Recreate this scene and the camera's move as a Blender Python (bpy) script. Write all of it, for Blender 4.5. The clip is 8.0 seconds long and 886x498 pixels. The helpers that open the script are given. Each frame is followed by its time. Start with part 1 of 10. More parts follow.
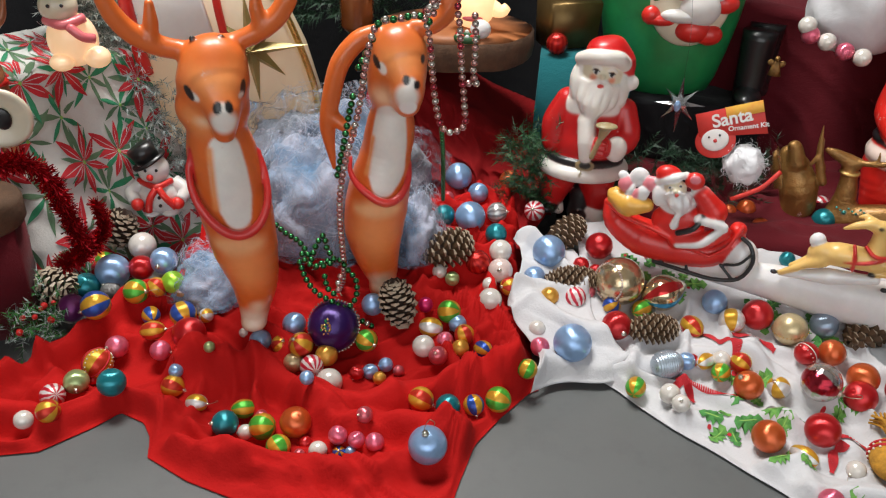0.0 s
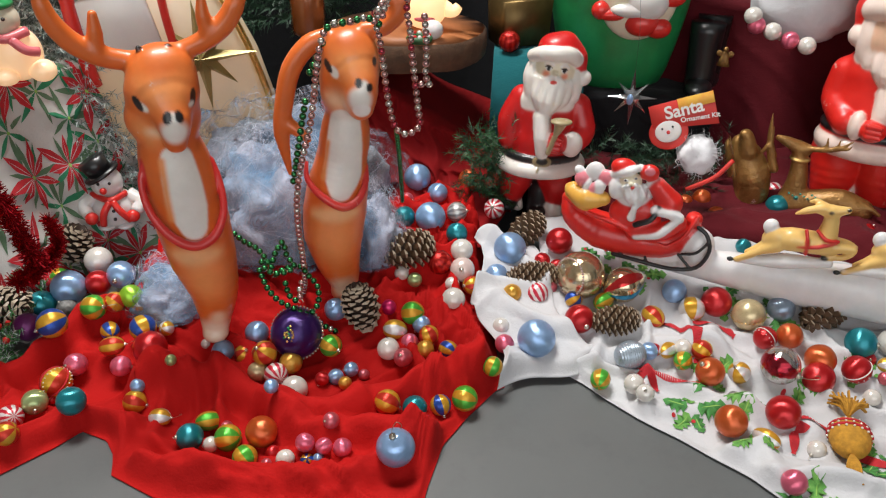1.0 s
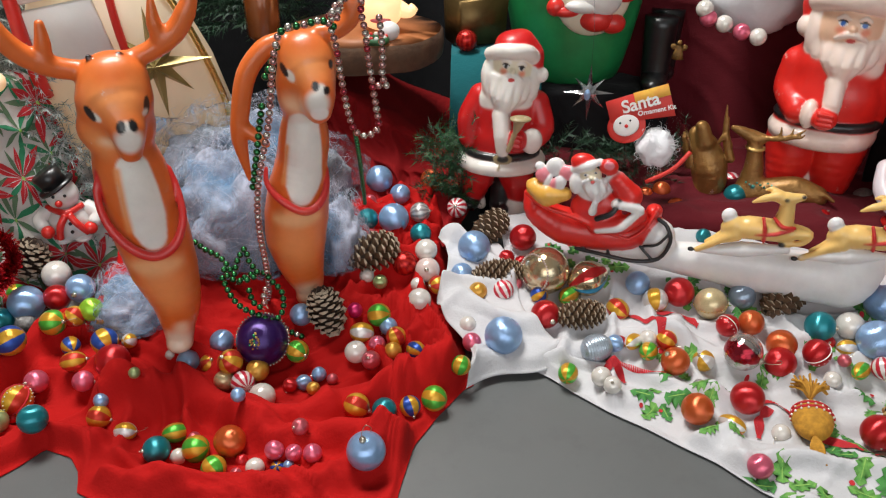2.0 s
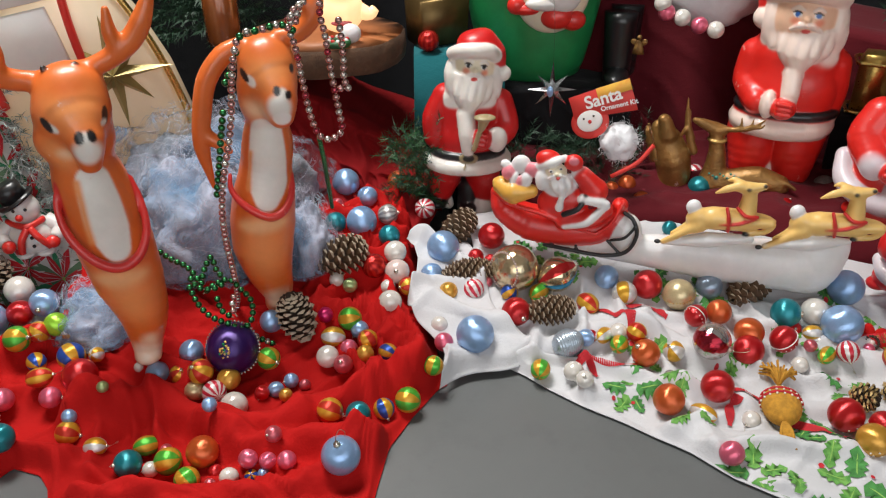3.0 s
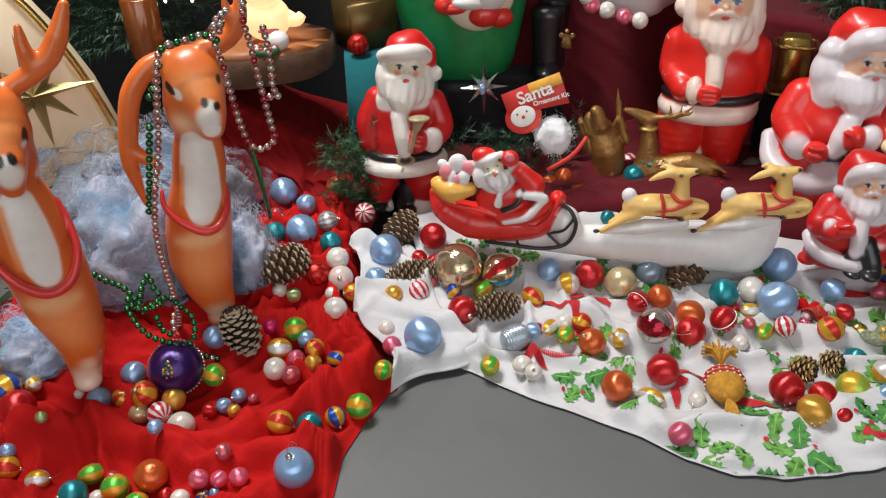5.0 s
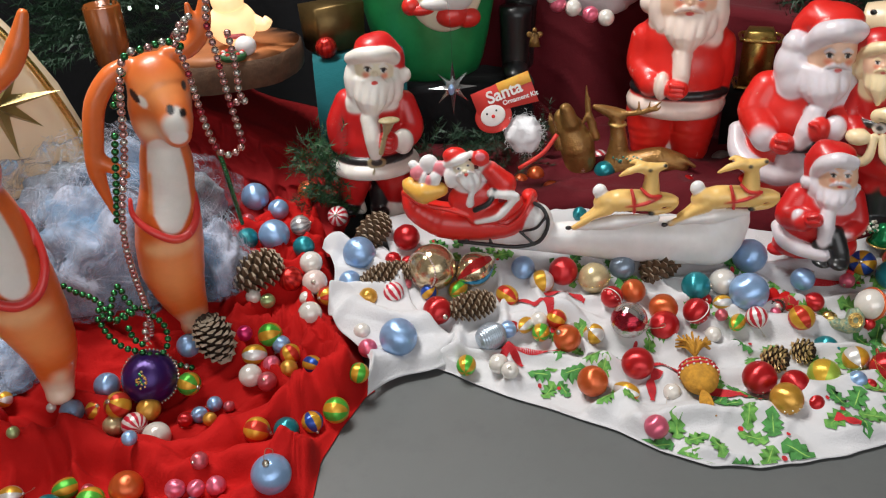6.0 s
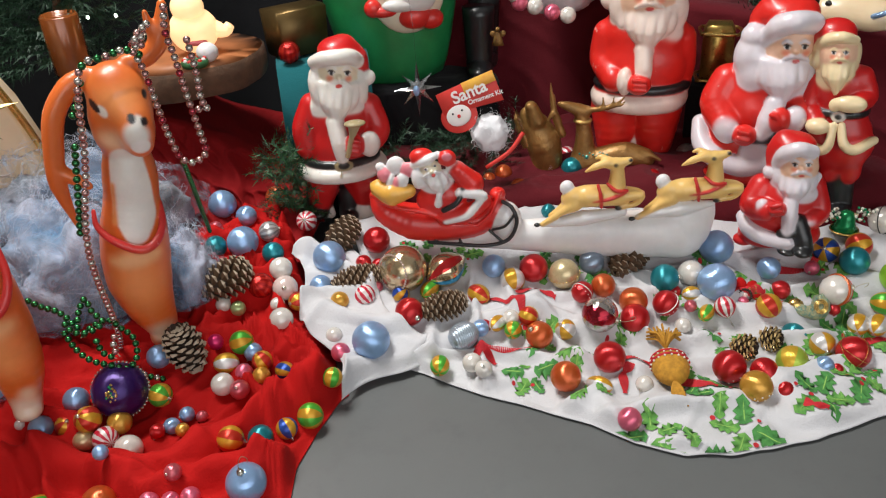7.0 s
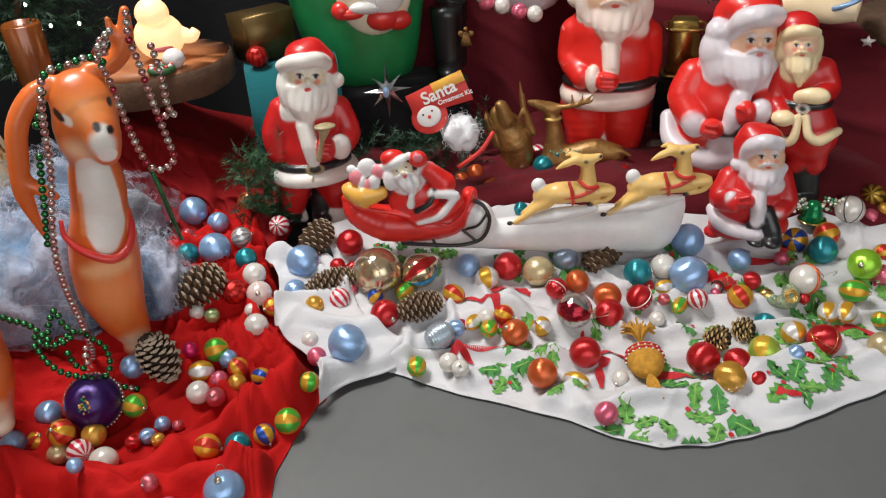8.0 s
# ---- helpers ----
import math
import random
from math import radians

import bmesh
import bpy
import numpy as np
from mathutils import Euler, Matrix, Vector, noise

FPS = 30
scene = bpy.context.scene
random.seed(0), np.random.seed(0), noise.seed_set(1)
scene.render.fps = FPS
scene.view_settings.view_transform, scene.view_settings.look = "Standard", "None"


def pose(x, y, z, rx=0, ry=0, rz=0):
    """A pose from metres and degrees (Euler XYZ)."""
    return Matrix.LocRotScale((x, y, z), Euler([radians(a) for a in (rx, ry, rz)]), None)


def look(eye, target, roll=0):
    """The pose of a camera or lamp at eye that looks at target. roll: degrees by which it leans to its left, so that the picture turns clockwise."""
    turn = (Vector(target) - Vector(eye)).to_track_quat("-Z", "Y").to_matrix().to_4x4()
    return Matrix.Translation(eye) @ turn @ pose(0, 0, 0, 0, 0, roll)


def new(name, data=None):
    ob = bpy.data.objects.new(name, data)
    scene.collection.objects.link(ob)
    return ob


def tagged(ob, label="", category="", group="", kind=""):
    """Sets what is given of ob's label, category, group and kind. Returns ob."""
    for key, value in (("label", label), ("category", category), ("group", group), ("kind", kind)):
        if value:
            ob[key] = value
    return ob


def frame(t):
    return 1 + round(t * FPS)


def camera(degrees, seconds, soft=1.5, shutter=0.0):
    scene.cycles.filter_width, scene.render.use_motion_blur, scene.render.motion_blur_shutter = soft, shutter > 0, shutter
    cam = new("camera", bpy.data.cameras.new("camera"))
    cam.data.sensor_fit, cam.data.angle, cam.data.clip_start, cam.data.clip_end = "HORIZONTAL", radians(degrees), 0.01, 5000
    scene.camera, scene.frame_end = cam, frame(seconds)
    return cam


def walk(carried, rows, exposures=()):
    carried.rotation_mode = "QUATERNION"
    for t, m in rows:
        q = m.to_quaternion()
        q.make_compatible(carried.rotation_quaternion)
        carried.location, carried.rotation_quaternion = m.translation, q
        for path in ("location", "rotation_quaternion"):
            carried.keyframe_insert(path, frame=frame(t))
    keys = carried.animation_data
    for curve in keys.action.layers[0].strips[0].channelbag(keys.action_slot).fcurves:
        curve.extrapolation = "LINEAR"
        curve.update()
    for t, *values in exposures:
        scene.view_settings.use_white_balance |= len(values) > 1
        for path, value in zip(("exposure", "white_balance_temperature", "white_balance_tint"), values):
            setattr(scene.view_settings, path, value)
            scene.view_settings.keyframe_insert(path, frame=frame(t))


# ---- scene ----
cam = camera(58.5, 8.0, soft=1.2)
PATH = [
    (0, (0.093, 0.081, 0.787), (0.098, 1.812, -0.214), 2.4),
    (0.5, (0.098, 0.082, 0.789), (0.144, 1.812, -0.214), 1.9),
    (1, (0.103, 0.081, 0.788), (0.191, 1.812, -0.21), 1.3),
    (1.5, (0.106, 0.081, 0.788), (0.237, 1.81, -0.209), 0.9),
    (3, (0.115, 0.08, 0.787), (0.353, 1.799, -0.207), -0.4),
    (3.5, (0.119, 0.08, 0.787), (0.391, 1.795, -0.206), -0.9),
    (4, (0.122, 0.079, 0.785), (0.428, 1.789, -0.206), -1.3),
    (4.5, (0.122, 0.08, 0.786), (0.462, 1.783, -0.206), -1.6),
    (6, (0.132, 0.077, 0.785), (0.553, 1.762, -0.207), -2.7),
    (6.5, (0.137, 0.074, 0.783), (0.588, 1.752, -0.207), -3.2),
    (7, (0.139, 0.074, 0.784), (0.622, 1.742, -0.208), -3.6),
    (7.5, (0.142, 0.072, 0.784), (0.652, 1.732, -0.209), -4.0),
    (8, (0.144, 0.071, 0.783), (0.682, 1.722, -0.21), -4.3),
]
walk(cam, [(t, look(eye, target, roll)) for t, eye, target, roll in PATH])

# ---- world, light, exposure ----
world = bpy.data.worlds.new("world")
scene.world = world
world.use_nodes = True
sky = world.node_tree.nodes.new("ShaderNodeTexSky")
sky.sky_type, sky.sun_disc = "NISHITA", False
sky.sun_elevation, sky.sun_rotation = radians(38), radians(200)
world.node_tree.links.new(sky.outputs[0], world.node_tree.nodes["Background"].inputs[0])
world.node_tree.nodes["Background"].inputs[1].default_value = 0.10


def area_lamp(name, eye, target, w, h, watts, colour):
    lamp = bpy.data.lights.new(name, "AREA")
    lamp.shape, lamp.size, lamp.size_y, lamp.energy, lamp.color = "RECTANGLE", w, h, watts, colour
    ob = new(name, lamp)
    ob.matrix_world = look(eye, target)
    return ob


# Assumed daylight: lamps added behind the camera and overhead; neither opening is seen.
area_lamp("assumed_front_light", (0.3, -2.05, 1.5), (0.3, 1.2, 0.4), 3.6, 1.9, 31, (1.0, 0.985, 0.955))
area_lamp("assumed_overhead_light", (-0.30, 1.55, 2.62), (0.1, 0.95, 0), 1.2, 0.6, 82, (1.0, 0.985, 0.95))
scene.view_settings.exposure = 0.07

# ---- materials ----
MATS = {}


def nodes_of(name):
    m = bpy.data.materials.new(name)
    m.use_nodes = True
    t = m.node_tree
    return m, t, t.nodes, t.links, t.nodes["Principled BSDF"]


def mathn(n, l, op, a, b=None):
    k = n.new("ShaderNodeMath")
    k.operation = op
    for i, v in enumerate((a, b)):
        if v is None:
            continue
        if isinstance(v, (int, float)):
            k.inputs[i].default_value = v
        else:
            l.new(v, k.inputs[i])
    return k.outputs[0]


def mixc(n, l, fac, a, b):
    k = n.new("ShaderNodeMix")
    k.data_type = "RGBA"
    for i, v in ((0, fac), (6, a), (7, b)):
        if isinstance(v, (int, float)):
            k.inputs[i].default_value = v
        elif isinstance(v, tuple):
            k.inputs[i].default_value = (*v, 1)
        else:
            l.new(v, k.inputs[i])
    return k.outputs[2]


def noisen(n, l, scale, detail=4, coord=None, rough=0.6):
    k = n.new("ShaderNodeTexNoise")
    k.inputs["Scale"].default_value, k.inputs["Detail"].default_value, k.inputs["Roughness"].default_value = scale, detail, rough
    if coord is not None:
        l.new(coord, k.inputs["Vector"])
    return k.outputs["Fac"]


def coords(n, which="Object"):
    return n.new("ShaderNodeTexCoord").outputs[which]


def ramp(n, l, fac, a, b):
    k = n.new("ShaderNodeMapRange")
    k.inputs[1].default_value, k.inputs[2].default_value = a, b
    l.new(fac, k.inputs[0])
    return k.outputs[0]


def bumpn(n, l, b, height, strength, dist):
    k = n.new("ShaderNodeBump")
    k.inputs["Strength"].default_value, k.inputs["Distance"].default_value = strength, dist
    l.new(height, k.inputs["Height"])
    l.new(k.outputs[0], b.inputs["Normal"])


def plain(name, colour, rough=0.45, metal=0.0, vary=0.25, scale=14, bump=0.15, dist=0.001, coat=0.0, sss=0.0, second=None, sheen=0.0):
    """A surface with variation at two scales: broad blotches and fine grain."""
    if name in MATS:
        return MATS[name]
    m, t, n, l, b = nodes_of(name)
    c = coords(n)
    broad, fine = noisen(n, l, scale, 3, c), noisen(n, l, scale * 14, 5, c)
    dark = second or tuple(v * (1 - vary) for v in colour)
    f = mathn(n, l, "ADD", mathn(n, l, "MULTIPLY", ramp(n, l, broad, 0.35, 0.68), 0.7), mathn(n, l, "MULTIPLY", fine, 0.4))
    l.new(mixc(n, l, f, dark, colour), b.inputs["Base Color"])
    l.new(mathn(n, l, "ADD", mathn(n, l, "MULTIPLY", fine, 0.2), rough - 0.1), b.inputs["Roughness"])
    b.inputs["Metallic"].default_value = metal
    b.inputs["Coat Weight"].default_value = coat
    b.inputs["Coat Roughness"].default_value = 0.15
    b.inputs["Sheen Weight"].default_value = sheen
    if sss:
        b.inputs["Subsurface Weight"].default_value = sss
        b.inputs["Subsurface Radius"].default_value = (0.02, 0.012, 0.008)
        b.inputs["Subsurface Scale"].default_value = 0.3
    if bump:
        bumpn(n, l, b, mathn(n, l, "ADD", mathn(n, l, "MULTIPLY", broad, 1.0), mathn(n, l, "MULTIPLY", fine, 0.25)), bump, dist)
    MATS[name] = m
    return m


def moulded(name, colour, vary=0.12, second=None, glow=0.0):
    """Painted hollow plastic: glossy, slightly waxy, with uneven sprayed paint."""
    m = plain("moulded_" + name, colour, 0.34, 0, vary, 26, 0.12, 0.0015, 0.25, 0.12, second)
    if glow:
        b = m.node_tree.nodes["Principled BSDF"]
        b.inputs["Emission Color"].default_value = (1.0, 0.62, 0.30, 1)
        b.inputs["Emission Strength"].default_value = glow
    return m


def cloth_mat(name, colour, weave=900, sheen=0.06, vary=0.16):
    m, t, n, l, b = nodes_of(name)
    c = coords(n)
    broad, fine = noisen(n, l, 9, 4, c), noisen(n, l, 300, 3, c)
    l.new(mixc(n, l, mathn(n, l, "ADD", mathn(n, l, "MULTIPLY", broad, 0.7), mathn(n, l, "MULTIPLY", fine, 0.3)), tuple(v * (1 - vary * 2) for v in colour), colour), b.inputs["Base Color"])
    b.inputs["Roughness"].default_value, b.inputs["Sheen Weight"].default_value, b.inputs["Specular IOR Level"].default_value = 0.85, sheen, 0.2
    w = n.new("ShaderNodeTexWave")
    w.inputs["Scale"].default_value, w.inputs["Distortion"].default_value = weave / 3, 4.0
    l.new(c, w.inputs["Vector"])
    bumpn(n, l, b, mathn(n, l, "ADD", mathn(n, l, "MULTIPLY", w.outputs["Fac"], 0.12), mathn(n, l, "ADD", fine, mathn(n, l, "MULTIPLY", noisen(n, l, 34, 3, c), 3.0))), 0.35, 0.002)
    MATS[name] = m
    return m


def satin(name, colour, metal=0.55, rough=0.28):
    """Satin thread wound from pole to pole: a brushed, one-way sheen and fine thread relief."""
    m, t, n, l, b = nodes_of("satin_" + name)
    c = coords(n)
    s = n.new("ShaderNodeSeparateXYZ")
    l.new(c, s.inputs[0])
    turn = mathn(n, l, "ARCTAN2", s.outputs[1], s.outputs[0])
    thread = mathn(n, l, "SINE", mathn(n, l, "MULTIPLY", turn, 90.0))
    blot = noisen(n, l, 2.2, 3, c)
    dark = tuple(v * 0.68 for v in colour)
    l.new(mixc(n, l, mathn(n, l, "ADD", mathn(n, l, "MULTIPLY", thread, 0.12), mathn(n, l, "ADD", blot, 0.15)), dark, colour), b.inputs["Base Color"])
    b.inputs["Metallic"].default_value, b.inputs["Roughness"].default_value = metal, rough
    b.inputs["Anisotropic"].default_value, b.inputs["Specular IOR Level"].default_value = 0.85, 0.9
    tan = n.new("ShaderNodeTangent")
    tan.direction_type, tan.axis = "RADIAL", "Z"
    l.new(tan.outputs[0], b.inputs["Tangent"])
    bumpn(n, l, b, thread, 0.10, 0.02)
    MATS[name] = m
    return m


def wedged(name, a, c2, count=4, metal=0.45, rough=0.30, warp=0.10):
    """Two colours of thread wound in gores that meet at the poles."""
    m, t, n, l, b = nodes_of("gores_" + name)
    c = coords(n)
    s = n.new("ShaderNodeSeparateXYZ")
    l.new(c, s.inputs[0])
    turn = mathn(n, l, "ARCTAN2", s.outputs[1], s.outputs[0])
    bent = mathn(n, l, "ADD", turn, mathn(n, l, "MULTIPLY", noisen(n, l, 3.0, 2, c), warp))
    wave = mathn(n, l, "SINE", mathn(n, l, "MULTIPLY", bent, float(count)))
    thread = mathn(n, l, "SINE", mathn(n, l, "MULTIPLY", turn, 80.0))
    f = mathn(n, l, "MINIMUM", mathn(n, l, "MAXIMUM", mathn(n, l, "ADD", mathn(n, l, "MULTIPLY", wave, 9.0), 0.5), 0.0), 1.0)
    col = mixc(n, l, f, a, c2)
    shade = mixc(n, l, mathn(n, l, "ADD", mathn(n, l, "MULTIPLY", thread, 0.08), 0.9), (0, 0, 0), (1, 1, 1))
    k = n.new("ShaderNodeMix")
    k.data_type, k.blend_type = "RGBA", "MULTIPLY"
    k.inputs[0].default_value = 1.0
    l.new(col, k.inputs[6]), l.new(shade, k.inputs[7])
    l.new(k.outputs[2], b.inputs["Base Color"])
    b.inputs["Metallic"].default_value, b.inputs["Roughness"].default_value = metal, rough
    b.inputs["Anisotropic"].default_value = 0.6
    tan = n.new("ShaderNodeTangent")
    tan.direction_type, tan.axis = "RADIAL", "Z"
    l.new(tan.outputs[0], b.inputs["Tangent"])
    bumpn(n, l, b, mathn(n, l, "ADD", mathn(n, l, "MULTIPLY", f, 1.5), thread), 0.12, 0.02)
    MATS[name] = m
    return m


def floor_mat():
    m, t, n, l, b = nodes_of("painted_concrete")
    c = coords(n)
    broad, mid, fine = noisen(n, l, 1.6, 5, c), noisen(n, l, 14, 6, c, 0.7), noisen(n, l, 160, 4, c)
    v = n.new("ShaderNodeTexVoronoi")
    v.inputs["Scale"].default_value = 26
    l.new(c, v.inputs["Vector"])
    speck = ramp(n, l, v.outputs["Distance"], 0.045, 0.02)
    col = mixc(n, l, ramp(n, l, broad, 0.3, 0.7), (0.100, 0.105, 0.104), (0.130, 0.136, 0.135))
    col = mixc(n, l, mathn(n, l, "MULTIPLY", ramp(n, l, mid, 0.52, 0.75), 0.45), col, (0.082, 0.087, 0.087))
    col = mixc(n, l, mathn(n, l, "MULTIPLY", speck, ramp(n, l, noisen(n, l, 7, 2, c), 0.58, 0.66)), col, (0.33, 0.33, 0.32))
    l.new(col, b.inputs["Base Color"])
    l.new(mathn(n, l, "ADD", mathn(n, l, "MULTIPLY", mid, 0.25), 0.38), b.inputs["Roughness"])
    bumpn(n, l, b, mathn(n, l, "ADD", mid, mathn(n, l, "MULTIPLY", fine, 0.4)), 0.12, 0.002)
    return m


RED_CLOTH = cloth_mat("red_cloth", (0.55, 0.007, 0.006), sheen=0.0, vary=0.20)
# Darker copy of the red cloth: shade under the wood slice put into the colour.
SHADED_RED_CLOTH = cloth_mat("shaded_red_cloth", (0.30, 0.006, 0.008), sheen=0.0, vary=0.22)
WINE_CLOTH = cloth_mat("wine_cloth", (0.12, 0.006, 0.012))
WHITE_CLOTH = cloth_mat("white_cloth", (0.61, 0.605, 0.62), sheen=0.03, vary=0.04)
TEAL_CLOTH = cloth_mat("teal_cloth", (0.012, 0.15, 0.17))
PRINT_CLOTH = cloth_mat("print_ground", (0.70, 0.70, 0.66), sheen=0.1, vary=0.12)
BLACK_CLOTH = cloth_mat("black_cloth", (0.012, 0.012, 0.014))
LEAF_INK = plain("leaf_ink", (0.20, 0.44, 0.09), 0.85, vary=0.6, scale=95, bump=0, second=(0.04, 0.20, 0.035))
LEAF_DARK = plain("leaf_ink_dark", (0.08, 0.31, 0.07), 0.85, vary=0.5, scale=120, bump=0)
VEIN_INK = plain("vein_ink", (0.30, 0.55, 0.12), 0.85, vary=0.2, scale=60, bump=0)
RED_INK = plain("red_ink", (0.58, 0.02, 0.03), 0.85, vary=0.35, scale=60, bump=0)
OLIVE_INK = plain("olive_ink", (0.12, 0.22, 0.12), 0.85, vary=0.3, scale=60, bump=0)
TEAL_INK = plain("green_ink", (0.03, 0.26, 0.12), 0.85, vary=0.4, scale=60, bump=0)

for nm, col in dict(blue=(0.33, 0.52, 0.82), teal=(0.015, 0.27, 0.32), plum=(0.18, 0.02, 0.15), red=(0.56, 0.012, 0.016), pink=(0.80, 0.15, 0.24),
                    lime=(0.40, 0.80, 0.05), sage=(0.40, 0.50, 0.22), orange=(0.66, 0.12, 0.025), rose=(0.62, 0.12, 0.15), magenta=(0.70, 0.02, 0.16),
                    gold=(0.70, 0.36, 0.05), steel=(0.28, 0.36, 0.46), purple=(0.045, 0.012, 0.14)).items():
    satin(nm, col)
plain("pearl", (0.74, 0.70, 0.64), 0.22, 0.15, 0.15, 2.5, 0.05, 0.01, 0.5)
plain("rosepearl", (0.76, 0.60, 0.55), 0.24, 0.15, 0.2, 2.5, 0.05, 0.01, 0.5)
plain("champagne", (0.62, 0.50, 0.28), 0.3, 0.5, 0.2, 3, 0.05, 0.01, 0.3)
plain("smoke", (0.30, 0.29, 0.28), 0.38, 0.4, 0.4, 5, 0.3, 0.02)
plain("mercury", (0.70, 0.60, 0.40), 0.12, 0.85, 0.35, 2.0, 0.08, 0.02, 0.4, second=(0.55, 0.38, 0.20))
OCHRE = (0.72, 0.38, 0.035)
wedged("w_red", OCHRE, (0.60, 0.04, 0.02), 4)
wedged("w_blue", OCHRE, (0.03, 0.09, 0.42), 4)
wedged("w_green", OCHRE, (0.10, 0.48, 0.05), 4)
wedged("w_white", OCHRE, (0.78, 0.76, 0.74), 3)
wedged("w_lime", (0.76, 0.48, 0.05), (0.42, 0.56, 0.07), 3)
wedged("s_white", (0.78, 0.74, 0.72), (0.55, 0.02, 0.04), 9, 0.2, 0.3, 0.3)
wedged("s_red", (0.60, 0.02, 0.05), (0.82, 0.74, 0.72), 10, 0.2, 0.3, 0.3)
wedged("s_crimson", (0.60, 0.03, 0.02), (0.40, 0.01, 0.01), 12, 0.6, 0.25, 0.3)
wedged("s_silver", (0.70, 0.68, 0.66), (0.36, 0.33, 0.33), 12, 0.6, 0.3, 0.3)
wedged("s_gold", (0.70, 0.42, 0.05), (0.16, 0.10, 0.02), 8, 0.6, 0.3, 0.3)
wedged("mercurystripe", (0.66, 0.62, 0.60), (0.42, 0.03, 0.05), 3, 0.9, 0.1, 0.5)
CAP = plain("cap_metal", (0.72, 0.68, 0.58), 0.28, 1.0, 0.3, 60, 0.2, 0.001)
WIRE = plain("wire", (0.55, 0.48, 0.36), 0.3, 1.0, 0.2, 60, 0)
GOLD = plain("gold_trim", (0.80, 0.55, 0.18), 0.28, 1.0, 0.3, 60, 0.2, 0.001)
PEARL_TRIM = plain("pearl_trim", (0.82, 0.78, 0.68), 0.25, 0.1, 0.1, 60, 0, coat=0.4)
EMERALD = plain("green_gem", (0.01, 0.28, 0.12), 0.15, 0.3, 0.3, 60, 0, coat=0.5)

# ---- shaping helpers ----

def smooth(a, b, v):
    v = min(1.0, max(0.0, (v - a) / (b - a)))
    return v * v * (3 - 2 * v)


def ridge(x, y, pts, height, wide):
    """A soft fold of cloth along a line of points."""
    best = 9.0
    for (ax, ay), (bx, by) in zip(pts, pts[1:]):
        dx, dy = bx - ax, by - ay
        k = min(1.0, max(0.0, ((x - ax) * dx + (y - ay) * dy) / (dx * dx + dy * dy)))
        best = min(best, (x - ax - k * dx) ** 2 + (y - ay - k * dy) ** 2)
    return height * math.exp(-(best / (1.6 * wide * wide)) ** 1.5)


FOLDS = [
    ([(-0.288, 1.005), (-0.249, 1.018), (-0.171, 1.011), (-0.104, 0.967), (-0.048, 0.936), (-0.006, 0.934), (0.043, 0.96), (0.107, 0.98), (0.192, 1.01), (0.225, 1.036)], .050, .019),
    ([(-0.079, 0.927), (-0.025, 0.893), (0.042, 0.896), (0.11, 0.896), (0.171, 0.896)], .036, .014),
    ([(-.56, .955), (-.477, 1.029), (-.409, 1.138), (-.318, 1.175), (-.20, 1.16)], .034, .014),
    ([(-.50, .895), (-.42, .905), (-.36, .955), (-.28, .930)], .030, .013),
    ([(-.25, .850), (-.10, .822), (.05, .832), (.11, .880)], .024, .014),
    ([(.40, 1.060), (.50, 1.075), (.60, 1.050), (.68, .990)], .016, .012),
    ([(.45, .965), (.58, .945), (.68, .900), (.82, .870)], .014, .013),
    ([(.55, .870), (.65, .820), (.78, .790), (.95, .790)], .011, .014),
    ([(.80, .985), (.95, .925), (1.10, .900)], .014, .013),
]


def rise(x, y):
    """Height of the padded floor under the cloths: flat in front, rising to a low bank at the back."""
    s = y + 0.22 * max(0.0, x - 0.42)
    return 0.006 + 0.035 * smooth(0.98, 1.14, s) + 0.07 * smooth(1.12, 1.38, s)


def wrinkle(x, y):
    """Smaller creases, deep in the red felt and shallow in the white cotton."""
    a = x + 0.05 * math.sin(9 * y + 4 * x)
    b = y + 0.04 * math.sin(11 * x + 2)
    c = math.exp(-(math.sin(26 * b + 9 * a + 1.2) / .36) ** 2) + 0.6 * math.exp(-(math.sin(17 * a - 31 * b) / .28) ** 2)
    return (0.013 - 0.0080 * smooth(0.18, 0.30, x)) * c


def cloth_z(x, y):
    return rise(x, y) + sum(ridge(x, y, *f) for f in FOLDS) + wrinkle(x, y)



def part(name, bm, material, parent=None, label=""):
    me = bpy.data.meshes.new(name)
    bm.to_mesh(me)
    bm.free()
    for m in material if isinstance(material, (list, tuple)) else [material]:
        me.materials.append(m)
    for p in me.polygons:
        p.use_smooth = True
    ob = new(name, me)
    if parent is not None:
        ob.parent = parent
    if label:
        ob["label"] = label
    return ob


def flat(ob):
    for p in ob.data.polygons:
        p.use_smooth = False
    return ob


def ell(bm, c, r, mi=0, seg=20, rot=None):
    r = (r, r, r) if isinstance(r, (int, float)) else r
    m = Matrix.Translation(c) @ (rot or Matrix.Identity(4)) @ Matrix.Diagonal((*r, 1))
    out = bmesh.ops.create_uvsphere(bm, u_segments=seg, v_segments=max(6, seg * 2 // 3), radius=1, matrix=m)
    for f in {f for v in out["verts"] for f in v.link_faces}:
        f.material_index = mi
    return out["verts"]


def rings(bm, loops, pick, close=True):
    """Skin of a list of rings of points; pick(i, j) gives the material of a face."""
    vs = [[bm.verts.new(p) for p in loop] for loop in loops]
    k = len(loops[0])
    for i in range(len(vs) - 1):
        for j in range(k):
            f = bm.faces.new((vs[i][j], vs[i][(j + 1) % k], vs[i + 1][(j + 1) % k], vs[i + 1][j]))
            f.material_index = pick(i, j)
    if close:
        bm.faces.new(vs[0][::-1]).material_index = pick(0, 0)
        bm.faces.new(vs[-1]).material_index = pick(len(vs) - 2, 0)
    return vs


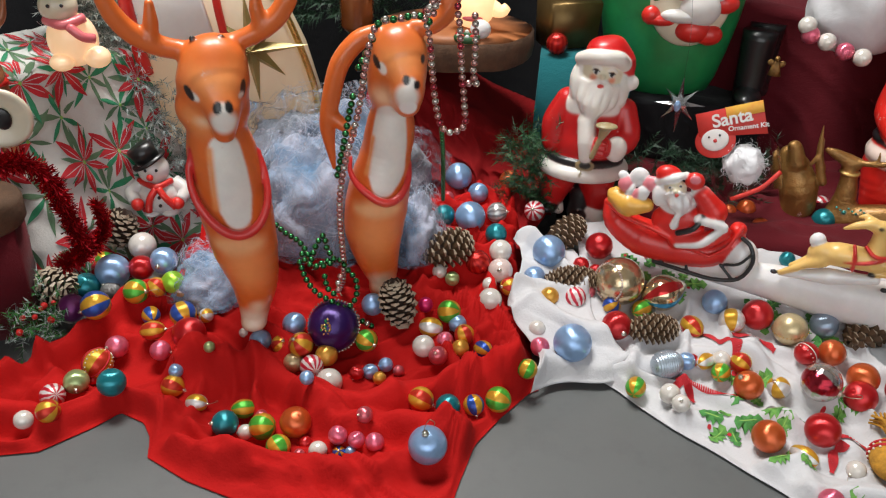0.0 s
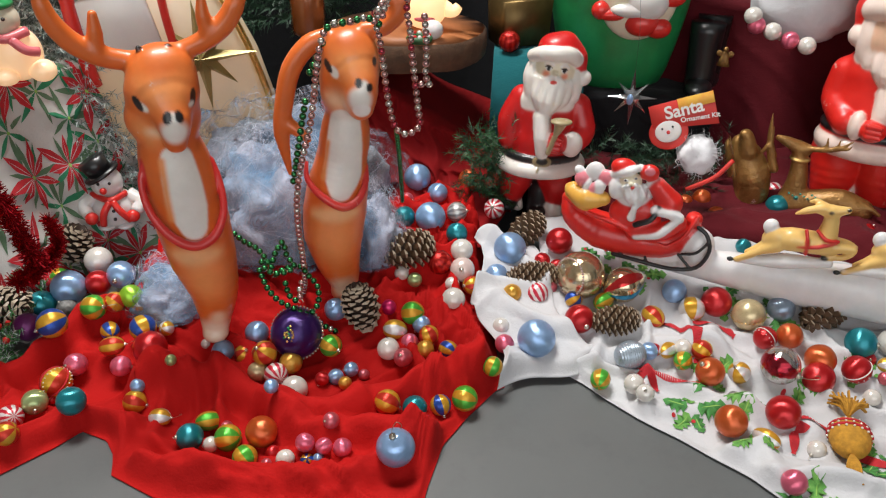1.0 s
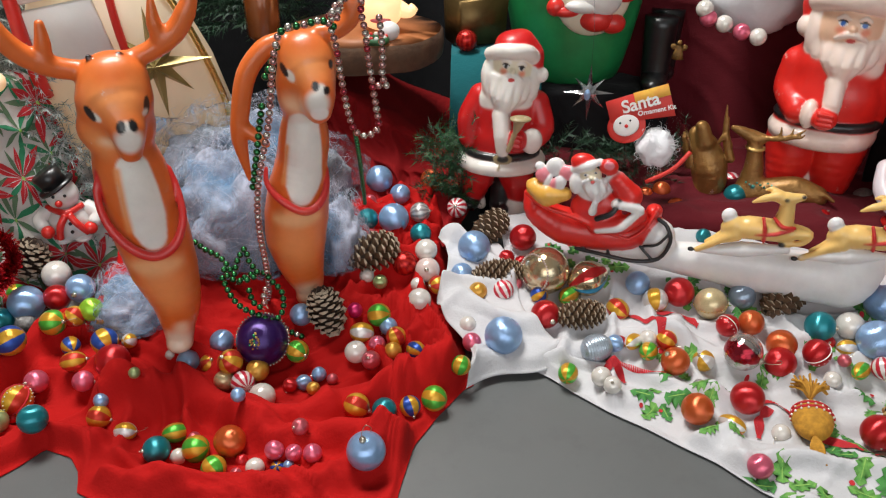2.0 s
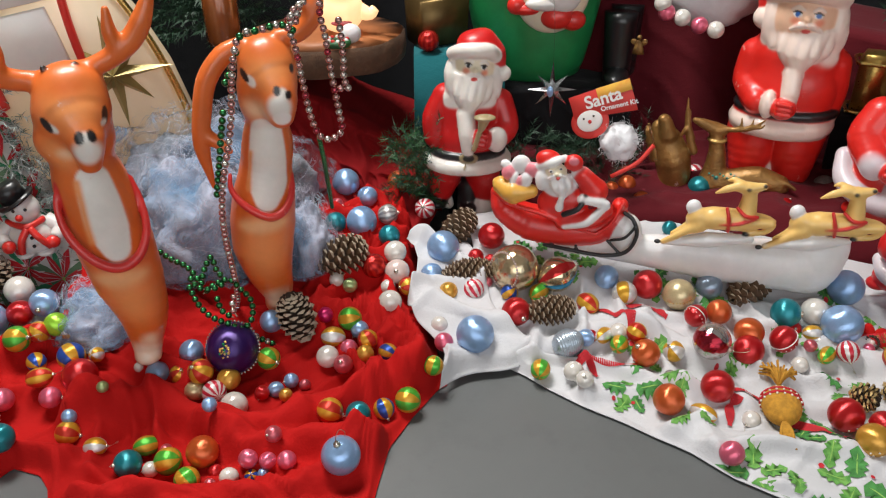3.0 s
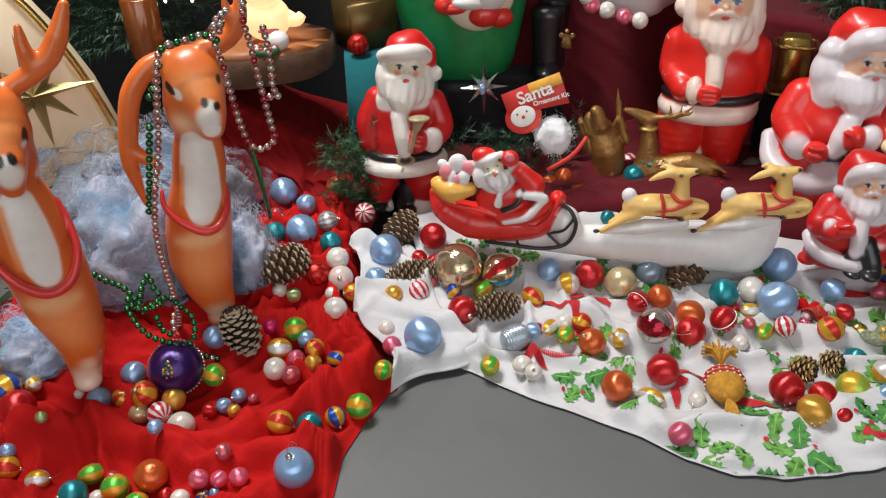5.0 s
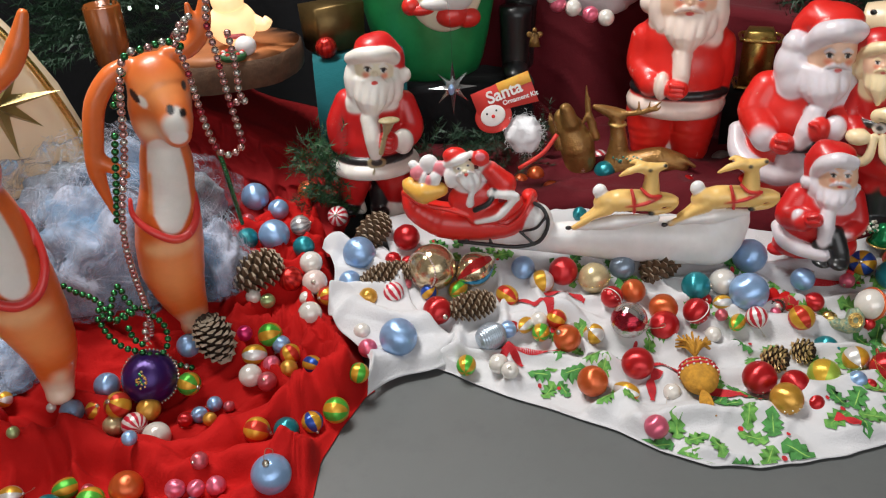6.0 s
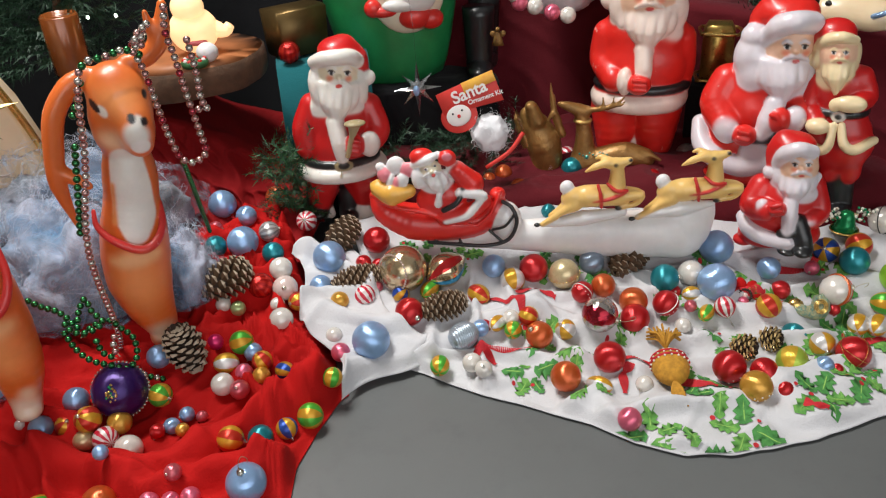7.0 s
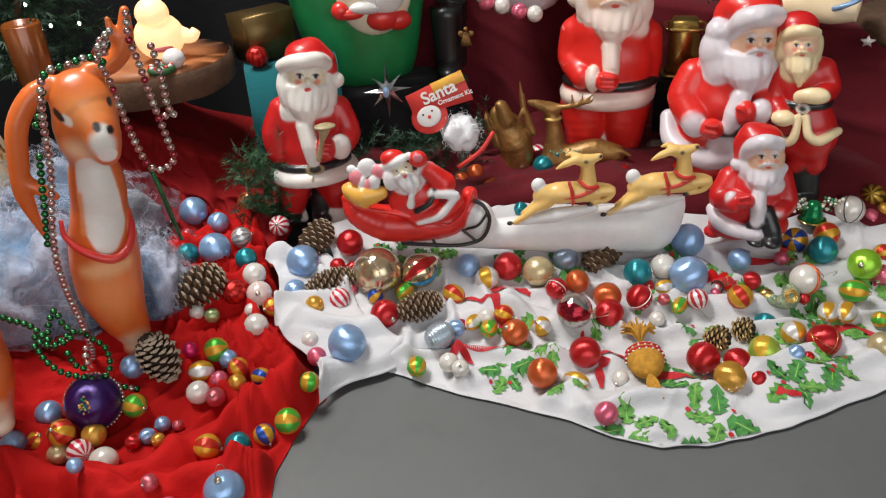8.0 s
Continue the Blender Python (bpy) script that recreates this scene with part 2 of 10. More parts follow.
def spline(pts, count):
    """Points along a smooth curve through pts."""
    pts = [Vector(p) for p in pts]
    p = [pts[0] * 2 - pts[1], *pts, pts[-1] * 2 - pts[-2]]
    out = []
    for i in range(count):
        s = i / (count - 1) * (len(pts) - 1)
        k = min(int(s), len(pts) - 2)
        u = s - k
        a, b, c, d = p[k:k + 4]
        out.append(0.5 * (2 * b + (c - a) * u + (2 * a - 5 * b + 4 * c - d) * u * u + (3 * b - a - 3 * c + d) * u ** 3))
    return out


def tube(bm, pts, radii, mi=0, seg=12, count=None, squash=1.0):
    """A swept round bar through pts, its radius running through radii."""
    count = count or max(6, 4 * len(pts))
    c = spline(pts, count) if len(pts) > 1 else pts
    radii = radii if isinstance(radii, (list, tuple)) else [radii]
    rs = [float(v) for v in np.interp(np.linspace(0, 1, count), np.linspace(0, 1, len(radii)), radii)] if len(radii) > 1 else [radii[0]] * count
    side = None
    loops = []
    for i, p in enumerate(c):
        d = (c[min(i + 1, count - 1)] - c[max(i - 1, 0)]).normalized()
        if side is None:
            side = d.orthogonal().normalized()
        side = (side - d * side.dot(d)).normalized()
        up = d.cross(side)
        loops.append([p + rs[i] * (side * math.cos(a) + up * math.sin(a) * squash) for a in (2 * math.pi * j / seg for j in range(seg))])
    return rings(bm, loops, lambda i, j: mi)


def slab(bm, outline, y0, y1, mi=0, inset=0.15):
    """A thick flat shape from an outline of (x, z) points, with softened edges."""
    cx, cz = sum(p[0] for p in outline) / len(outline), sum(p[1] for p in outline) / len(outline)
    d = y1 - y0
    loops = []
    for y, s in ((y0, 1 - inset), (y0 + 0.12 * d, 1 - inset * 0.3), (y0 + 0.3 * d, 1), (y1 - 0.3 * d, 1), (y1 - 0.12 * d, 1 - inset * 0.3), (y1, 1 - inset)):
        loops.append([Vector((cx + (x - cx) * s, y, cz + (z - cz) * s)) for x, z in outline])
    return rings(bm, loops, lambda i, j: mi)


def sheet(bm, us, vs, fn, mi=0, thick=0.0):
    """A sheet of cloth from fn(u, v) -> point; a thickness folds it into two layers."""
    g = [[bm.verts.new(fn(u, v)) for v in vs] for u in us]
    faces = [bm.faces.new((g[i][j], g[i + 1][j], g[i + 1][j + 1], g[i][j + 1])) for i in range(len(us) - 1) for j in range(len(vs) - 1)]
    for f in faces:
        f.material_index = mi
    if thick:
        bmesh.ops.recalc_face_normals(bm, faces=bm.faces)
        bmesh.ops.solidify(bm, geom=bm.faces[:], thickness=thick)


def thing(name, m, label, category, group="", kind=""):
    ob = new(name)
    ob.matrix_world = m
    ob.empty_display_size = 0.05
    return tagged(ob, label, category, group, kind)

# ---- the room ----


def box(bm, x0, x1, y0, y1, z0, z1):
    bmesh.ops.create_cube(bm, size=1, matrix=Matrix.Translation(((x0 + x1) / 2, (y0 + y1) / 2, (z0 + z1) / 2)) @ Matrix.Diagonal((x1 - x0, y1 - y0, z1 - z0, 1)))


def structure(name, boxes, material, label, category):
    bm = bmesh.new()
    for b in boxes:
        box(bm, *b)
    return tagged(flat(part(name, bm, material)), label, category, kind="structure")


PLASTER = plain("plaster", (0.52, 0.50, 0.47), 0.85, vary=0.15, scale=3, bump=0.2, dist=0.004)
structure("floor", [(-3.2, 3.6, -2.3, 3.0, -0.12, 0)], floor_mat(), "grey painted concrete floor with scuffs and specks", "floor")
structure("wall_north", [(-3.2, 3.6, 3.0, 3.15, 0, 2.8)], PLASTER, "plain plaster wall behind the display", "wall")
structure("wall_west", [(-3.35, -3.2, -2.3, 3.15, 0, 2.8)], PLASTER, "plain plaster side wall", "wall")
structure("wall_east", [(3.6, 3.75, -2.3, 3.15, 0, 2.8)], PLASTER, "plain plaster side wall", "wall")
# Front wall and ceiling are unseen; their openings are added to suit the lamps.
structure("wall_south", [(-3.2, 3.6, -2.45, -2.3, 0, 0.5), (-3.2, 3.6, -2.45, -2.3, 2.5, 2.8), (-3.2, -1.6, -2.45, -2.3, 0.5, 2.5), (2.2, 3.6, -2.45, -2.3, 0.5, 2.5)], PLASTER, "unseen front wall with an assumed wide opening for light", "wall")
structure("ceiling", [(-3.35, 3.75, -2.45, 1.1, 2.7, 2.8), (-3.35, 3.75, 2.0, 3.15, 2.7, 2.8), (-3.35, -1.0, 1.1, 2.0, 2.7, 2.8), (0.5, 3.75, 1.1, 2.0, 2.7, 2.8)], plain("ceiling_paint", (0.75, 0.74, 0.72), 0.9, vary=0.05, scale=3), "unseen white ceiling with an assumed opening for light", "ceiling")

# ---- cloths on the floor ----


def along(knots, x):
    return float(np.interp(x, [k[0] for k in knots], [k[1] for k in knots]))


def crumple(x, y, amount):
    return amount * (noise.noise((x * 9, y * 9, 3.1)) + 0.5 * noise.noise((x * 24, y * 24, 7.7)))


def felt_fold(x, y):
    """Deep sharp-crested folds that run across the felt, with slack hollows between."""
    a = 5.0 * x + 1.1 * noise.noise((x * 3, y * 3, 0.4))
    b = 15.0 * y + 2.6 * noise.noise((x * 4, y * 5, 8.2)) + 1.3 * math.sin(6 * x + 1)
    crest = math.exp(-(noise.noise((a, b, 2.0)) / .16) ** 2)
    small = math.exp(-(noise.noise((a * 2.3 + 3, b * 1.5, 5.0)) / .15) ** 2)
    front = .45 + .55 * smooth(.84, .98, y)
    return (0.026 * crest + 0.013 * small - 0.013) * front + crumple(x, y, 0.003)


def linen_fold(x, y):
    """Long soft pulls in the cotton, fanning out from the sleigh towards the front edge."""
    a = math.atan2(x - 0.62, 1.55 - y)
    r = math.hypot(x - 0.62, 1.55 - y)
    pull = math.exp(-(noise.noise((a * 9, r * 2.2, 1.5)) / .17) ** 2)
    cross = math.exp(-(noise.noise((x * 3.5, y * 11 + 2.5 * x, 6.0)) / .12) ** 2)
    flat_back = 1 - smooth(1.14, 1.24, y + .22 * max(0, x - .42))
    return (0.014 * pull + 0.016 * cross - 0.009) * flat_back + crumple(x, y, 0.003)


RED_FRONT = [(-.70, .80), (-.55, .83), (-.47, .845), (-.435, .852), (-.38, .903), (-.355, .934), (-.315, .915), (-.296, .885), (-.288, .850), (-.224, .811), (-.151, .782), (-.05, .755), (.07, .745), (.118, .775), (.126, .815), (.151, .897), (.190, .955), (.236, 1.012), (.25, 1.02)]
RED_BACK = [(-.70, .90), (-.55, .965), (-.477, 1.035), (-.409, 1.145), (-.36, 1.20), (-.30, 1.40), (.25, 1.48)]


def red_point(u, v):
    x = -0.70 + 0.95 * u
    f, b = along(RED_FRONT, x), along(RED_BACK, x)
    y = f + (b - f) * v
    edge = smooth(0, 0.06, v) * smooth(0, 0.03, 1 - u)
    x += 0.012 * noise.noise((x * 11, v * 4, 1)) * smooth(0, .1, v)
    return Vector((x, y, max(0.003, 0.003 + (cloth_z(x, y) + felt_fold(x, y)) * edge)))


bm = bmesh.new()
sheet(bm, np.linspace(0, 1, 190), np.linspace(0, 1, 130) ** 1.15, red_point, thick=0.0015)
tagged(part("red_cloth", bm, RED_CLOTH), "rumpled bright red felt cloth spread over the floor", "cloth")

HOLLY_FRONT = [(.335, 1.06), (.372, 1.022), (.40, .985), (.437, .943), (.507, .878), (.56, .825), (.597, .772), (.646, .728), (.701, .707), (.76, .698), (.827, .692), (.928, .695), (1.0, .698), (1.15, .70), (1.3, .72)]


def holly_point(u, v):
    x = 0.335 + 1.05 * u
    f = along(HOLLY_FRONT, x) + 0.005 * noise.noise((x * 20, 0, 5))
    b = 1.36 - 0.28 * max(0, x - 0.4)
    y = f + (b - f) * v
    edge = smooth(0, 0.05, v)
    return Vector((x, y, 0.004 + (cloth_z(x, y) + linen_fold(x, y)) * edge))


bm = bmesh.new()
sheet(bm, np.linspace(0, 1, 320), np.linspace(0, 1, 200), holly_point, thick=0.0012)
holly_cloth = tagged(part("holly_cloth", bm, WHITE_CLOTH), "white tablecloth printed with green holly, berries and red ribbon", "tablecloth")


def print_shapes(name, parent, material, shapes, lift, surface):
    """Printed motifs: each shape a fan of outline points laid on a surface."""
    bm = bmesh.new()
    for centre, outline in shapes:
        k = len(outline)
        mid = bm.verts.new(surface(*centre, lift))
        ring = [bm.verts.new(surface(*p, lift)) for p in outline]
        half = [bm.verts.new(surface((p[0] + centre[0]) / 2, (p[1] + centre[1]) / 2, lift)) for p in outline]
        for i in range(k):
            j = (i + 1) % k
            bm.faces.new((ring[i], ring[j], half[j], half[i]))
            bm.faces.new((half[i], half[j], mid))
    bmesh.ops.recalc_face_normals(bm, faces=bm.faces)
    return tagged(part(name, bm, material, parent), kind="stuff")


def on_cloth(x, y, lift):
    f = along(HOLLY_FRONT, x)
    y = max(y, f + 0.002)
    edge = smooth(0, 0.05, (y - f) / (1.36 - 0.28 * max(0, x - 0.4) - f))
    return Vector((x, y, 0.004 + (cloth_z(x, y) + linen_fold(x, y)) * edge + lift))


def holly_leaf(x, y, a, size):
    """A spiny leaf outline from its stem at (x, y) towards angle a."""
    ca, sa = math.cos(a), math.sin(a)
    pts = []
    for side in (1, -1):
        row = []
        for i in range(1, 8):
            s = i / 8
            w = 0.26 * math.sin(math.pi * s) ** 0.7 + (0.13 if i % 2 else -0.03)
            row.append((s * size, side * w * size))
        pts += row if side == 1 else row[::-1]
        if side == 1:
            pts.append((size * 1.08, 0))
    pts.append((0, 0))
    out = [(x + px * ca - py * sa, y + px * sa + py * ca) for px, py in pts]
    return (x + 0.5 * size * ca, y + 0.5 * size * sa), out


def blob(x, y, r, stretch=1.0, a=0.0, k=10):
    ca, sa = math.cos(a), math.sin(a)
    return (x, y), [(x + r * stretch * math.cos(q) * ca - r * math.sin(q) * sa, y + r * stretch * math.cos(q) * sa + r * math.sin(q) * ca) for q in (2 * math.pi * i / k for i in range(k))]


rnd = random.Random(4)
leaves, darks, veins, berries, ribbons = [], [], [], [], []
SPRIGS = [(.622, .770, 4, .034), (.742, .732, 4, .038), (.664, .722, 3, .030), (.870, .742, 5, .036), (.951, .757, 5, .036), (.516, .948, 5, .030), (.578, .870, 3, .022), (.560, 1.010, 4, .026), (.600, .945, 4, .024),
          (.735, .842, 5, .028), (.925, .830, 4, .030), (.690, .985, 4, .026), (.83, .90, 4, .026),
          (.745, .80, 4, .024), (1.02, .87, 6, .030), (1.05, .93, 5, .030), (.97, .955, 4, .026), (1.06, .80, 5, .036), (1.14, .77, 5, .036), (.80, 1.00, 4, .024),
          (.62, 1.16, 5, .028), (.50, 1.22, 5, .028), (.44, 1.25, 4, .028), (.70, 1.12, 5, .028), (.90, 1.06, 5, .028), (.93, 1.00, 4, .026), (1.10, 1.0, 5, .030), (1.18, .90, 6, .034)]
for sx, sy, count, size in SPRIGS:
    base = rnd.uniform(0, 6.28)
    for i in range(count):
        a = base + i * 6.28 / count + rnd.uniform(-.3, .3)
        s = size * rnd.uniform(.85, 1.3)
        x, y = sx + .007 * math.cos(a), sy + .007 * math.sin(a)
        (leaves if rnd.random() < .62 else darks).append(holly_leaf(x, y, a, s))
        veins.append(blob(x + .5 * s * math.cos(a), y + .5 * s * math.sin(a), .0009, s * 420, a, 6))
    for i in range(rnd.randint(1, 4)):
        berries.append(blob(sx + rnd.uniform(-.03, .03), sy + rnd.uniform(-.03, .03), rnd.uniform(.0025, .004)))
for path in ([(.44, 1.010), (.47, 1.018), (.51, 1.008), (.55, .996)], [(.50, 1.13), (.53, 1.10), (.55, 1.07), (.545, 1.04)], [(.645, .925), (.68, .905), (.71, .87), (.735, .835), (.75, .81)], [(.66, .90), (.64, .885), (.63, .86)],
             [(.87, .985), (.91, .975), (.94, .96)], [(1.00, 1.02), (1.05, 1.0), (1.09, 1.02), (1.06, 1.05)], [(1.02, .84), (1.07, .83), (1.08, .79), (1.05, .765)], [(.56, 1.11), (.60, 1.10), (.62, 1.08)], [(.46, 1.03), (.48, .995)], [(.84, .74), (.86, .715)]):
    c = spline([(x, y, 0) for x, y in path], 40)
    for i in range(39):
        d = (c[i + 1] - c[i]).normalized()
        w0, w1 = (.0075 * (.35 + .65 * abs(math.sin(k * .14 + 1.1))) for k in (i, i + 1))
        n0 = Vector((-d.y, d.x, 0))
        q = [c[i] + n0 * w0, c[i] - n0 * w0, c[i + 1] - n0 * w1, c[i + 1] + n0 * w1]
        mid = sum(q, Vector()) / 4
        ribbons.append(((mid.x, mid.y), [(p.x, p.y) for p in q]))
print_shapes("printed_leaf", holly_cloth, LEAF_INK, leaves, .0031, on_cloth)
print_shapes("printed_dark_leaf", holly_cloth, LEAF_DARK, darks, .0035, on_cloth)
print_shapes("printed_vein", holly_cloth, VEIN_INK, veins, .0040, on_cloth)
print_shapes("printed_berry", holly_cloth, RED_INK, berries, .0042, on_cloth)
print_shapes("printed_ribbon", holly_cloth, RED_INK, ribbons, .0042, on_cloth)


def napkin_point(u, v):
    a, b = Vector((.236, 1.000)), Vector((.385, 1.055))
    c, d = Vector((.212, 1.300)), Vector((.320, 1.285))
    p = (a * (1 - u) + b * u) * (1 - v) + (c * (1 - u) + d * u) * v
    p.x += .018 * math.sin(v * 9) * (1 - u) + .012 * math.sin(v * 7 + 2) * u
    p.y += .010 * math.sin(u * 6)
    h = .020 * max(0, math.sin(u * 5 + v * 13)) + .020 * math.exp(-((v - .62) / .05) ** 2) + crumple(p.x, p.y, .005)
    edge = smooth(0, .10, v) * smooth(0, .06, u) * smooth(0, .06, 1 - u)
    return Vector((p.x, p.y, .0065 + cloth_z(p.x, p.y) * smooth(0, .06, v) + abs(h) * edge + .007))


bm = bmesh.new()
sheet(bm, np.linspace(0, 1, 60), np.linspace(0, 1, 90), napkin_point, thick=0.0015)
tagged(part("white_napkin", bm, WHITE_CLOTH), "plain white crumpled napkin lying between red and printed cloths", "napkin")

# ---- draped stands and boxes behind ----


def drape(name, path, z0, z1, lean, material, label, folds=26, deep=.014, category="drape", top=.25, z2=None, want=False):
    """Cloth hung over a stand: a folded front along a ground path, and the top going back."""
    def fn(u, v, lift=0.0):
        z9 = z1 + ((z1 if z2 is None else z2) - z1) * u
        k = min(int(u * 119), 118)
        c = pathpts[k].lerp(pathpts[k + 1], u * 119 - k)
        d = (pathpts[min(k + 4, 119)] - pathpts[max(k - 4, 0)]).normalized()
        nrm = Vector((d.y, -d.x, 0))
        if v < .75:
            s = v / .75
            w = deep * (1 - .75 * s) * (math.sin(u * folds + 2 * noise.noise((u * 5, s * 2, 1))) + .6 * noise.noise((u * 17, s * 3, 9)) + 1.1 * math.exp(-(noise.noise((u * 9 + s * 2.5, s * 3.5, 6)) / .13) ** 2))
            p = c + nrm * (w + lean * (1 - s) ** 1.5 + lift)
            return Vector((p.x, p.y, z0 + (z9 - z0) * s))
        s = (v - .75) / .25
        p = c - nrm * top * s
        return Vector((p.x, p.y, lift + z9 + .004 * noise.noise((u * 12, s * 4, 2)) + .006 * math.sin(min(1, s * 4) * math.pi)))
    pathpts = spline([(x, y, 0) for x, y in path], 120)
    bm = bmesh.new()
    sheet(bm, np.linspace(0, 1, 160), np.linspace(0, 1, 60), fn, thick=.002)
    ob = tagged(part(name, bm, material), label, category)
    return (ob, fn) if want else ob


# The drape's shade is painted in by its darkened red.
drape("red_drape", [(-.06, 1.62), (.08, 1.585), (.20, 1.56), (.33, 1.50)], .085, .325, .17, SHADED_RED_CLOTH, "red cloth, its colour darkened for shade, hanging in loose folds from a low stand", 15, .030, z2=.13)
drape("wine_drape", [(.64, 1.76), (.85, 1.66), (1.05, 1.52), (1.22, 1.34), (1.36, 1.14), (1.50, .90)], 0, .440, .06, WINE_CLOTH, "dark wine red velvet drape over a stand", 30, .010, z2=.33)
drape("dark_drape", [(.34, 1.62), (.52, 1.61), (.72, 1.58)], 0, .262, .02, BLACK_CLOTH, "black cloth covering the stand under a green sack figure", 20, .006)
drape("dark_drape", [(-.48, 1.52), (-.28, 1.47), (-.06, 1.53)], 0, .212, .02, BLACK_CLOTH, "black cloth covering the stand under a cream lantern", 20, .006)
WINE_FRONT = [(.44, 1.40), (.56, 1.33), (.70, 1.27), (.85, 1.215), (.98, 1.14), (1.08, 1.08), (1.20, 1.055), (1.26, 1.00), (1.60, .93)]


def wine_point(u, v):
    x = .44 + 1.16 * u
    f = along(WINE_FRONT, x) + .008 * noise.noise((x * 14, 0, 3))
    y = f + (1.74 - .75 * max(0, x - .7) - f) * v
    fold = (1 - abs(noise.noise((x * 6 + 2 * y, y * 9, 4)))) ** 4
    return Vector((x, y, cloth_z(x, y) * smooth(0, .02, v + .012) + .013 + (.022 * fold + .015 * v * v) * smooth(0, .08, v)))


bm = bmesh.new()
sheet(bm, np.linspace(0, 1, 120), np.linspace(0, 1, 60), wine_point, thick=.0015)
tagged(part("wine_cloth", bm, WINE_CLOTH), "dark wine red cloth spread under the figures behind the sleigh", "cloth")
poinsettia, poinsettia_fn = drape("poinsettia_cloth", [(-.98, .98), (-.72, 1.16), (-.56, 1.27), (-.46, 1.38), (-.38, 1.56)], 0, .385, .10, PRINT_CLOTH, "cotton cloth printed with red poinsettias over a box", 16, .014, want=True)
rnd = random.Random(9)
greens, olives, reds, cores, lines = [], [], [], [], []


def petal(u, v, a, ln, w):
    ca, sa = math.cos(a), math.sin(a)
    pts = [(0, 0), (.3, w * .8), (.55, w), (.8, w * .55), (1, 0), (.8, -w * .55), (.55, -w), (.3, -w * .8)]
    return (u + .5 * ln * ca / .86, v + .5 * ln * sa / .5), [(u + ln * (px * ca - py * sa) / .86, v + ln * (px * sa + py * ca) / .5) for px, py in pts]


spots = []
for attempt in range(1500):
    u, v = rnd.uniform(.06, .94), rnd.uniform(.05, .95)
    if all(((u - a) * .86) ** 2 + ((v - b) * .5) ** 2 > .0042 for a, b in spots):
        spots.append((u, v))
for k, (u, v) in enumerate(spots):
    base = rnd.uniform(0, 6.28)
    for i in range(7):
        a = base + i * .9 + rnd.uniform(-.2, .2)
        if k % 4:
            ln = rnd.uniform(.046, .074)
            reds.append(petal(u, v, a, ln, rnd.uniform(.11, .17)))
            lines.append(petal(u, v, a + .03, ln * .85, .010))
            lines.append(petal(u, v, a + .30, ln * 1.05, .012))
        (greens if i % 2 else olives).append(petal(u, v, a + .45, rnd.uniform(.044, .070), .09))
    cores.append(petal(u - .004, v, 0, .007, .5))
keep = lambda rows: [r for r in rows if all(0 < p[0] < 1 and 0 < p[1] < .99 for p in r[1])]
print_shapes("printed_olive_leaf", poinsettia, OLIVE_INK, keep(olives), .0012, poinsettia_fn)
print_shapes("printed_green_leaf", poinsettia, TEAL_INK, keep(greens), .0018, poinsettia_fn)
print_shapes("printed_red_petal", poinsettia, RED_INK, keep(reds), .0025, poinsettia_fn)
print_shapes("printed_white_line", poinsettia, WHITE_CLOTH, keep(lines), .0030, poinsettia_fn)
print_shapes("printed_flower_core", poinsettia, VEIN_INK, keep(cores), .0036, poinsettia_fn)


def backdrop():
    def fn(u, v):
        a = radians(140 - 150 * u)
        r = 2.05 + .02 * math.sin(u * 120) * (1 - .3 * v)
        return Vector((.3 + r * math.cos(a), .1 + r * math.sin(a), 1.5 * v))
    bm = bmesh.new()
    sheet(bm, np.linspace(0, 1, 300), np.linspace(0, 1, 20), fn, thick=.004)
    return tagged(part("backdrop", bm, BLACK_CLOTH), "black pleated curtain behind the display", "curtain", kind="structure")


backdrop()
bm = bmesh.new()
slab(bm, [(-.09, 0), (.09, 0), (.092, .12), (.09, .240), (0, .244), (-.09, .240), (-.092, .12)], -.06, .08, 0, .03)
ob = tagged(part("teal_box", bm, TEAL_CLOTH), "dark teal cloth-covered box beside the wood slice", "box")
ob.matrix_world = pose(.365, 1.63, .112, 0, 0, -8)

# ---- moulded figures: each one plain mesh ----
P_RED, P_WHITE, P_BLACK = moulded("red", (0.62, 0.018, 0.015)), moulded("white", (0.76, 0.74, 0.71), .08), moulded("black", (0.012, 0.012, 0.013))
P_PINK = moulded("pink", (0.72, 0.16, 0.18))
P_CREAM, P_BROWN = moulded("cream", (0.80, 0.62, 0.40), .08), moulded("brown", (0.30, 0.10, 0.04), .3)
P_GREEN = moulded("green", (0.02, 0.27, 0.08), .3)
P_PALE = moulded("pale_skin", (0.74, 0.66, 0.50), .1)
P_BRIGHT = moulded("bright_red", (0.72, 0.028, 0.020), .15)
P_SNOW = moulded("snow", (0.78, 0.76, 0.76), .06)


def figure(name, bm, materials, m, label, category="figurine", group=""):
    bmesh.ops.recalc_face_normals(bm, faces=bm.faces)
    ob = tagged(part(name, bm, materials), label, category, group)
    ob.matrix_world = m
    return ob


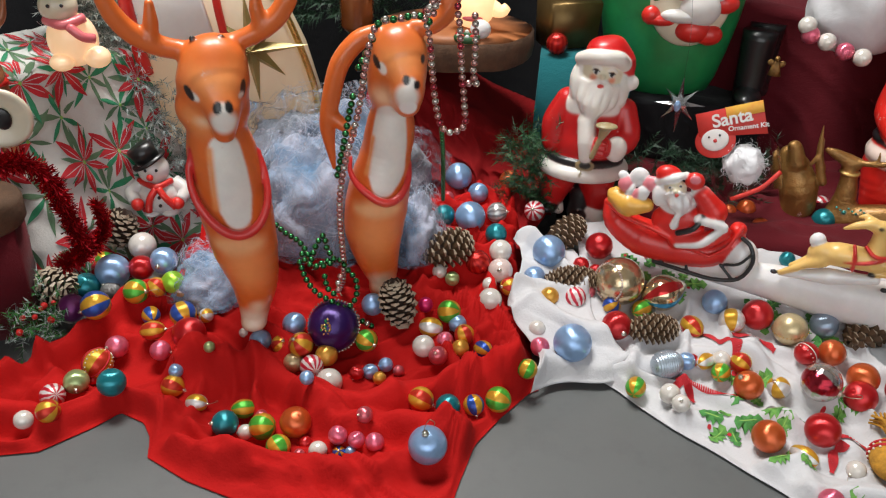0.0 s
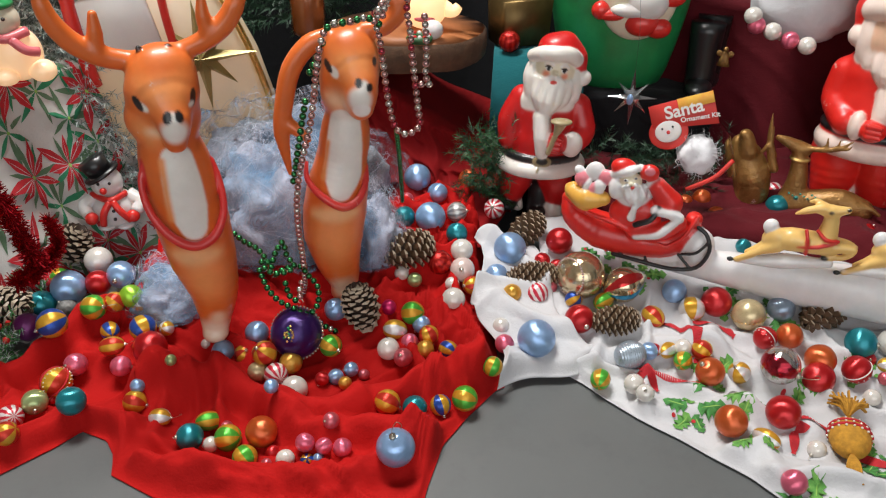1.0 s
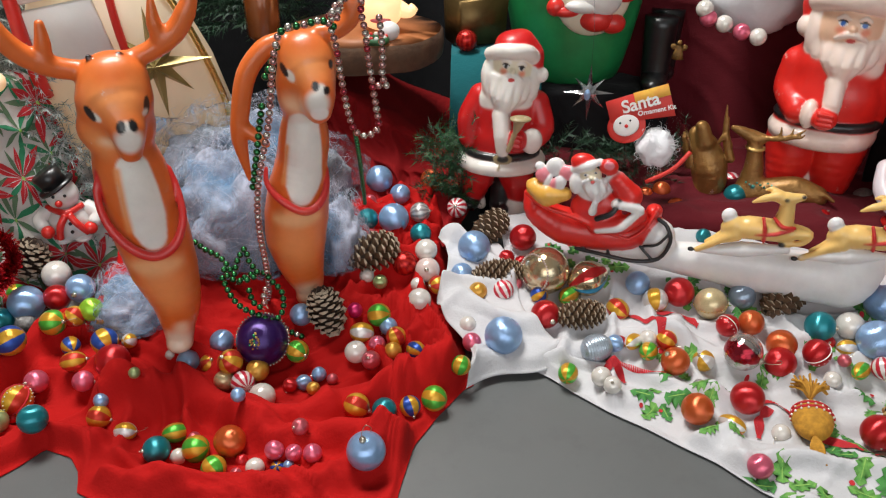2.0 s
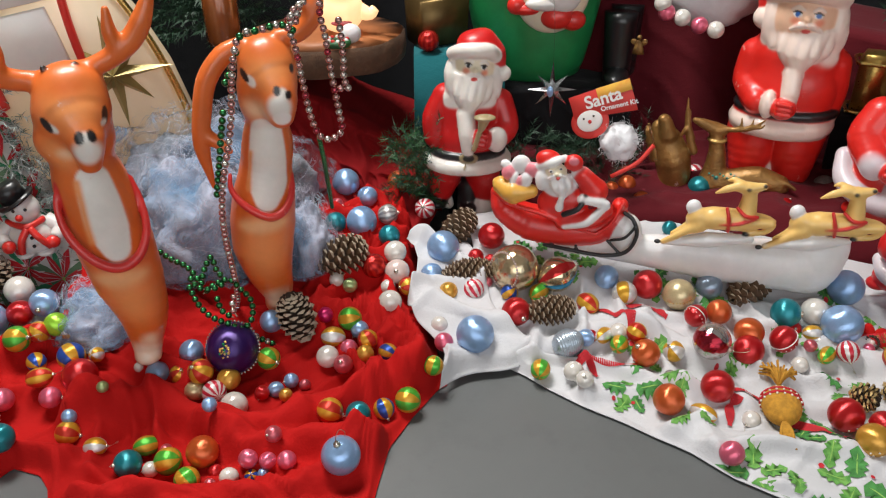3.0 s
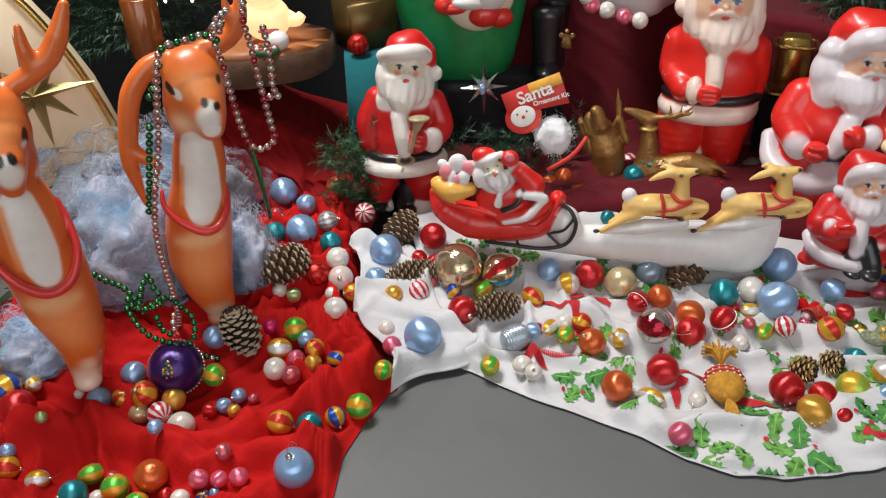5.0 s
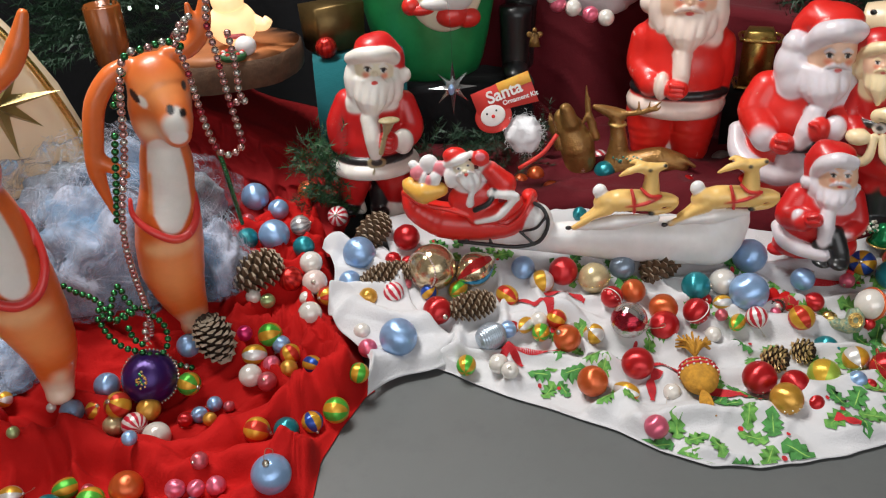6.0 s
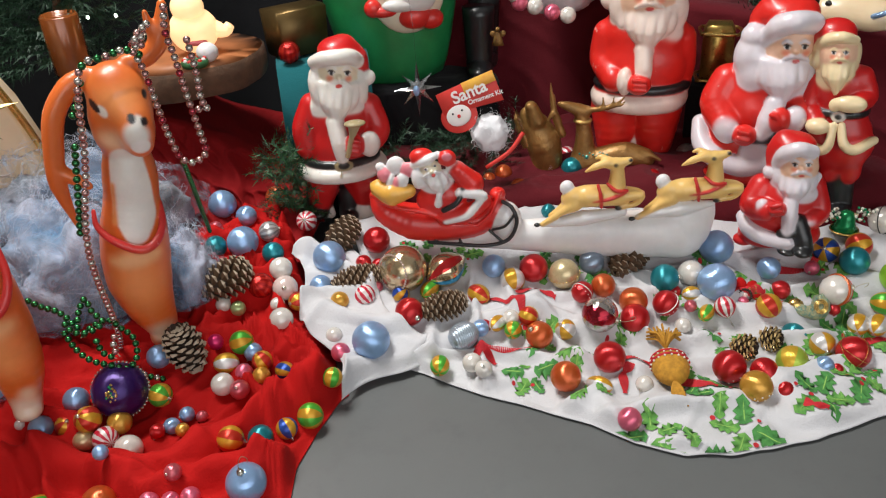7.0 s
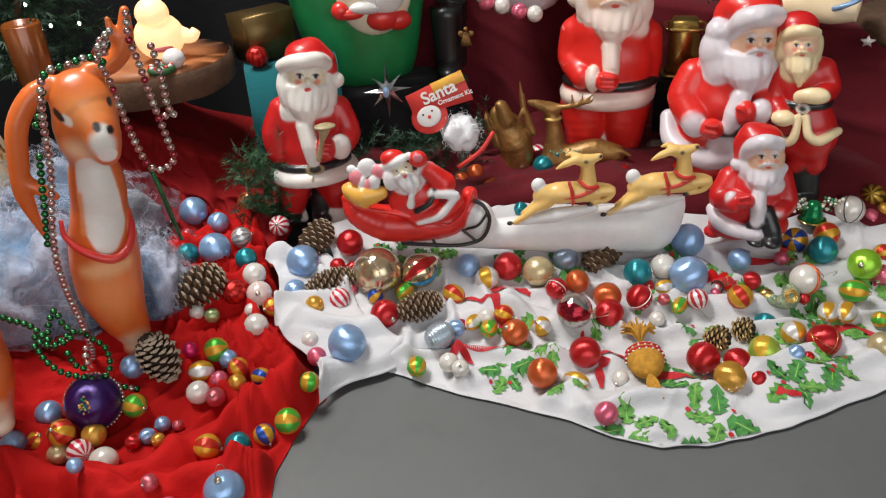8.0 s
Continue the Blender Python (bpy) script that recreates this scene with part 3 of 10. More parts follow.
class Sculpt:
    """A hollow moulded figure modelled from rounded masses that melt into one skin, each mass with its own paint."""

    def __init__(self):
        self.masses = []
        self.coats = []

    def ball(self, c, r, paint, k=.004, turn=0.0):
        r = (r, r, r) if isinstance(r, (int, float)) else r
        self.masses.append(("ball", np.array(c, float), np.array(r, float), paint, k, radians(turn)))

    def tube(self, pts, radii, paint, k=.004, deep=1.0, count=None):
        n = count or max(2, 4 * (len(pts) - 1) + 1)
        c = np.array([tuple(p) for p in spline(pts, n)])
        rs = np.interp(np.linspace(0, 1, n), np.linspace(0, 1, len(radii)), radii)
        self.masses.append(("tube", c, rs, paint, k, deep))

    def ring(self, c, rx, ry, rt, paint, k=.003):
        a = np.linspace(0, 2 * math.pi, 25)
        self.masses.append(("tube", np.stack([c[0] + rx * np.sin(a), c[1] - ry * np.cos(a), np.full(25, c[2])], 1), np.full(25, rt), paint, k, 1.0))

    def coat(self, c, r, paint, soft=.002, turn=0.0):
        """A patch of paint on the skin with a sharp or sprayed edge, no shape of its own."""
        self.coats.append((("ball", np.array(c, float), np.array(r, float), paint, 0, radians(turn)), soft))

    def stripe(self, pts, radii, paint, soft=.002):
        n = 4 * (len(pts) - 1) + 1
        rs = np.interp(np.linspace(0, 1, n), np.linspace(0, 1, len(radii)), radii)
        self.coats.append((("tube", np.array([tuple(p) for p in spline(pts, n)]), rs, paint, 0, 1.0), soft))

    @staticmethod
    def away(mass, p):
        """Distance of points p from a mass."""
        kind, a, b, paint, k, extra = mass
        if kind == "ball":
            q = p - a
            if extra:
                ca, sa = math.cos(extra), math.sin(extra)
                q = np.stack([q[..., 0] * ca - q[..., 2] * sa, q[..., 1], q[..., 0] * sa + q[..., 2] * ca], -1)
            k0 = np.sqrt(((q / b) ** 2).sum(-1))
            k1 = np.sqrt(((q / b ** 2) ** 2).sum(-1)) + 1e-9
            return k0 * (k0 - 1) / k1
        scale = np.array([1, 1 / extra, 1])
        p = p * scale
        best = None
        for i in range(len(a) - 1):
            u, v = a[i] * scale, a[i + 1] * scale
            d = v - u
            t = np.clip(((p - u) @ d) / max(1e-12, d @ d), 0, 1)
            e = np.sqrt(((p - u - t[..., None] * d) ** 2).sum(-1)) - (b[i] + (b[i + 1] - b[i]) * t)
            best = e if best is None else np.minimum(best, e)
        return best

    @staticmethod
    def reach(mass):
        kind, a, b, paint, k, extra = mass
        if kind == "ball":
            r = np.full(3, b.max()) if extra else b
            return a - r, a + r
        r = b.max() * np.array([1, max(1, extra), 1])
        return a.min(0) - r, a.max(0) + r

    def mesh(self, name, res, material):
        lo = np.min([self.reach(m)[0] for m in self.masses], 0) - 3 * res
        hi = np.max([self.reach(m)[1] for m in self.masses], 0) + 3 * res
        n = np.ceil((hi - lo) / res).astype(int) + 1
        field = np.full(n, 1.0, np.float32)
        for m in self.masses:
            k = m[4]
            a, b = self.reach(m)
            i0 = np.maximum(0, ((a - k - lo) / res).astype(int) - 2)
            i1 = np.minimum(n, ((b + k - lo) / res).astype(int) + 4)
            p = np.stack(np.meshgrid(*[lo[j] + res * np.arange(i0[j], i1[j]) for j in range(3)], indexing="ij"), -1)
            d = self.away(m, p).astype(np.float32)
            old = field[i0[0]:i1[0], i0[1]:i1[1], i0[2]:i1[2]]
            h = np.maximum(k - np.abs(old - d), 0) / k
            field[i0[0]:i1[0], i0[1]:i1[1], i0[2]:i1[2]] = np.minimum(old, d) - h * h * k / 4
        inside = field < 0
        cut = [slice(None, -1), slice(1, None)]
        total = sum(inside[cut[i], cut[j], cut[k]].astype(np.int8) for i in (0, 1) for j in (0, 1) for k in (0, 1))
        cells = np.argwhere((total > 0) & (total < 8))
        index = np.full(total.shape, -1, np.int64)
        index[tuple(cells.T)] = np.arange(len(cells))
        corner = [(i, j, k) for i in (0, 1) for j in (0, 1) for k in (0, 1)]
        val = {c: field[tuple((cells + np.array(c)).T)] for c in corner}
        acc, hit = np.zeros((len(cells), 3)), np.zeros(len(cells))
        for c in corner:
            for ax in range(3):
                if c[ax] == 0:
                    e = tuple(1 if j == ax else c[j] for j in range(3))
                    u, v = val[c], val[e]
                    x = (u < 0) != (v < 0)
                    t = u / np.where(x, u - v, 1)
                    q = np.tile(np.array(c, float), (len(cells), 1))
                    q[:, ax] += t
                    acc[x] += q[x]
                    hit += x
        verts = lo + res * (cells + acc / hit[:, None])
        quads = []
        for ax in range(3):
            u, v = (ax + 1) % 3, (ax + 2) % 3
            a = np.moveaxis(inside, ax, 0)
            e = np.argwhere((a[:-1] != a[1:]))
            order = [None] * 3
            order[ax], rest = e[:, 0], [j for j in range(3) if j != ax]
            order[rest[0]], order[rest[1]] = e[:, 1], e[:, 2]
            e = np.stack(order, 1)
            e = e[(e[:, u] > 0) & (e[:, v] > 0)]
            du, dv = np.eye(3, dtype=int)[u], np.eye(3, dtype=int)[v]
            q = np.stack([index[tuple((e - du - dv).T)], index[tuple((e - dv).T)], index[tuple(e.T)], index[tuple((e - du).T)]], 1)
            flip = ~inside[tuple(e.T)]
            q[flip] = q[flip][:, ::-1]
            quads.append(q)
        quads = np.concatenate(quads)
        quads = quads[(quads >= 0).all(1)]
        weight, colour = np.zeros(len(verts)), np.zeros((len(verts), 3))
        for m in self.masses:
            a, b = self.reach(m)
            near = ((verts > a - .006) & (verts < b + .006)).all(1)
            w = np.exp(-np.clip(self.away(m, verts[near]), -.02, .02) / (res * .30))
            weight[near] += w
            colour[near] += w[:, None] * np.array(m[3])
        colour /= np.maximum(weight, 1e-12)[:, None]
        for m, soft in self.coats:
            t = np.clip(.5 - self.away(m, verts) / (2 * soft), 0, 1)
            t = (t * t * (3 - 2 * t))[:, None]
            colour = colour * (1 - t) + np.array(m[3]) * t
        me = bpy.data.meshes.new(name)
        me.vertices.add(len(verts))
        me.vertices.foreach_set("co", verts.astype(np.float32).ravel())
        me.loops.add(quads.size)
        me.loops.foreach_set("vertex_index", quads.astype(np.int32).ravel())
        me.polygons.add(len(quads))
        me.polygons.foreach_set("loop_start", np.arange(0, quads.size, 4, dtype=np.int32))
        me.polygons.foreach_set("use_smooth", np.ones(len(quads), bool))
        layer = me.color_attributes.new("paint", "FLOAT_COLOR", "POINT")
        layer.data.foreach_set("color", np.concatenate([colour, np.ones((len(verts), 1))], 1).astype(np.float32).ravel())
        me.update(calc_edges=True)
        me.materials.append(material)
        return me


def sprayed(name, rough=.36, coat=.22, metal=0.0, wear=.10, sss=.08, relief=.0012):
    """Sprayed paint on moulded plastic: the paint of each mass, uneven and a little rubbed."""
    m, t, n, l, b = nodes_of("sprayed_" + name)
    at = n.new("ShaderNodeAttribute")
    at.attribute_name = "paint"
    c = coords(n)
    broad, fine = noisen(n, l, 30, 4, c), noisen(n, l, 260, 4, c)
    k = n.new("ShaderNodeHueSaturation")
    l.new(at.outputs["Color"], k.inputs["Color"])
    l.new(mathn(n, l, "ADD", mathn(n, l, "MULTIPLY", broad, wear * 3.0), 1.0 - wear * 1.5), k.inputs["Value"])
    rubbed = mathn(n, l, "MULTIPLY", ramp(n, l, mathn(n, l, "MULTIPLY", noisen(n, l, 75, 5, c, .75), noisen(n, l, 16, 2, c)), .395, .43), wear * 4)
    l.new(mixc(n, l, rubbed, k.outputs[0], (0.74, 0.62, 0.54)), b.inputs["Base Color"])
    l.new(mathn(n, l, "ADD", mathn(n, l, "MULTIPLY", fine, .16), rough - .08), b.inputs["Roughness"])
    b.inputs["Coat Weight"].default_value, b.inputs["Coat Roughness"].default_value, b.inputs["Metallic"].default_value = coat, .12, metal
    b.inputs["Subsurface Weight"].default_value, b.inputs["Subsurface Scale"].default_value = sss, .3
    b.inputs["Subsurface Radius"].default_value = (0.02, 0.012, 0.008)
    bumpn(n, l, b, mathn(n, l, "ADD", broad, mathn(n, l, "MULTIPLY", fine, .25)), .25, relief)
    return m


def moulded_figure(name, s, m, label, category="figurine", material=None, res=.0022):
    ob = tagged(new(name, s.mesh(name, res, material or SPRAYED)), label, category)
    ob.matrix_world = m
    return ob


SPRAYED = sprayed("plastic")
V_RED, V_BRIGHT, V_WHITE, V_SNOW, V_LILAC = (.56, .012, .012), (.68, .020, .014), (.80, .76, .70), (.78, .76, .75), (.70, .64, .68)
V_BLUSH, V_BLACK, V_SKIN, V_PALE, V_BRASS = (.82, .66, .58), (.012, .012, .013), (.80, .50, .34), (.76, .68, .50), (.34, .27, .14)
V_CREAM, V_PINK, V_YELLOW, V_TAN, V_LIPS = (.82, .66, .40), (.75, .22, .26), (.74, .40, .07), (.78, .50, .16), (.62, .06, .05)
V_ORANGE, V_PEACH, V_STRAP, V_CHEEK = (.72, .150, .026), (.82, .30, .095), (.62, .030, .026), (.78, .26, .16)
V_GILT = (.30, .155, .045)
GILT_PAINT = sprayed("gilding", .40, .1, .6, .42, 0, .022)

bell_figure = Sculpt()
bell_figure.tube([(-0.0301, -0.0000, 0.0643), (-0.0380, -0.0026, 0.0316)], (0.0317, 0.0246), V_RED, 0.004)
bell_figure.tube([(0.0403, -0.0000, 0.0587), (0.0426, -0.0026, 0.0300)], (0.0327, 0.0256), V_RED, 0.004)
bell_figure.tube([(-0.0423, -0.0000, 0.0371), (-0.0475, -0.0051, 0.0059)], (0.0235, 0.0205), V_BLACK, 0.004)
bell_figure.tube([(0.0166, 0.0026, 0.0320), (0.0127, -0.0051, -0.0027)], (0.0235, 0.0215), V_BLACK, 0.004)
bell_figure.ball((-0.0472, -0.0128, 0.0096), (0.0205, 0.0281, 0.0113), V_BLACK, 0.004)
bell_figure.ball((0.0124, -0.0128, -0.0007), (0.0205, 0.0281, 0.0113), V_BLACK, 0.004)
bell_figure.tube([(0.0370, -0.0051, 0.0381), (0.0375, -0.0092, 0.0041), (0.0385, -0.0113, -0.0193)], (0.0041, 0.0194, 0.0297), V_WHITE, 0.003)
bell_figure.tube([(-0.0217, -0.0051, 0.0182), (-0.0245, -0.0072, 0.0005)], (0.0031, 0.0102), V_WHITE, 0.003)
bell_figure.ball((0.0121, -0.0000, 0.1370), (0.0624, 0.0501, 0.0614), V_RED, 0.012)
bell_figure.ball((0.0127, -0.0000, 0.1858), (0.0573, 0.0450, 0.0511), V_RED, 0.012)
bell_figure.ball((0.0090, -0.0000, 0.0982), (0.0726, 0.0573, 0.0307), V_RED, 0.012)
bell_figure.ring((0.0094, -0.0000, 0.0936), 0.0696, 0.0552, 0.0138, V_WHITE, 0.004)
bell_figure.ring((0.0103, -0.0000, 0.1138), 0.0644, 0.0501, 0.0077, V_BLACK, 0.002)
bell_figure.tube([(0.0050, -0.0450, 0.1925), (0.0082, -0.0552, 0.1591), (0.0102, -0.0563, 0.1325)], (0.0153, 0.0153, 0.0123), V_WHITE, 0.003)
bell_figure.tube([(0.0058, -0.0655, 0.1099), (0.0033, -0.0675, 0.0974)], (0.0015, 0.0015), V_BRASS, 0.001)
bell_figure.ball((0.0110, -0.0573, 0.1148), (0.0164, 0.0051, 0.0113), V_BRASS, 0.001)
bell_figure.ball((0.0110, -0.0619, 0.1168), (0.0102, 0.0031, 0.0061), V_BLACK, 0.001)
bell_figure.tube([(-0.0300, -0.0000, 0.2130), (-0.0485, -0.0026, 0.1742), (-0.0497, -0.0077, 0.1383)], (0.0235, 0.0235, 0.0205), V_RED, 0.006)
bell_figure.tube([(0.0687, -0.0000, 0.2019), (0.0802, -0.0153, 0.1601), (0.0590, -0.0435, 0.1442)], (0.0235, 0.0225, 0.0194), V_RED, 0.006)
bell_figure.ball((0.0609, -0.0501, 0.1482), (0.0184, 0.0174, 0.0235), V_WHITE, 0.003)
bell_figure.ball((0.0337, -0.0604, 0.1531), (0.0184, 0.0143, 0.0215), V_RED, 0.003)
bell_figure.tube([(0.0240, -0.0716, 0.1674), (0.0405, -0.0747, 0.1645)], (0.0041, 0.0041), V_RED, 0.002)
bell_figure.tube([(0.0227, -0.0716, 0.1581), (0.0392, -0.0747, 0.1552)], (0.0041, 0.0041), V_RED, 0.002)
bell_figure.tube([(0.0214, -0.0716, 0.1488), (0.0379, -0.0747, 0.1459)], (0.0041, 0.0041), V_RED, 0.002)
bell_figure.tube([(0.0198, -0.0747, 0.1396), (0.0258, -0.0767, 0.1623), (0.0325, -0.0767, 0.1821)], (0.0046, 0.0036, 0.0051), V_BRASS, 0.001)
bell_figure.tube([(0.0323, -0.0767, 0.1806), (0.0362, -0.0767, 0.1945)], (0.0066, 0.0102), V_BRASS, 0.002)
bell_figure.ball((0.0378, -0.0767, 0.1993), (0.0194, 0.0153, 0.0046), V_BRASS, 0.004)
bell_figure.ball((0.0198, -0.0143, 0.2622), (0.0368, 0.0317, 0.0409), V_PALE, 0.004)
bell_figure.tube([(-0.0222, -0.0203, 0.2615), (-0.0185, -0.0203, 0.2368), (-0.0028, -0.0249, 0.2116)], (0.0082, 0.0086, 0.0029), V_WHITE, 0.003)
bell_figure.tube([(-0.0155, -0.0278, 0.2611), (-0.0183, -0.0302, 0.2355), (0.0009, -0.0324, 0.2062)], (0.0082, 0.0086, 0.0029), V_WHITE, 0.003)
bell_figure.tube([(-0.0089, -0.0340, 0.2603), (-0.0076, -0.0383, 0.2324), (-0.0007, -0.0386, 0.2019)], (0.0082, 0.0086, 0.0029), V_WHITE, 0.003)
bell_figure.tube([(-0.0022, -0.0388, 0.2591), (-0.0074, -0.0446, 0.2307), (0.0032, -0.0434, 0.1971)], (0.0082, 0.0086, 0.0029), V_WHITE, 0.003)
bell_figure.tube([(0.0043, -0.0423, 0.2575), (0.0034, -0.0491, 0.2273), (0.0018, -0.0469, 0.1935)], (0.0082, 0.0086, 0.0029), V_WHITE, 0.003)
bell_figure.tube([(0.0109, -0.0443, 0.2554), (0.0037, -0.0518, 0.2254), (0.0060, -0.0489, 0.1897)], (0.0082, 0.0086, 0.0029), V_WHITE, 0.003)
bell_figure.tube([(0.0176, -0.0450, 0.2529), (0.0147, -0.0527, 0.2222), (0.0052, -0.0496, 0.1880)], (0.0082, 0.0086, 0.0029), V_WHITE, 0.003)
bell_figure.tube([(0.0247, -0.0443, 0.2536), (0.0157, -0.0518, 0.2237), (0.0103, -0.0489, 0.1891)], (0.0082, 0.0086, 0.0029), V_WHITE, 0.003)
bell_figure.tube([(0.0320, -0.0423, 0.2538), (0.0275, -0.0491, 0.2240), (0.0103, -0.0469, 0.1923)], (0.0082, 0.0086, 0.0029), V_WHITE, 0.003)
bell_figure.tube([(0.0393, -0.0388, 0.2536), (0.0289, -0.0446, 0.2257), (0.0158, -0.0434, 0.1953)], (0.0082, 0.0086, 0.0029), V_WHITE, 0.003)
bell_figure.tube([(0.0467, -0.0340, 0.2529), (0.0410, -0.0383, 0.2257), (0.0162, -0.0386, 0.1995)], (0.0082, 0.0086, 0.0029), V_WHITE, 0.003)
bell_figure.tube([(0.0542, -0.0278, 0.2519), (0.0426, -0.0302, 0.2271), (0.0221, -0.0324, 0.2033)], (0.0082, 0.0086, 0.0029), V_WHITE, 0.003)
bell_figure.tube([(0.0618, -0.0203, 0.2504), (0.0552, -0.0203, 0.2268), (0.0227, -0.0249, 0.2080)], (0.0082, 0.0086, 0.0029), V_WHITE, 0.003)
bell_figure.ball((0.0128, -0.0203, 0.2148), (0.0459, 0.0225, 0.0356), V_WHITE, 0.006)
bell_figure.ball((-0.0188, -0.0153, 0.2550), (0.0133, 0.0215, 0.0317), V_WHITE, 0.006)
bell_figure.ball((0.0581, -0.0143, 0.2444), (0.0123, 0.0205, 0.0307), V_WHITE, 0.006)
bell_figure.tube([(0.0035, -0.0362, 0.2861), (0.0111, -0.0373, 0.2889), (0.0175, -0.0406, 0.2856)], (0.0015, 0.0027, 0.0015), V_WHITE, 0.002)
bell_figure.tube([(0.0305, -0.0399, 0.2835), (0.0382, -0.0359, 0.2848), (0.0449, -0.0335, 0.2798)], (0.0015, 0.0027, 0.0015), V_WHITE, 0.002)
bell_figure.ball((0.0217, -0.0452, 0.2727), (0.0047, 0.0053, 0.0047), V_PALE, 0.003)
bell_figure.tube([(0.0192, -0.0462, 0.2659), (0.0109, -0.0454, 0.2656), (0.0003, -0.0482, 0.2622)], (0.0036, 0.0044, 0.0018), V_WHITE, 0.002)
bell_figure.tube([(0.0224, -0.0482, 0.2661), (0.0305, -0.0451, 0.2629), (0.0394, -0.0472, 0.2566)], (0.0036, 0.0044, 0.0018), V_WHITE, 0.002)
bell_figure.coat((0.0059, -0.0427, 0.2718), (0.0059, 0.0074, 0.0047), V_CHEEK, 0.0042)
bell_figure.coat((0.0096, -0.0414, 0.2807), (0.0056, 0.0074, 0.0039), V_SNOW, 0.0006)
bell_figure.coat((0.0096, -0.0414, 0.2807), (0.0033, 0.0074, 0.0036), V_BLACK, 0.0005)
bell_figure.stripe([(0.0045, -0.0386, 0.2828), (0.0102, -0.0399, 0.2844), (0.0152, -0.0420, 0.2818)], (0.0010, 0.0013, 0.0009), (.05, .03, .025), 0.0004)
bell_figure.coat((0.0375, -0.0421, 0.2674), (0.0059, 0.0074, 0.0047), V_CHEEK, 0.0042)
bell_figure.coat((0.0367, -0.0405, 0.2766), (0.0056, 0.0074, 0.0039), V_SNOW, 0.0006)
bell_figure.coat((0.0367, -0.0405, 0.2766), (0.0033, 0.0074, 0.0036), V_BLACK, 0.0005)
bell_figure.stripe([(0.0315, -0.0414, 0.2799), (0.0373, -0.0386, 0.2803), (0.0425, -0.0370, 0.2766)], (0.0010, 0.0013, 0.0009), (.05, .03, .025), 0.0004)
bell_figure.coat((0.0194, -0.0511, 0.2588), (0.0059, 0.0089, 0.0030), V_LIPS, 0.0007)
bell_figure.tube([(-0.0170, -0.0205, 0.2960), (-0.0011, -0.0399, 0.3057), (0.0224, -0.0471, 0.3076), (0.0437, -0.0379, 0.3043), (0.0553, -0.0205, 0.2917)], (0.0113, 0.0128, 0.0133, 0.0128, 0.0113), V_WHITE, 0.005)
bell_figure.ball((0.0204, -0.0051, 0.2943), (0.0379, 0.0348, 0.0174), V_WHITE, 0.004)
bell_figure.ball((0.0242, -0.0026, 0.3089), (0.0338, 0.0327, 0.0225), V_RED, 0.006)
bell_figure.tube([(0.0377, -0.0000, 0.3105), (0.0575, -0.0051, 0.2921), (0.0668, -0.0102, 0.2699)], (0.0225, 0.0184, 0.0092), V_RED, 0.008)
bell_figure.ball((0.0719, -0.0133, 0.2581), (0.0138, 0.0138, 0.0138), V_WHITE, 0.003)
moulded_figure("standing_figurine", bell_figure, pose(0.339, 1.434, 0.106, 0, 0, -8.1), "glossy plastic bearded figure in red suit holding a brass bell", "figurine", SPRAYED, 0.0022)

large_figure = Sculpt()
large_figure.tube([(-0.0448, -0.0000, 0.1013), (-0.0403, -0.0053, 0.0350)], (0.0503, 0.0410), V_BRIGHT, 0.006)
large_figure.tube([(0.0330, -0.0000, 0.1015), (0.0308, -0.0053, 0.0358)], (0.0503, 0.0397), V_BRIGHT, 0.006)
large_figure.tube([(-0.0087, -0.0199, 0.0663), (-0.0100, -0.0265, 0.0294)], (0.0020, 0.0119), V_BLUSH, 0.002)
large_figure.tube([(-0.0385, -0.0000, 0.0365), (-0.0376, -0.0066, 0.0097)], (0.0318, 0.0291), V_BLACK, 0.004)
large_figure.tube([(0.0321, -0.0000, 0.0373), (0.0333, -0.0066, 0.0107)], (0.0318, 0.0291), V_BLACK, 0.004)
large_figure.ball((-0.0371, -0.0199, 0.0108), (0.0291, 0.0397, 0.0132), V_BLACK, 0.004)
large_figure.ball((0.0332, -0.0199, 0.0119), (0.0291, 0.0397, 0.0132), V_BLACK, 0.004)
large_figure.ball((-0.0005, -0.0000, 0.1902), (0.0860, 0.0688, 0.0794), V_BRIGHT, 0.012)
large_figure.ball((0.0004, -0.0000, 0.2488), (0.0794, 0.0609, 0.0662), V_BRIGHT, 0.012)
large_figure.ball((-0.0021, -0.0000, 0.1464), (0.0874, 0.0715, 0.0397), V_BRIGHT, 0.01)
large_figure.ring((-0.0027, -0.0000, 0.1279), 0.0741, 0.0635, 0.0199, V_BLUSH, 0.005)
large_figure.ring((0.0008, -0.0000, 0.1553), 0.0847, 0.0662, 0.0086, V_BLACK, 0.002)
large_figure.tube([(0.0016, -0.0635, 0.2346), (0.0030, -0.0741, 0.1998), (0.0041, -0.0741, 0.1741)], (0.0159, 0.0159, 0.0119), V_BLUSH, 0.003)
large_figure.tube([(-0.0673, -0.0000, 0.2466), (-0.0714, -0.0066, 0.1994), (-0.0496, -0.0529, 0.1753)], (0.0291, 0.0291, 0.0238), V_BRIGHT, 0.006)
large_figure.ball((-0.0301, -0.0741, 0.1768), (0.0132, 0.0199, 0.0265), V_BLUSH, 0.003)
large_figure.ball((-0.0038, -0.0847, 0.1750), (0.0225, 0.0185, 0.0199), V_BRIGHT, 0.003)
large_figure.tube([(-0.0126, -0.0993, 0.1875), (0.0081, -0.1006, 0.1866)], (0.0053, 0.0040), V_BRIGHT, 0.002)
large_figure.tube([(-0.0123, -0.0993, 0.1786), (0.0084, -0.1006, 0.1777)], (0.0053, 0.0040), V_BRIGHT, 0.002)
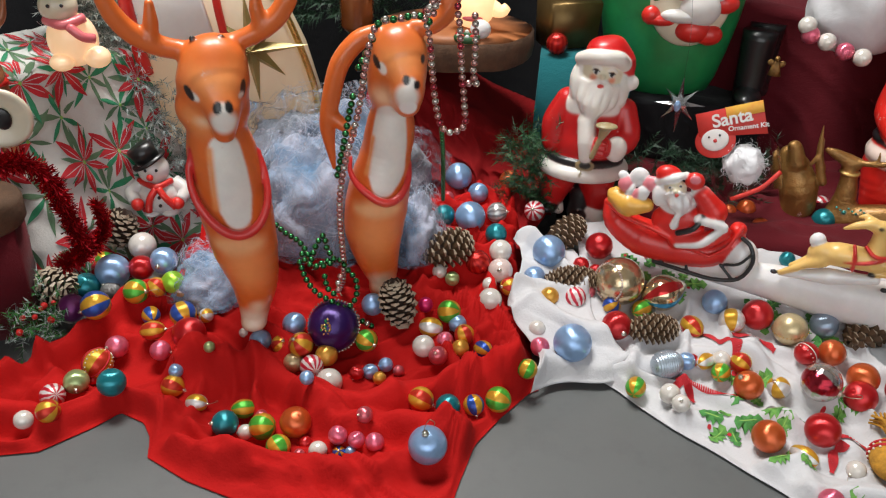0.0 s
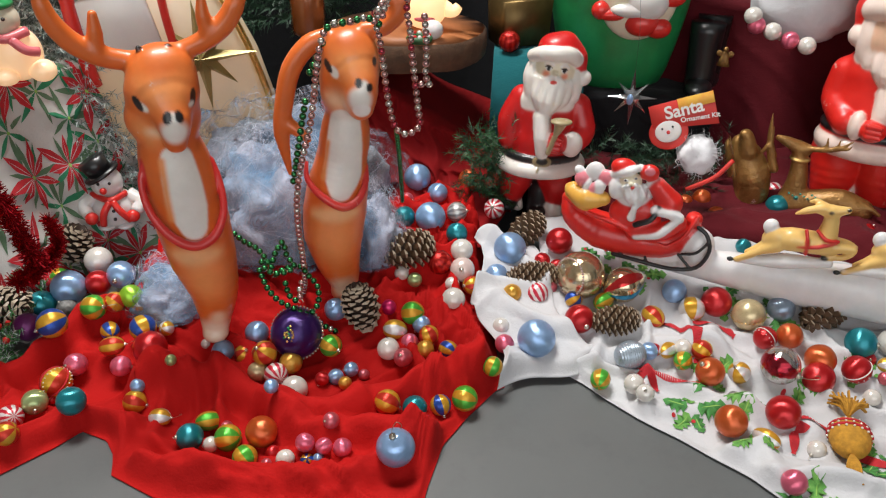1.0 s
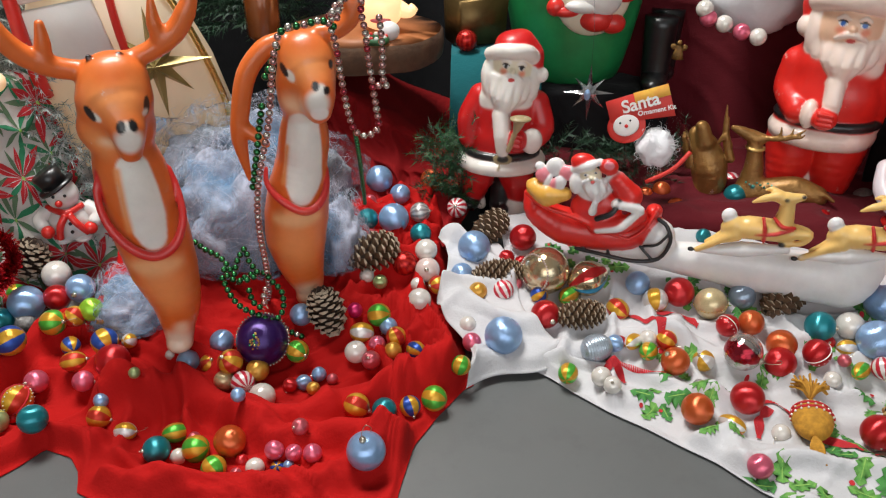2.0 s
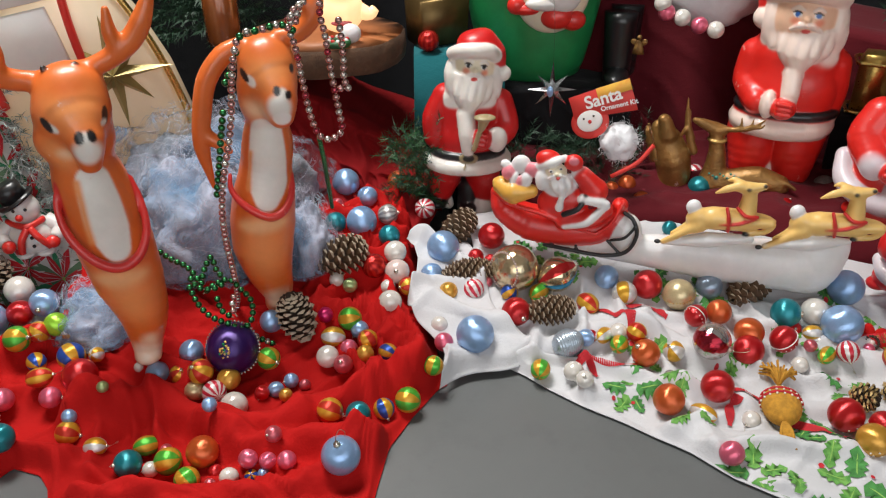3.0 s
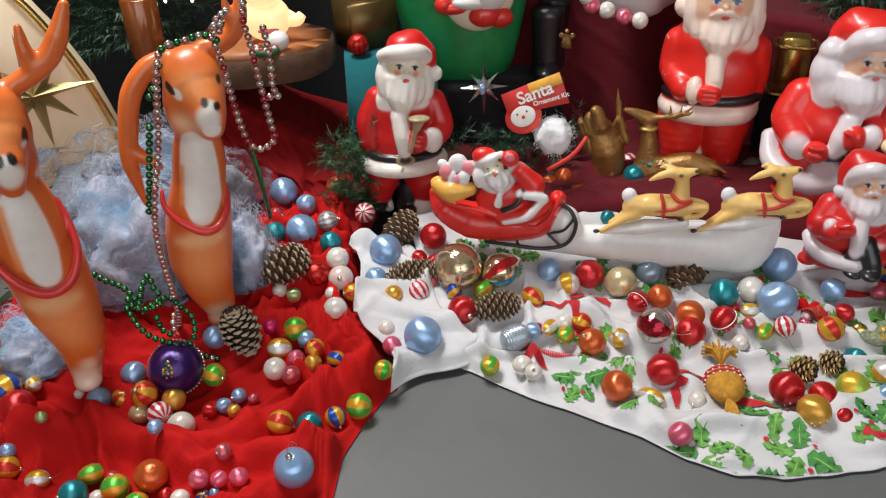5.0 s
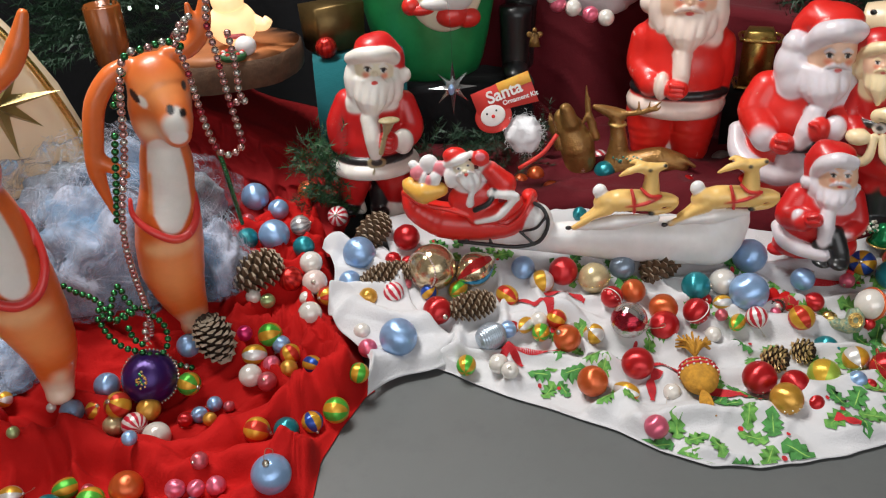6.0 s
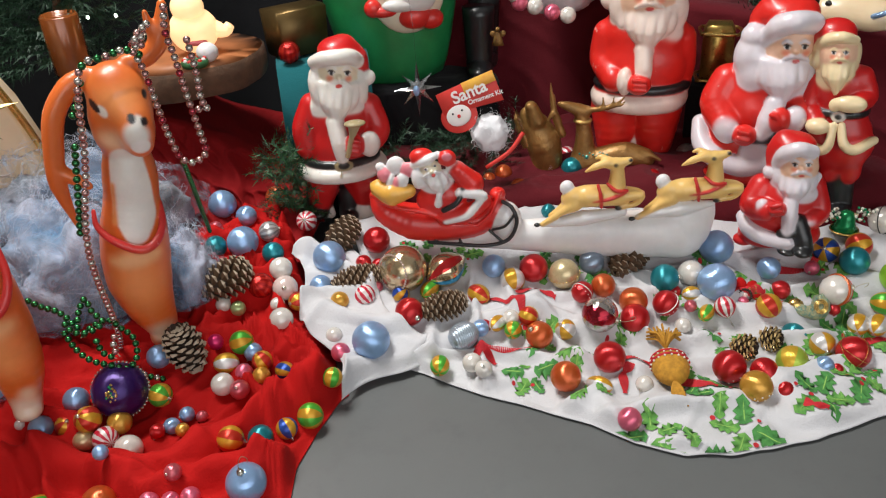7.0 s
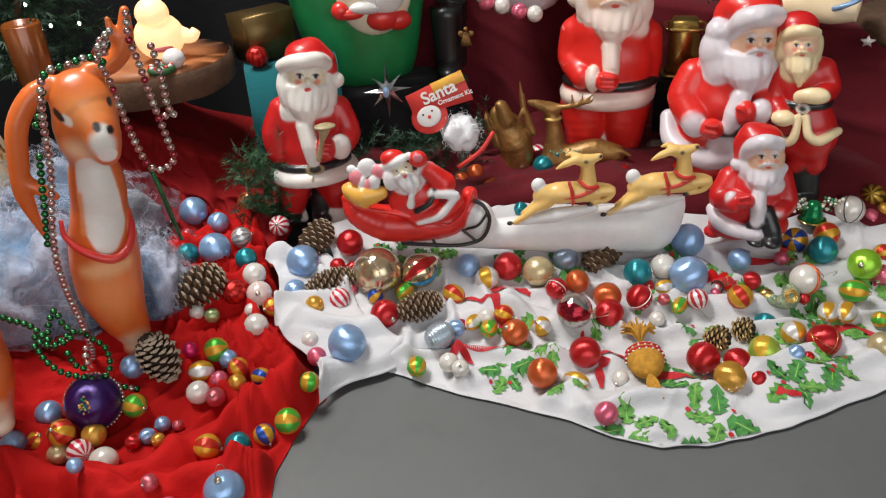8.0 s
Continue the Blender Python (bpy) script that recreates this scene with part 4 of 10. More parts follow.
large_figure.tube([(-0.0120, -0.0993, 0.1696), (0.0088, -0.1006, 0.1687)], (0.0053, 0.0040), V_BRIGHT, 0.002)
large_figure.tube([(0.0692, -0.0000, 0.2414), (0.0755, 0.0033, 0.1919), (0.0726, -0.0033, 0.1541)], (0.0265, 0.0238, 0.0199), V_BRIGHT, 0.006)
large_figure.ball((0.0731, -0.0053, 0.1446), (0.0172, 0.0199, 0.0185), V_BLUSH, 0.003)
large_figure.ball((0.0019, -0.0238, 0.3227), (0.0556, 0.0476, 0.0556), V_SKIN, 0.004)
large_figure.tube([(-0.0474, -0.0274, 0.3058), (-0.0400, -0.0274, 0.2789), (-0.0165, -0.0334, 0.2530)], (0.0113, 0.0118, 0.0039), V_BLUSH, 0.003)
large_figure.tube([(-0.0377, -0.0376, 0.3057), (-0.0386, -0.0407, 0.2772), (-0.0096, -0.0436, 0.2478)], (0.0113, 0.0118, 0.0039), V_BLUSH, 0.003)
large_figure.tube([(-0.0281, -0.0460, 0.3051), (-0.0228, -0.0515, 0.2750), (-0.0101, -0.0520, 0.2430)], (0.0113, 0.0118, 0.0039), V_BLUSH, 0.003)
large_figure.tube([(-0.0187, -0.0525, 0.3041), (-0.0217, -0.0600, 0.2729), (-0.0034, -0.0585, 0.2385)], (0.0113, 0.0118, 0.0039), V_BLUSH, 0.003)
large_figure.tube([(-0.0094, -0.0572, 0.3028), (-0.0063, -0.0660, 0.2705), (-0.0040, -0.0631, 0.2346)], (0.0113, 0.0118, 0.0039), V_BLUSH, 0.003)
large_figure.tube([(-0.0001, -0.0600, 0.3009), (-0.0053, -0.0696, 0.2683), (0.0026, -0.0659, 0.2312)], (0.0113, 0.0118, 0.0039), V_BLUSH, 0.003)
large_figure.tube([(0.0091, -0.0609, 0.2987), (0.0099, -0.0708, 0.2661), (0.0018, -0.0668, 0.2293)], (0.0113, 0.0118, 0.0039), V_BLUSH, 0.003)
large_figure.tube([(0.0181, -0.0600, 0.3006), (0.0107, -0.0696, 0.2681), (0.0081, -0.0659, 0.2312)], (0.0113, 0.0118, 0.0039), V_BLUSH, 0.003)
large_figure.tube([(0.0272, -0.0572, 0.3020), (0.0257, -0.0660, 0.2700), (0.0072, -0.0631, 0.2344)], (0.0113, 0.0118, 0.0039), V_BLUSH, 0.003)
large_figure.tube([(0.0362, -0.0525, 0.3030), (0.0265, -0.0600, 0.2722), (0.0134, -0.0585, 0.2383)], (0.0113, 0.0118, 0.0039), V_BLUSH, 0.003)
large_figure.tube([(0.0454, -0.0460, 0.3036), (0.0415, -0.0515, 0.2739), (0.0124, -0.0520, 0.2427)], (0.0113, 0.0118, 0.0039), V_BLUSH, 0.003)
large_figure.tube([(0.0546, -0.0376, 0.3037), (0.0425, -0.0407, 0.2758), (0.0186, -0.0436, 0.2474)], (0.0113, 0.0118, 0.0039), V_BLUSH, 0.003)
large_figure.tube([(0.0640, -0.0274, 0.3035), (0.0578, -0.0274, 0.2772), (0.0175, -0.0334, 0.2525)], (0.0113, 0.0118, 0.0039), V_BLUSH, 0.003)
large_figure.ball((0.0064, -0.0274, 0.2583), (0.0621, 0.0304, 0.0399), V_BLUSH, 0.006)
large_figure.ball((-0.0490, -0.0199, 0.3109), (0.0185, 0.0298, 0.0496), V_BLUSH, 0.006)
large_figure.ball((0.0556, -0.0199, 0.3085), (0.0185, 0.0298, 0.0496), V_BLUSH, 0.006)
large_figure.tube([(-0.0210, -0.0635, 0.3441), (-0.0123, -0.0646, 0.3482), (-0.0033, -0.0676, 0.3445)], (0.0019, 0.0035, 0.0019), V_BLUSH, 0.002)
large_figure.tube([(0.0130, -0.0670, 0.3440), (0.0216, -0.0635, 0.3471), (0.0307, -0.0612, 0.3423)], (0.0019, 0.0035, 0.0019), V_BLUSH, 0.002)
large_figure.ball((0.0055, -0.0712, 0.3289), (0.0061, 0.0069, 0.0061), V_SKIN, 0.003)
large_figure.tube([(0.0039, -0.0717, 0.3202), (-0.0063, -0.0709, 0.3189), (-0.0185, -0.0673, 0.3115)], (0.0046, 0.0058, 0.0023), V_BLUSH, 0.002)
large_figure.tube([(0.0079, -0.0743, 0.3207), (0.0182, -0.0694, 0.3180), (0.0309, -0.0651, 0.3099)], (0.0046, 0.0058, 0.0023), V_BLUSH, 0.002)
large_figure.coat((-0.0141, -0.0694, 0.3263), (0.0077, 0.0096, 0.0061), V_CHEEK, 0.0054)
large_figure.coat((-0.0118, -0.0685, 0.3375), (0.0073, 0.0096, 0.0050), V_SNOW, 0.0008)
large_figure.coat((-0.0118, -0.0685, 0.3375), (0.0042, 0.0096, 0.0046), (.03, .12, .40), 0.0007)
large_figure.stripe([(-0.0188, -0.0656, 0.3398), (-0.0120, -0.0669, 0.3422), (-0.0051, -0.0691, 0.3395)], (0.0013, 0.0017, 0.0012), (.05, .03, .025), 0.0005)
large_figure.coat((0.0254, -0.0672, 0.3249), (0.0077, 0.0096, 0.0061), V_CHEEK, 0.0054)
large_figure.coat((0.0221, -0.0667, 0.3363), (0.0073, 0.0096, 0.0050), V_SNOW, 0.0008)
large_figure.coat((0.0221, -0.0667, 0.3363), (0.0042, 0.0096, 0.0046), (.03, .12, .40), 0.0007)
large_figure.stripe([(0.0152, -0.0679, 0.3394), (0.0219, -0.0656, 0.3411), (0.0288, -0.0637, 0.3375)], (0.0013, 0.0017, 0.0012), (.05, .03, .025), 0.0005)
large_figure.coat((0.0063, -0.0702, 0.3096), (0.0077, 0.0115, 0.0038), V_LIPS, 0.0009)
large_figure.tube([(-0.0536, -0.0265, 0.3634), (-0.0304, -0.0543, 0.3739), (0.0017, -0.0649, 0.3778), (0.0338, -0.0516, 0.3715), (0.0536, -0.0265, 0.3603)], (0.0185, 0.0199, 0.0199, 0.0199, 0.0185), V_BLUSH, 0.005)
large_figure.ball((-0.0002, -0.0066, 0.3698), (0.0609, 0.0529, 0.0265), V_BLUSH, 0.004)
large_figure.ball((0.0010, -0.0000, 0.3832), (0.0569, 0.0516, 0.0397), V_BRIGHT, 0.006)
large_figure.tube([(-0.0202, -0.0000, 0.3897), (-0.0560, -0.0000, 0.3672), (-0.0642, -0.0066, 0.3327)], (0.0331, 0.0265, 0.0146), V_BRIGHT, 0.008)
large_figure.ball((-0.0630, -0.0119, 0.3155), (0.0212, 0.0212, 0.0212), V_BLUSH, 0.003)
moulded_figure("standing_figurine", large_figure, pose(0.948, 1.400, 0.124, 0, 0, -31.2), "large shiny bright red plastic bearded figure with black belt", "figurine", SPRAYED, 0.0022)

leaning_figure = Sculpt()
leaning_figure.ball((-0.0216, -0.0000, 0.1264), (0.0747, 0.0612, 0.0704), V_BRIGHT, 0.012)
leaning_figure.ball((0.0107, -0.0000, 0.1785), (0.0686, 0.0539, 0.0581), V_BRIGHT, 0.012)
leaning_figure.ball((-0.0331, -0.0061, 0.0619), (0.0612, 0.0520, 0.0459), V_BRIGHT, 0.01)
leaning_figure.ball((0.0263, -0.0000, 0.0635), (0.0520, 0.0490, 0.0459), V_BRIGHT, 0.01)
leaning_figure.tube([(-0.0955, -0.0122, 0.0938), (-0.0862, -0.0367, 0.0637), (-0.0580, -0.0612, 0.0456), (-0.0124, -0.0686, 0.0369), (0.0274, -0.0643, 0.0435)], (0.0147, 0.0184, 0.0184, 0.0184, 0.0159), V_LILAC, 0.005)
leaning_figure.ball((0.0053, -0.0600, 0.0598), (0.0257, 0.0159, 0.0294), V_LILAC, 0.005)
leaning_figure.ball((-0.0112, -0.0367, 0.0083), (0.0673, 0.0367, 0.0184), V_BRIGHT, 0.006)
leaning_figure.tube([(-0.0550, -0.0122, 0.1766), (-0.0683, -0.0306, 0.1410), (-0.0505, -0.0581, 0.1136)], (0.0306, 0.0306, 0.0257), V_BRIGHT, 0.006)
leaning_figure.ball((-0.0468, -0.0686, 0.1063), (0.0220, 0.0184, 0.0282), V_LILAC, 0.003, -25)
leaning_figure.ball((-0.0147, -0.0783, 0.1006), (0.0208, 0.0171, 0.0196), V_BRIGHT, 0.003)
leaning_figure.tube([(-0.0230, -0.0930, 0.1127), (-0.0071, -0.0930, 0.1106)], (0.0049, 0.0037), V_BRIGHT, 0.002)
leaning_figure.tube([(-0.0230, -0.0930, 0.1001), (-0.0057, -0.0930, 0.0968)], (0.0049, 0.0037), V_BRIGHT, 0.002)
leaning_figure.tube([(-0.0008, -0.0686, 0.0939), (0.0217, -0.0722, 0.0968), (0.0463, -0.0673, 0.1016)], (0.0104, 0.0110, 0.0104), V_BLACK, 0.002)
leaning_figure.tube([(0.0564, -0.0122, 0.1751), (0.0703, -0.0367, 0.1440), (0.0612, -0.0612, 0.1289)], (0.0257, 0.0245, 0.0208), V_BRIGHT, 0.006)
leaning_figure.ball((0.0618, -0.0661, 0.1325), (0.0196, 0.0171, 0.0233), V_LILAC, 0.003)
leaning_figure.ball((0.0377, -0.0759, 0.1329), (0.0196, 0.0171, 0.0220), V_BRIGHT, 0.003)
leaning_figure.tube([(0.0250, -0.0906, 0.1455), (0.0335, -0.0918, 0.1434), (0.0418, -0.0906, 0.1282)], (0.0049, 0.0043, 0.0037), V_BRIGHT, 0.002)
leaning_figure.tube([(0.0287, -0.0600, 0.1561), (0.0210, -0.0686, 0.1280), (0.0153, -0.0710, 0.1035)], (0.0171, 0.0184, 0.0147), V_LILAC, 0.003)
leaning_figure.ball((0.0370, -0.0269, 0.2530), (0.0404, 0.0367, 0.0428), V_SKIN, 0.004)
leaning_figure.tube([(-0.0330, -0.0253, 0.2257), (-0.0234, -0.0253, 0.1994), (0.0199, -0.0308, 0.1760)], (0.0104, 0.0109, 0.0036), V_LILAC, 0.003)
leaning_figure.tube([(-0.0244, -0.0336, 0.2262), (-0.0091, -0.0360, 0.1989), (0.0196, -0.0391, 0.1722)], (0.0104, 0.0109, 0.0036), V_LILAC, 0.003)
leaning_figure.tube([(-0.0160, -0.0405, 0.2263), (-0.0082, -0.0450, 0.1977), (0.0259, -0.0460, 0.1689)], (0.0104, 0.0109, 0.0036), V_LILAC, 0.003)
leaning_figure.tube([(-0.0077, -0.0462, 0.2261), (0.0058, -0.0524, 0.1969), (0.0255, -0.0517, 0.1654)], (0.0104, 0.0109, 0.0036), V_LILAC, 0.003)
leaning_figure.tube([(0.0005, -0.0506, 0.2255), (0.0066, -0.0581, 0.1953), (0.0317, -0.0561, 0.1625)], (0.0104, 0.0109, 0.0036), V_LILAC, 0.003)
leaning_figure.tube([(0.0086, -0.0538, 0.2246), (0.0203, -0.0622, 0.1942), (0.0312, -0.0593, 0.1596)], (0.0104, 0.0109, 0.0036), V_LILAC, 0.003)
leaning_figure.tube([(0.0168, -0.0557, 0.2233), (0.0210, -0.0647, 0.1924), (0.0371, -0.0612, 0.1574)], (0.0104, 0.0109, 0.0036), V_LILAC, 0.003)
leaning_figure.tube([(0.0249, -0.0563, 0.2216), (0.0345, -0.0655, 0.1913), (0.0365, -0.0618, 0.1559)], (0.0104, 0.0109, 0.0036), V_LILAC, 0.003)
leaning_figure.tube([(0.0324, -0.0557, 0.2238), (0.0347, -0.0647, 0.1930), (0.0419, -0.0612, 0.1577)], (0.0104, 0.0109, 0.0036), V_LILAC, 0.003)
leaning_figure.tube([(0.0400, -0.0538, 0.2256), (0.0477, -0.0622, 0.1953), (0.0407, -0.0593, 0.1601)], (0.0104, 0.0109, 0.0036), V_LILAC, 0.003)
leaning_figure.tube([(0.0477, -0.0506, 0.2270), (0.0478, -0.0581, 0.1970), (0.0460, -0.0561, 0.1632)], (0.0104, 0.0109, 0.0036), V_LILAC, 0.003)
leaning_figure.tube([(0.0553, -0.0462, 0.2281), (0.0608, -0.0524, 0.1991), (0.0447, -0.0517, 0.1663)], (0.0104, 0.0109, 0.0036), V_LILAC, 0.003)
leaning_figure.tube([(0.0631, -0.0405, 0.2288), (0.0611, -0.0450, 0.2005), (0.0499, -0.0460, 0.1700)], (0.0104, 0.0109, 0.0036), V_LILAC, 0.003)
leaning_figure.tube([(0.0709, -0.0336, 0.2291), (0.0742, -0.0360, 0.2021), (0.0485, -0.0391, 0.1735)], (0.0104, 0.0109, 0.0036), V_LILAC, 0.003)
leaning_figure.tube([(0.0788, -0.0253, 0.2291), (0.0746, -0.0253, 0.2031), (0.0537, -0.0308, 0.1775)], (0.0104, 0.0109, 0.0036), V_LILAC, 0.003)
leaning_figure.ball((0.0317, -0.0253, 0.1817), (0.0637, 0.0282, 0.0363), V_LILAC, 0.006)
leaning_figure.ball((-0.0219, -0.0245, 0.2273), (0.0294, 0.0306, 0.0404), V_LILAC, 0.008)
leaning_figure.ball((-0.0073, -0.0306, 0.1966), (0.0337, 0.0275, 0.0337), V_LILAC, 0.008)
leaning_figure.ball((-0.0214, -0.0282, 0.2624), (0.0220, 0.0220, 0.0220), V_LILAC, 0.004)
leaning_figure.tube([(0.0248, -0.0614, 0.2614), (0.0315, -0.0620, 0.2652), (0.0390, -0.0629, 0.2621)], (0.0016, 0.0029, 0.0016), V_LILAC, 0.002)
leaning_figure.tube([(0.0521, -0.0600, 0.2625), (0.0588, -0.0563, 0.2651), (0.0666, -0.0515, 0.2605)], (0.0016, 0.0029, 0.0016), V_LILAC, 0.002)
leaning_figure.ball((0.0479, -0.0622, 0.2485), (0.0051, 0.0057, 0.0051), V_SKIN, 0.003)
leaning_figure.tube([(0.0467, -0.0610, 0.2404), (0.0385, -0.0620, 0.2392), (0.0293, -0.0610, 0.2327)], (0.0038, 0.0048, 0.0019), V_LILAC, 0.002)
leaning_figure.tube([(0.0499, -0.0634, 0.2412), (0.0585, -0.0553, 0.2379), (0.0695, -0.0487, 0.2304)], (0.0038, 0.0048, 0.0019), V_LILAC, 0.002)
leaning_figure.coat((0.0317, -0.0629, 0.2458), (0.0064, 0.0080, 0.0051), V_CHEEK, 0.0045)
leaning_figure.coat((0.0327, -0.0636, 0.2557), (0.0060, 0.0080, 0.0041), V_SNOW, 0.0007)
leaning_figure.coat((0.0327, -0.0636, 0.2557), (0.0035, 0.0080, 0.0038), V_BLACK, 0.0006)
leaning_figure.stripe([(0.0269, -0.0624, 0.2576), (0.0322, -0.0631, 0.2600), (0.0380, -0.0635, 0.2576)], (0.0011, 0.0014, 0.0010), (.05, .03, .025), 0.0005)
leaning_figure.coat((0.0638, -0.0537, 0.2442), (0.0064, 0.0080, 0.0051), V_CHEEK, 0.0045)
leaning_figure.coat((0.0601, -0.0571, 0.2554), (0.0060, 0.0080, 0.0041), V_SNOW, 0.0007)
leaning_figure.coat((0.0601, -0.0571, 0.2554), (0.0035, 0.0080, 0.0038), V_BLACK, 0.0006)
leaning_figure.stripe([(0.0542, -0.0601, 0.2585), (0.0595, -0.0571, 0.2598), (0.0655, -0.0529, 0.2562)], (0.0011, 0.0014, 0.0010), (.05, .03, .025), 0.0005)
leaning_figure.coat((0.0498, -0.0600, 0.2313), (0.0064, 0.0095, 0.0032), V_LIPS, 0.0009)
leaning_figure.tube([(0.0023, -0.0367, 0.2635), (0.0161, -0.0551, 0.2872), (0.0412, -0.0612, 0.2969), (0.0683, -0.0367, 0.2902)], (0.0159, 0.0184, 0.0184, 0.0171), V_LILAC, 0.005)
leaning_figure.ball((0.0381, -0.0122, 0.2779), (0.0453, 0.0404, 0.0220), V_LILAC, 0.004)
leaning_figure.ball((0.0289, -0.0061, 0.3001), (0.0490, 0.0428, 0.0294), V_BRIGHT, 0.006)
leaning_figure.tube([(0.0051, -0.0061, 0.3043), (-0.0148, -0.0122, 0.2885), (-0.0198, -0.0184, 0.2697)], (0.0275, 0.0184, 0.0098), V_BRIGHT, 0.008)
moulded_figure("seated_figurine", leaning_figure, pose(1.083, 1.220, 0.135, 0, 0, -39.3), "big red plastic bearded figure leaning to one side", "figurine", SPRAYED, 0.0022)

slim_figure = Sculpt()
slim_figure.ball((-0.0034, -0.0000, 0.0036), (0.0424, 0.0353, 0.0053), V_CREAM, 0.002)
slim_figure.tube([(-0.0141, -0.0000, 0.0764), (-0.0027, -0.0029, 0.0120)], (0.0212, 0.0153), V_BLACK, 0.003)
slim_figure.tube([(-0.0005, 0.0059, 0.0757), (0.0095, 0.0029, 0.0111)], (0.0188, 0.0153), V_BLACK, 0.003)
slim_figure.ball((0.0014, -0.0165, 0.0176), (0.0200, 0.0271, 0.0082), V_BLACK, 0.004)
slim_figure.tube([(-0.0262, -0.0000, 0.1204), (-0.0185, -0.0000, 0.0791)], (0.0259, 0.0224), V_RED, 0.006)
slim_figure.tube([(0.0008, -0.0000, 0.1235), (0.0056, -0.0000, 0.0822)], (0.0247, 0.0212), V_RED, 0.006)
slim_figure.tube([(-0.0308, -0.0000, 0.2251), (-0.0245, -0.0000, 0.1833), (-0.0166, -0.0000, 0.1374)], (0.0412, 0.0388, 0.0541), V_RED, 0.008, 0.8)
slim_figure.ball((-0.0334, -0.0000, 0.2427), (0.0459, 0.0329, 0.0353), V_RED, 0.01)
slim_figure.ring((-0.0263, -0.0000, 0.1954), 0.0400, 0.0318, 0.0065, V_BLACK, 0.002)
slim_figure.ball((-0.0265, -0.0353, 0.1919), (0.0118, 0.0041, 0.0100), V_WHITE, 0.001)
slim_figure.ball((-0.0265, -0.0388, 0.1932), (0.0053, 0.0024, 0.0041), V_BLACK, 0.001)
slim_figure.tube([(-0.0681, -0.0235, 0.1376), (-0.0463, -0.0412, 0.1312), (-0.0330, -0.0494, 0.1453), (-0.0310, -0.0435, 0.1800)], (0.0076, 0.0088, 0.0082, 0.0059), V_CREAM, 0.003)
slim_figure.tube([(-0.0186, -0.0435, 0.1812), (-0.0099, -0.0506, 0.1514), (0.0088, -0.0435, 0.1404), (0.0340, -0.0212, 0.1529)], (0.0059, 0.0082, 0.0088, 0.0076), V_CREAM, 0.003)
slim_figure.tube([(-0.0709, -0.0000, 0.2428), (-0.0768, -0.0088, 0.2000), (-0.0613, -0.0294, 0.1810)], (0.0200, 0.0200, 0.0165), V_RED, 0.005)
slim_figure.ball((-0.0549, -0.0435, 0.1752), (0.0200, 0.0153, 0.0141), V_CREAM, 0.003)
slim_figure.tube([(-0.0037, -0.0000, 0.2536), (0.0083, -0.0059, 0.2231), (-0.0029, -0.0353, 0.2184)], (0.0188, 0.0188, 0.0153), V_RED, 0.005)
slim_figure.ball((-0.0128, -0.0459, 0.2199), (0.0259, 0.0141, 0.0141), V_CREAM, 0.003)
slim_figure.ball((0.0036, -0.0294, 0.2176), (0.0082, 0.0141, 0.0129), V_CREAM, 0.003)
slim_figure.ball((-0.0341, -0.0447, 0.2159), (0.0106, 0.0082, 0.0118), V_CREAM, 0.003)
slim_figure.ball((-0.0455, -0.0153, 0.2925), (0.0294, 0.0271, 0.0318), V_SKIN, 0.004)
slim_figure.tube([(-0.0708, -0.0164, 0.2801), (-0.0681, -0.0164, 0.2631), (-0.0485, -0.0217, 0.2487)], (0.0065, 0.0068, 0.0023), V_CREAM, 0.003)
slim_figure.tube([(-0.0650, -0.0236, 0.2812), (-0.0585, -0.0268, 0.2629), (-0.0478, -0.0289, 0.2446)], (0.0065, 0.0068, 0.0023), V_CREAM, 0.003)
slim_figure.tube([(-0.0594, -0.0293, 0.2817), (-0.0572, -0.0349, 0.2620), (-0.0433, -0.0345, 0.2410)], (0.0065, 0.0068, 0.0023), V_CREAM, 0.003)
slim_figure.tube([(-0.0539, -0.0333, 0.2818), (-0.0481, -0.0407, 0.2613), (-0.0429, -0.0386, 0.2376)], (0.0065, 0.0068, 0.0023), V_CREAM, 0.003)
slim_figure.tube([(-0.0485, -0.0357, 0.2814), (-0.0471, -0.0441, 0.2599), (-0.0388, -0.0410, 0.2350)], (0.0065, 0.0068, 0.0023), V_CREAM, 0.003)
slim_figure.tube([(-0.0432, -0.0365, 0.2806), (-0.0384, -0.0453, 0.2592), (-0.0389, -0.0418, 0.2333)], (0.0065, 0.0068, 0.0023), V_CREAM, 0.003)
slim_figure.tube([(-0.0383, -0.0357, 0.2821), (-0.0382, -0.0441, 0.2606), (-0.0357, -0.0410, 0.2353)], (0.0065, 0.0068, 0.0023), V_CREAM, 0.003)
slim_figure.tube([(-0.0335, -0.0333, 0.2831), (-0.0303, -0.0407, 0.2626), (-0.0367, -0.0386, 0.2381)], (0.0065, 0.0068, 0.0023), V_CREAM, 0.003)
slim_figure.tube([(-0.0288, -0.0293, 0.2837), (-0.0304, -0.0349, 0.2639), (-0.0340, -0.0345, 0.2418)], (0.0065, 0.0068, 0.0023), V_CREAM, 0.003)
slim_figure.tube([(-0.0240, -0.0236, 0.2838), (-0.0227, -0.0268, 0.2654), (-0.0354, -0.0289, 0.2455)], (0.0065, 0.0068, 0.0023), V_CREAM, 0.003)
slim_figure.tube([(-0.0193, -0.0164, 0.2834), (-0.0230, -0.0164, 0.2662), (-0.0330, -0.0217, 0.2498)], (0.0065, 0.0068, 0.0023), V_CREAM, 0.003)
slim_figure.ball((-0.0416, -0.0164, 0.2526), (0.0300, 0.0182, 0.0263), V_CREAM, 0.006)
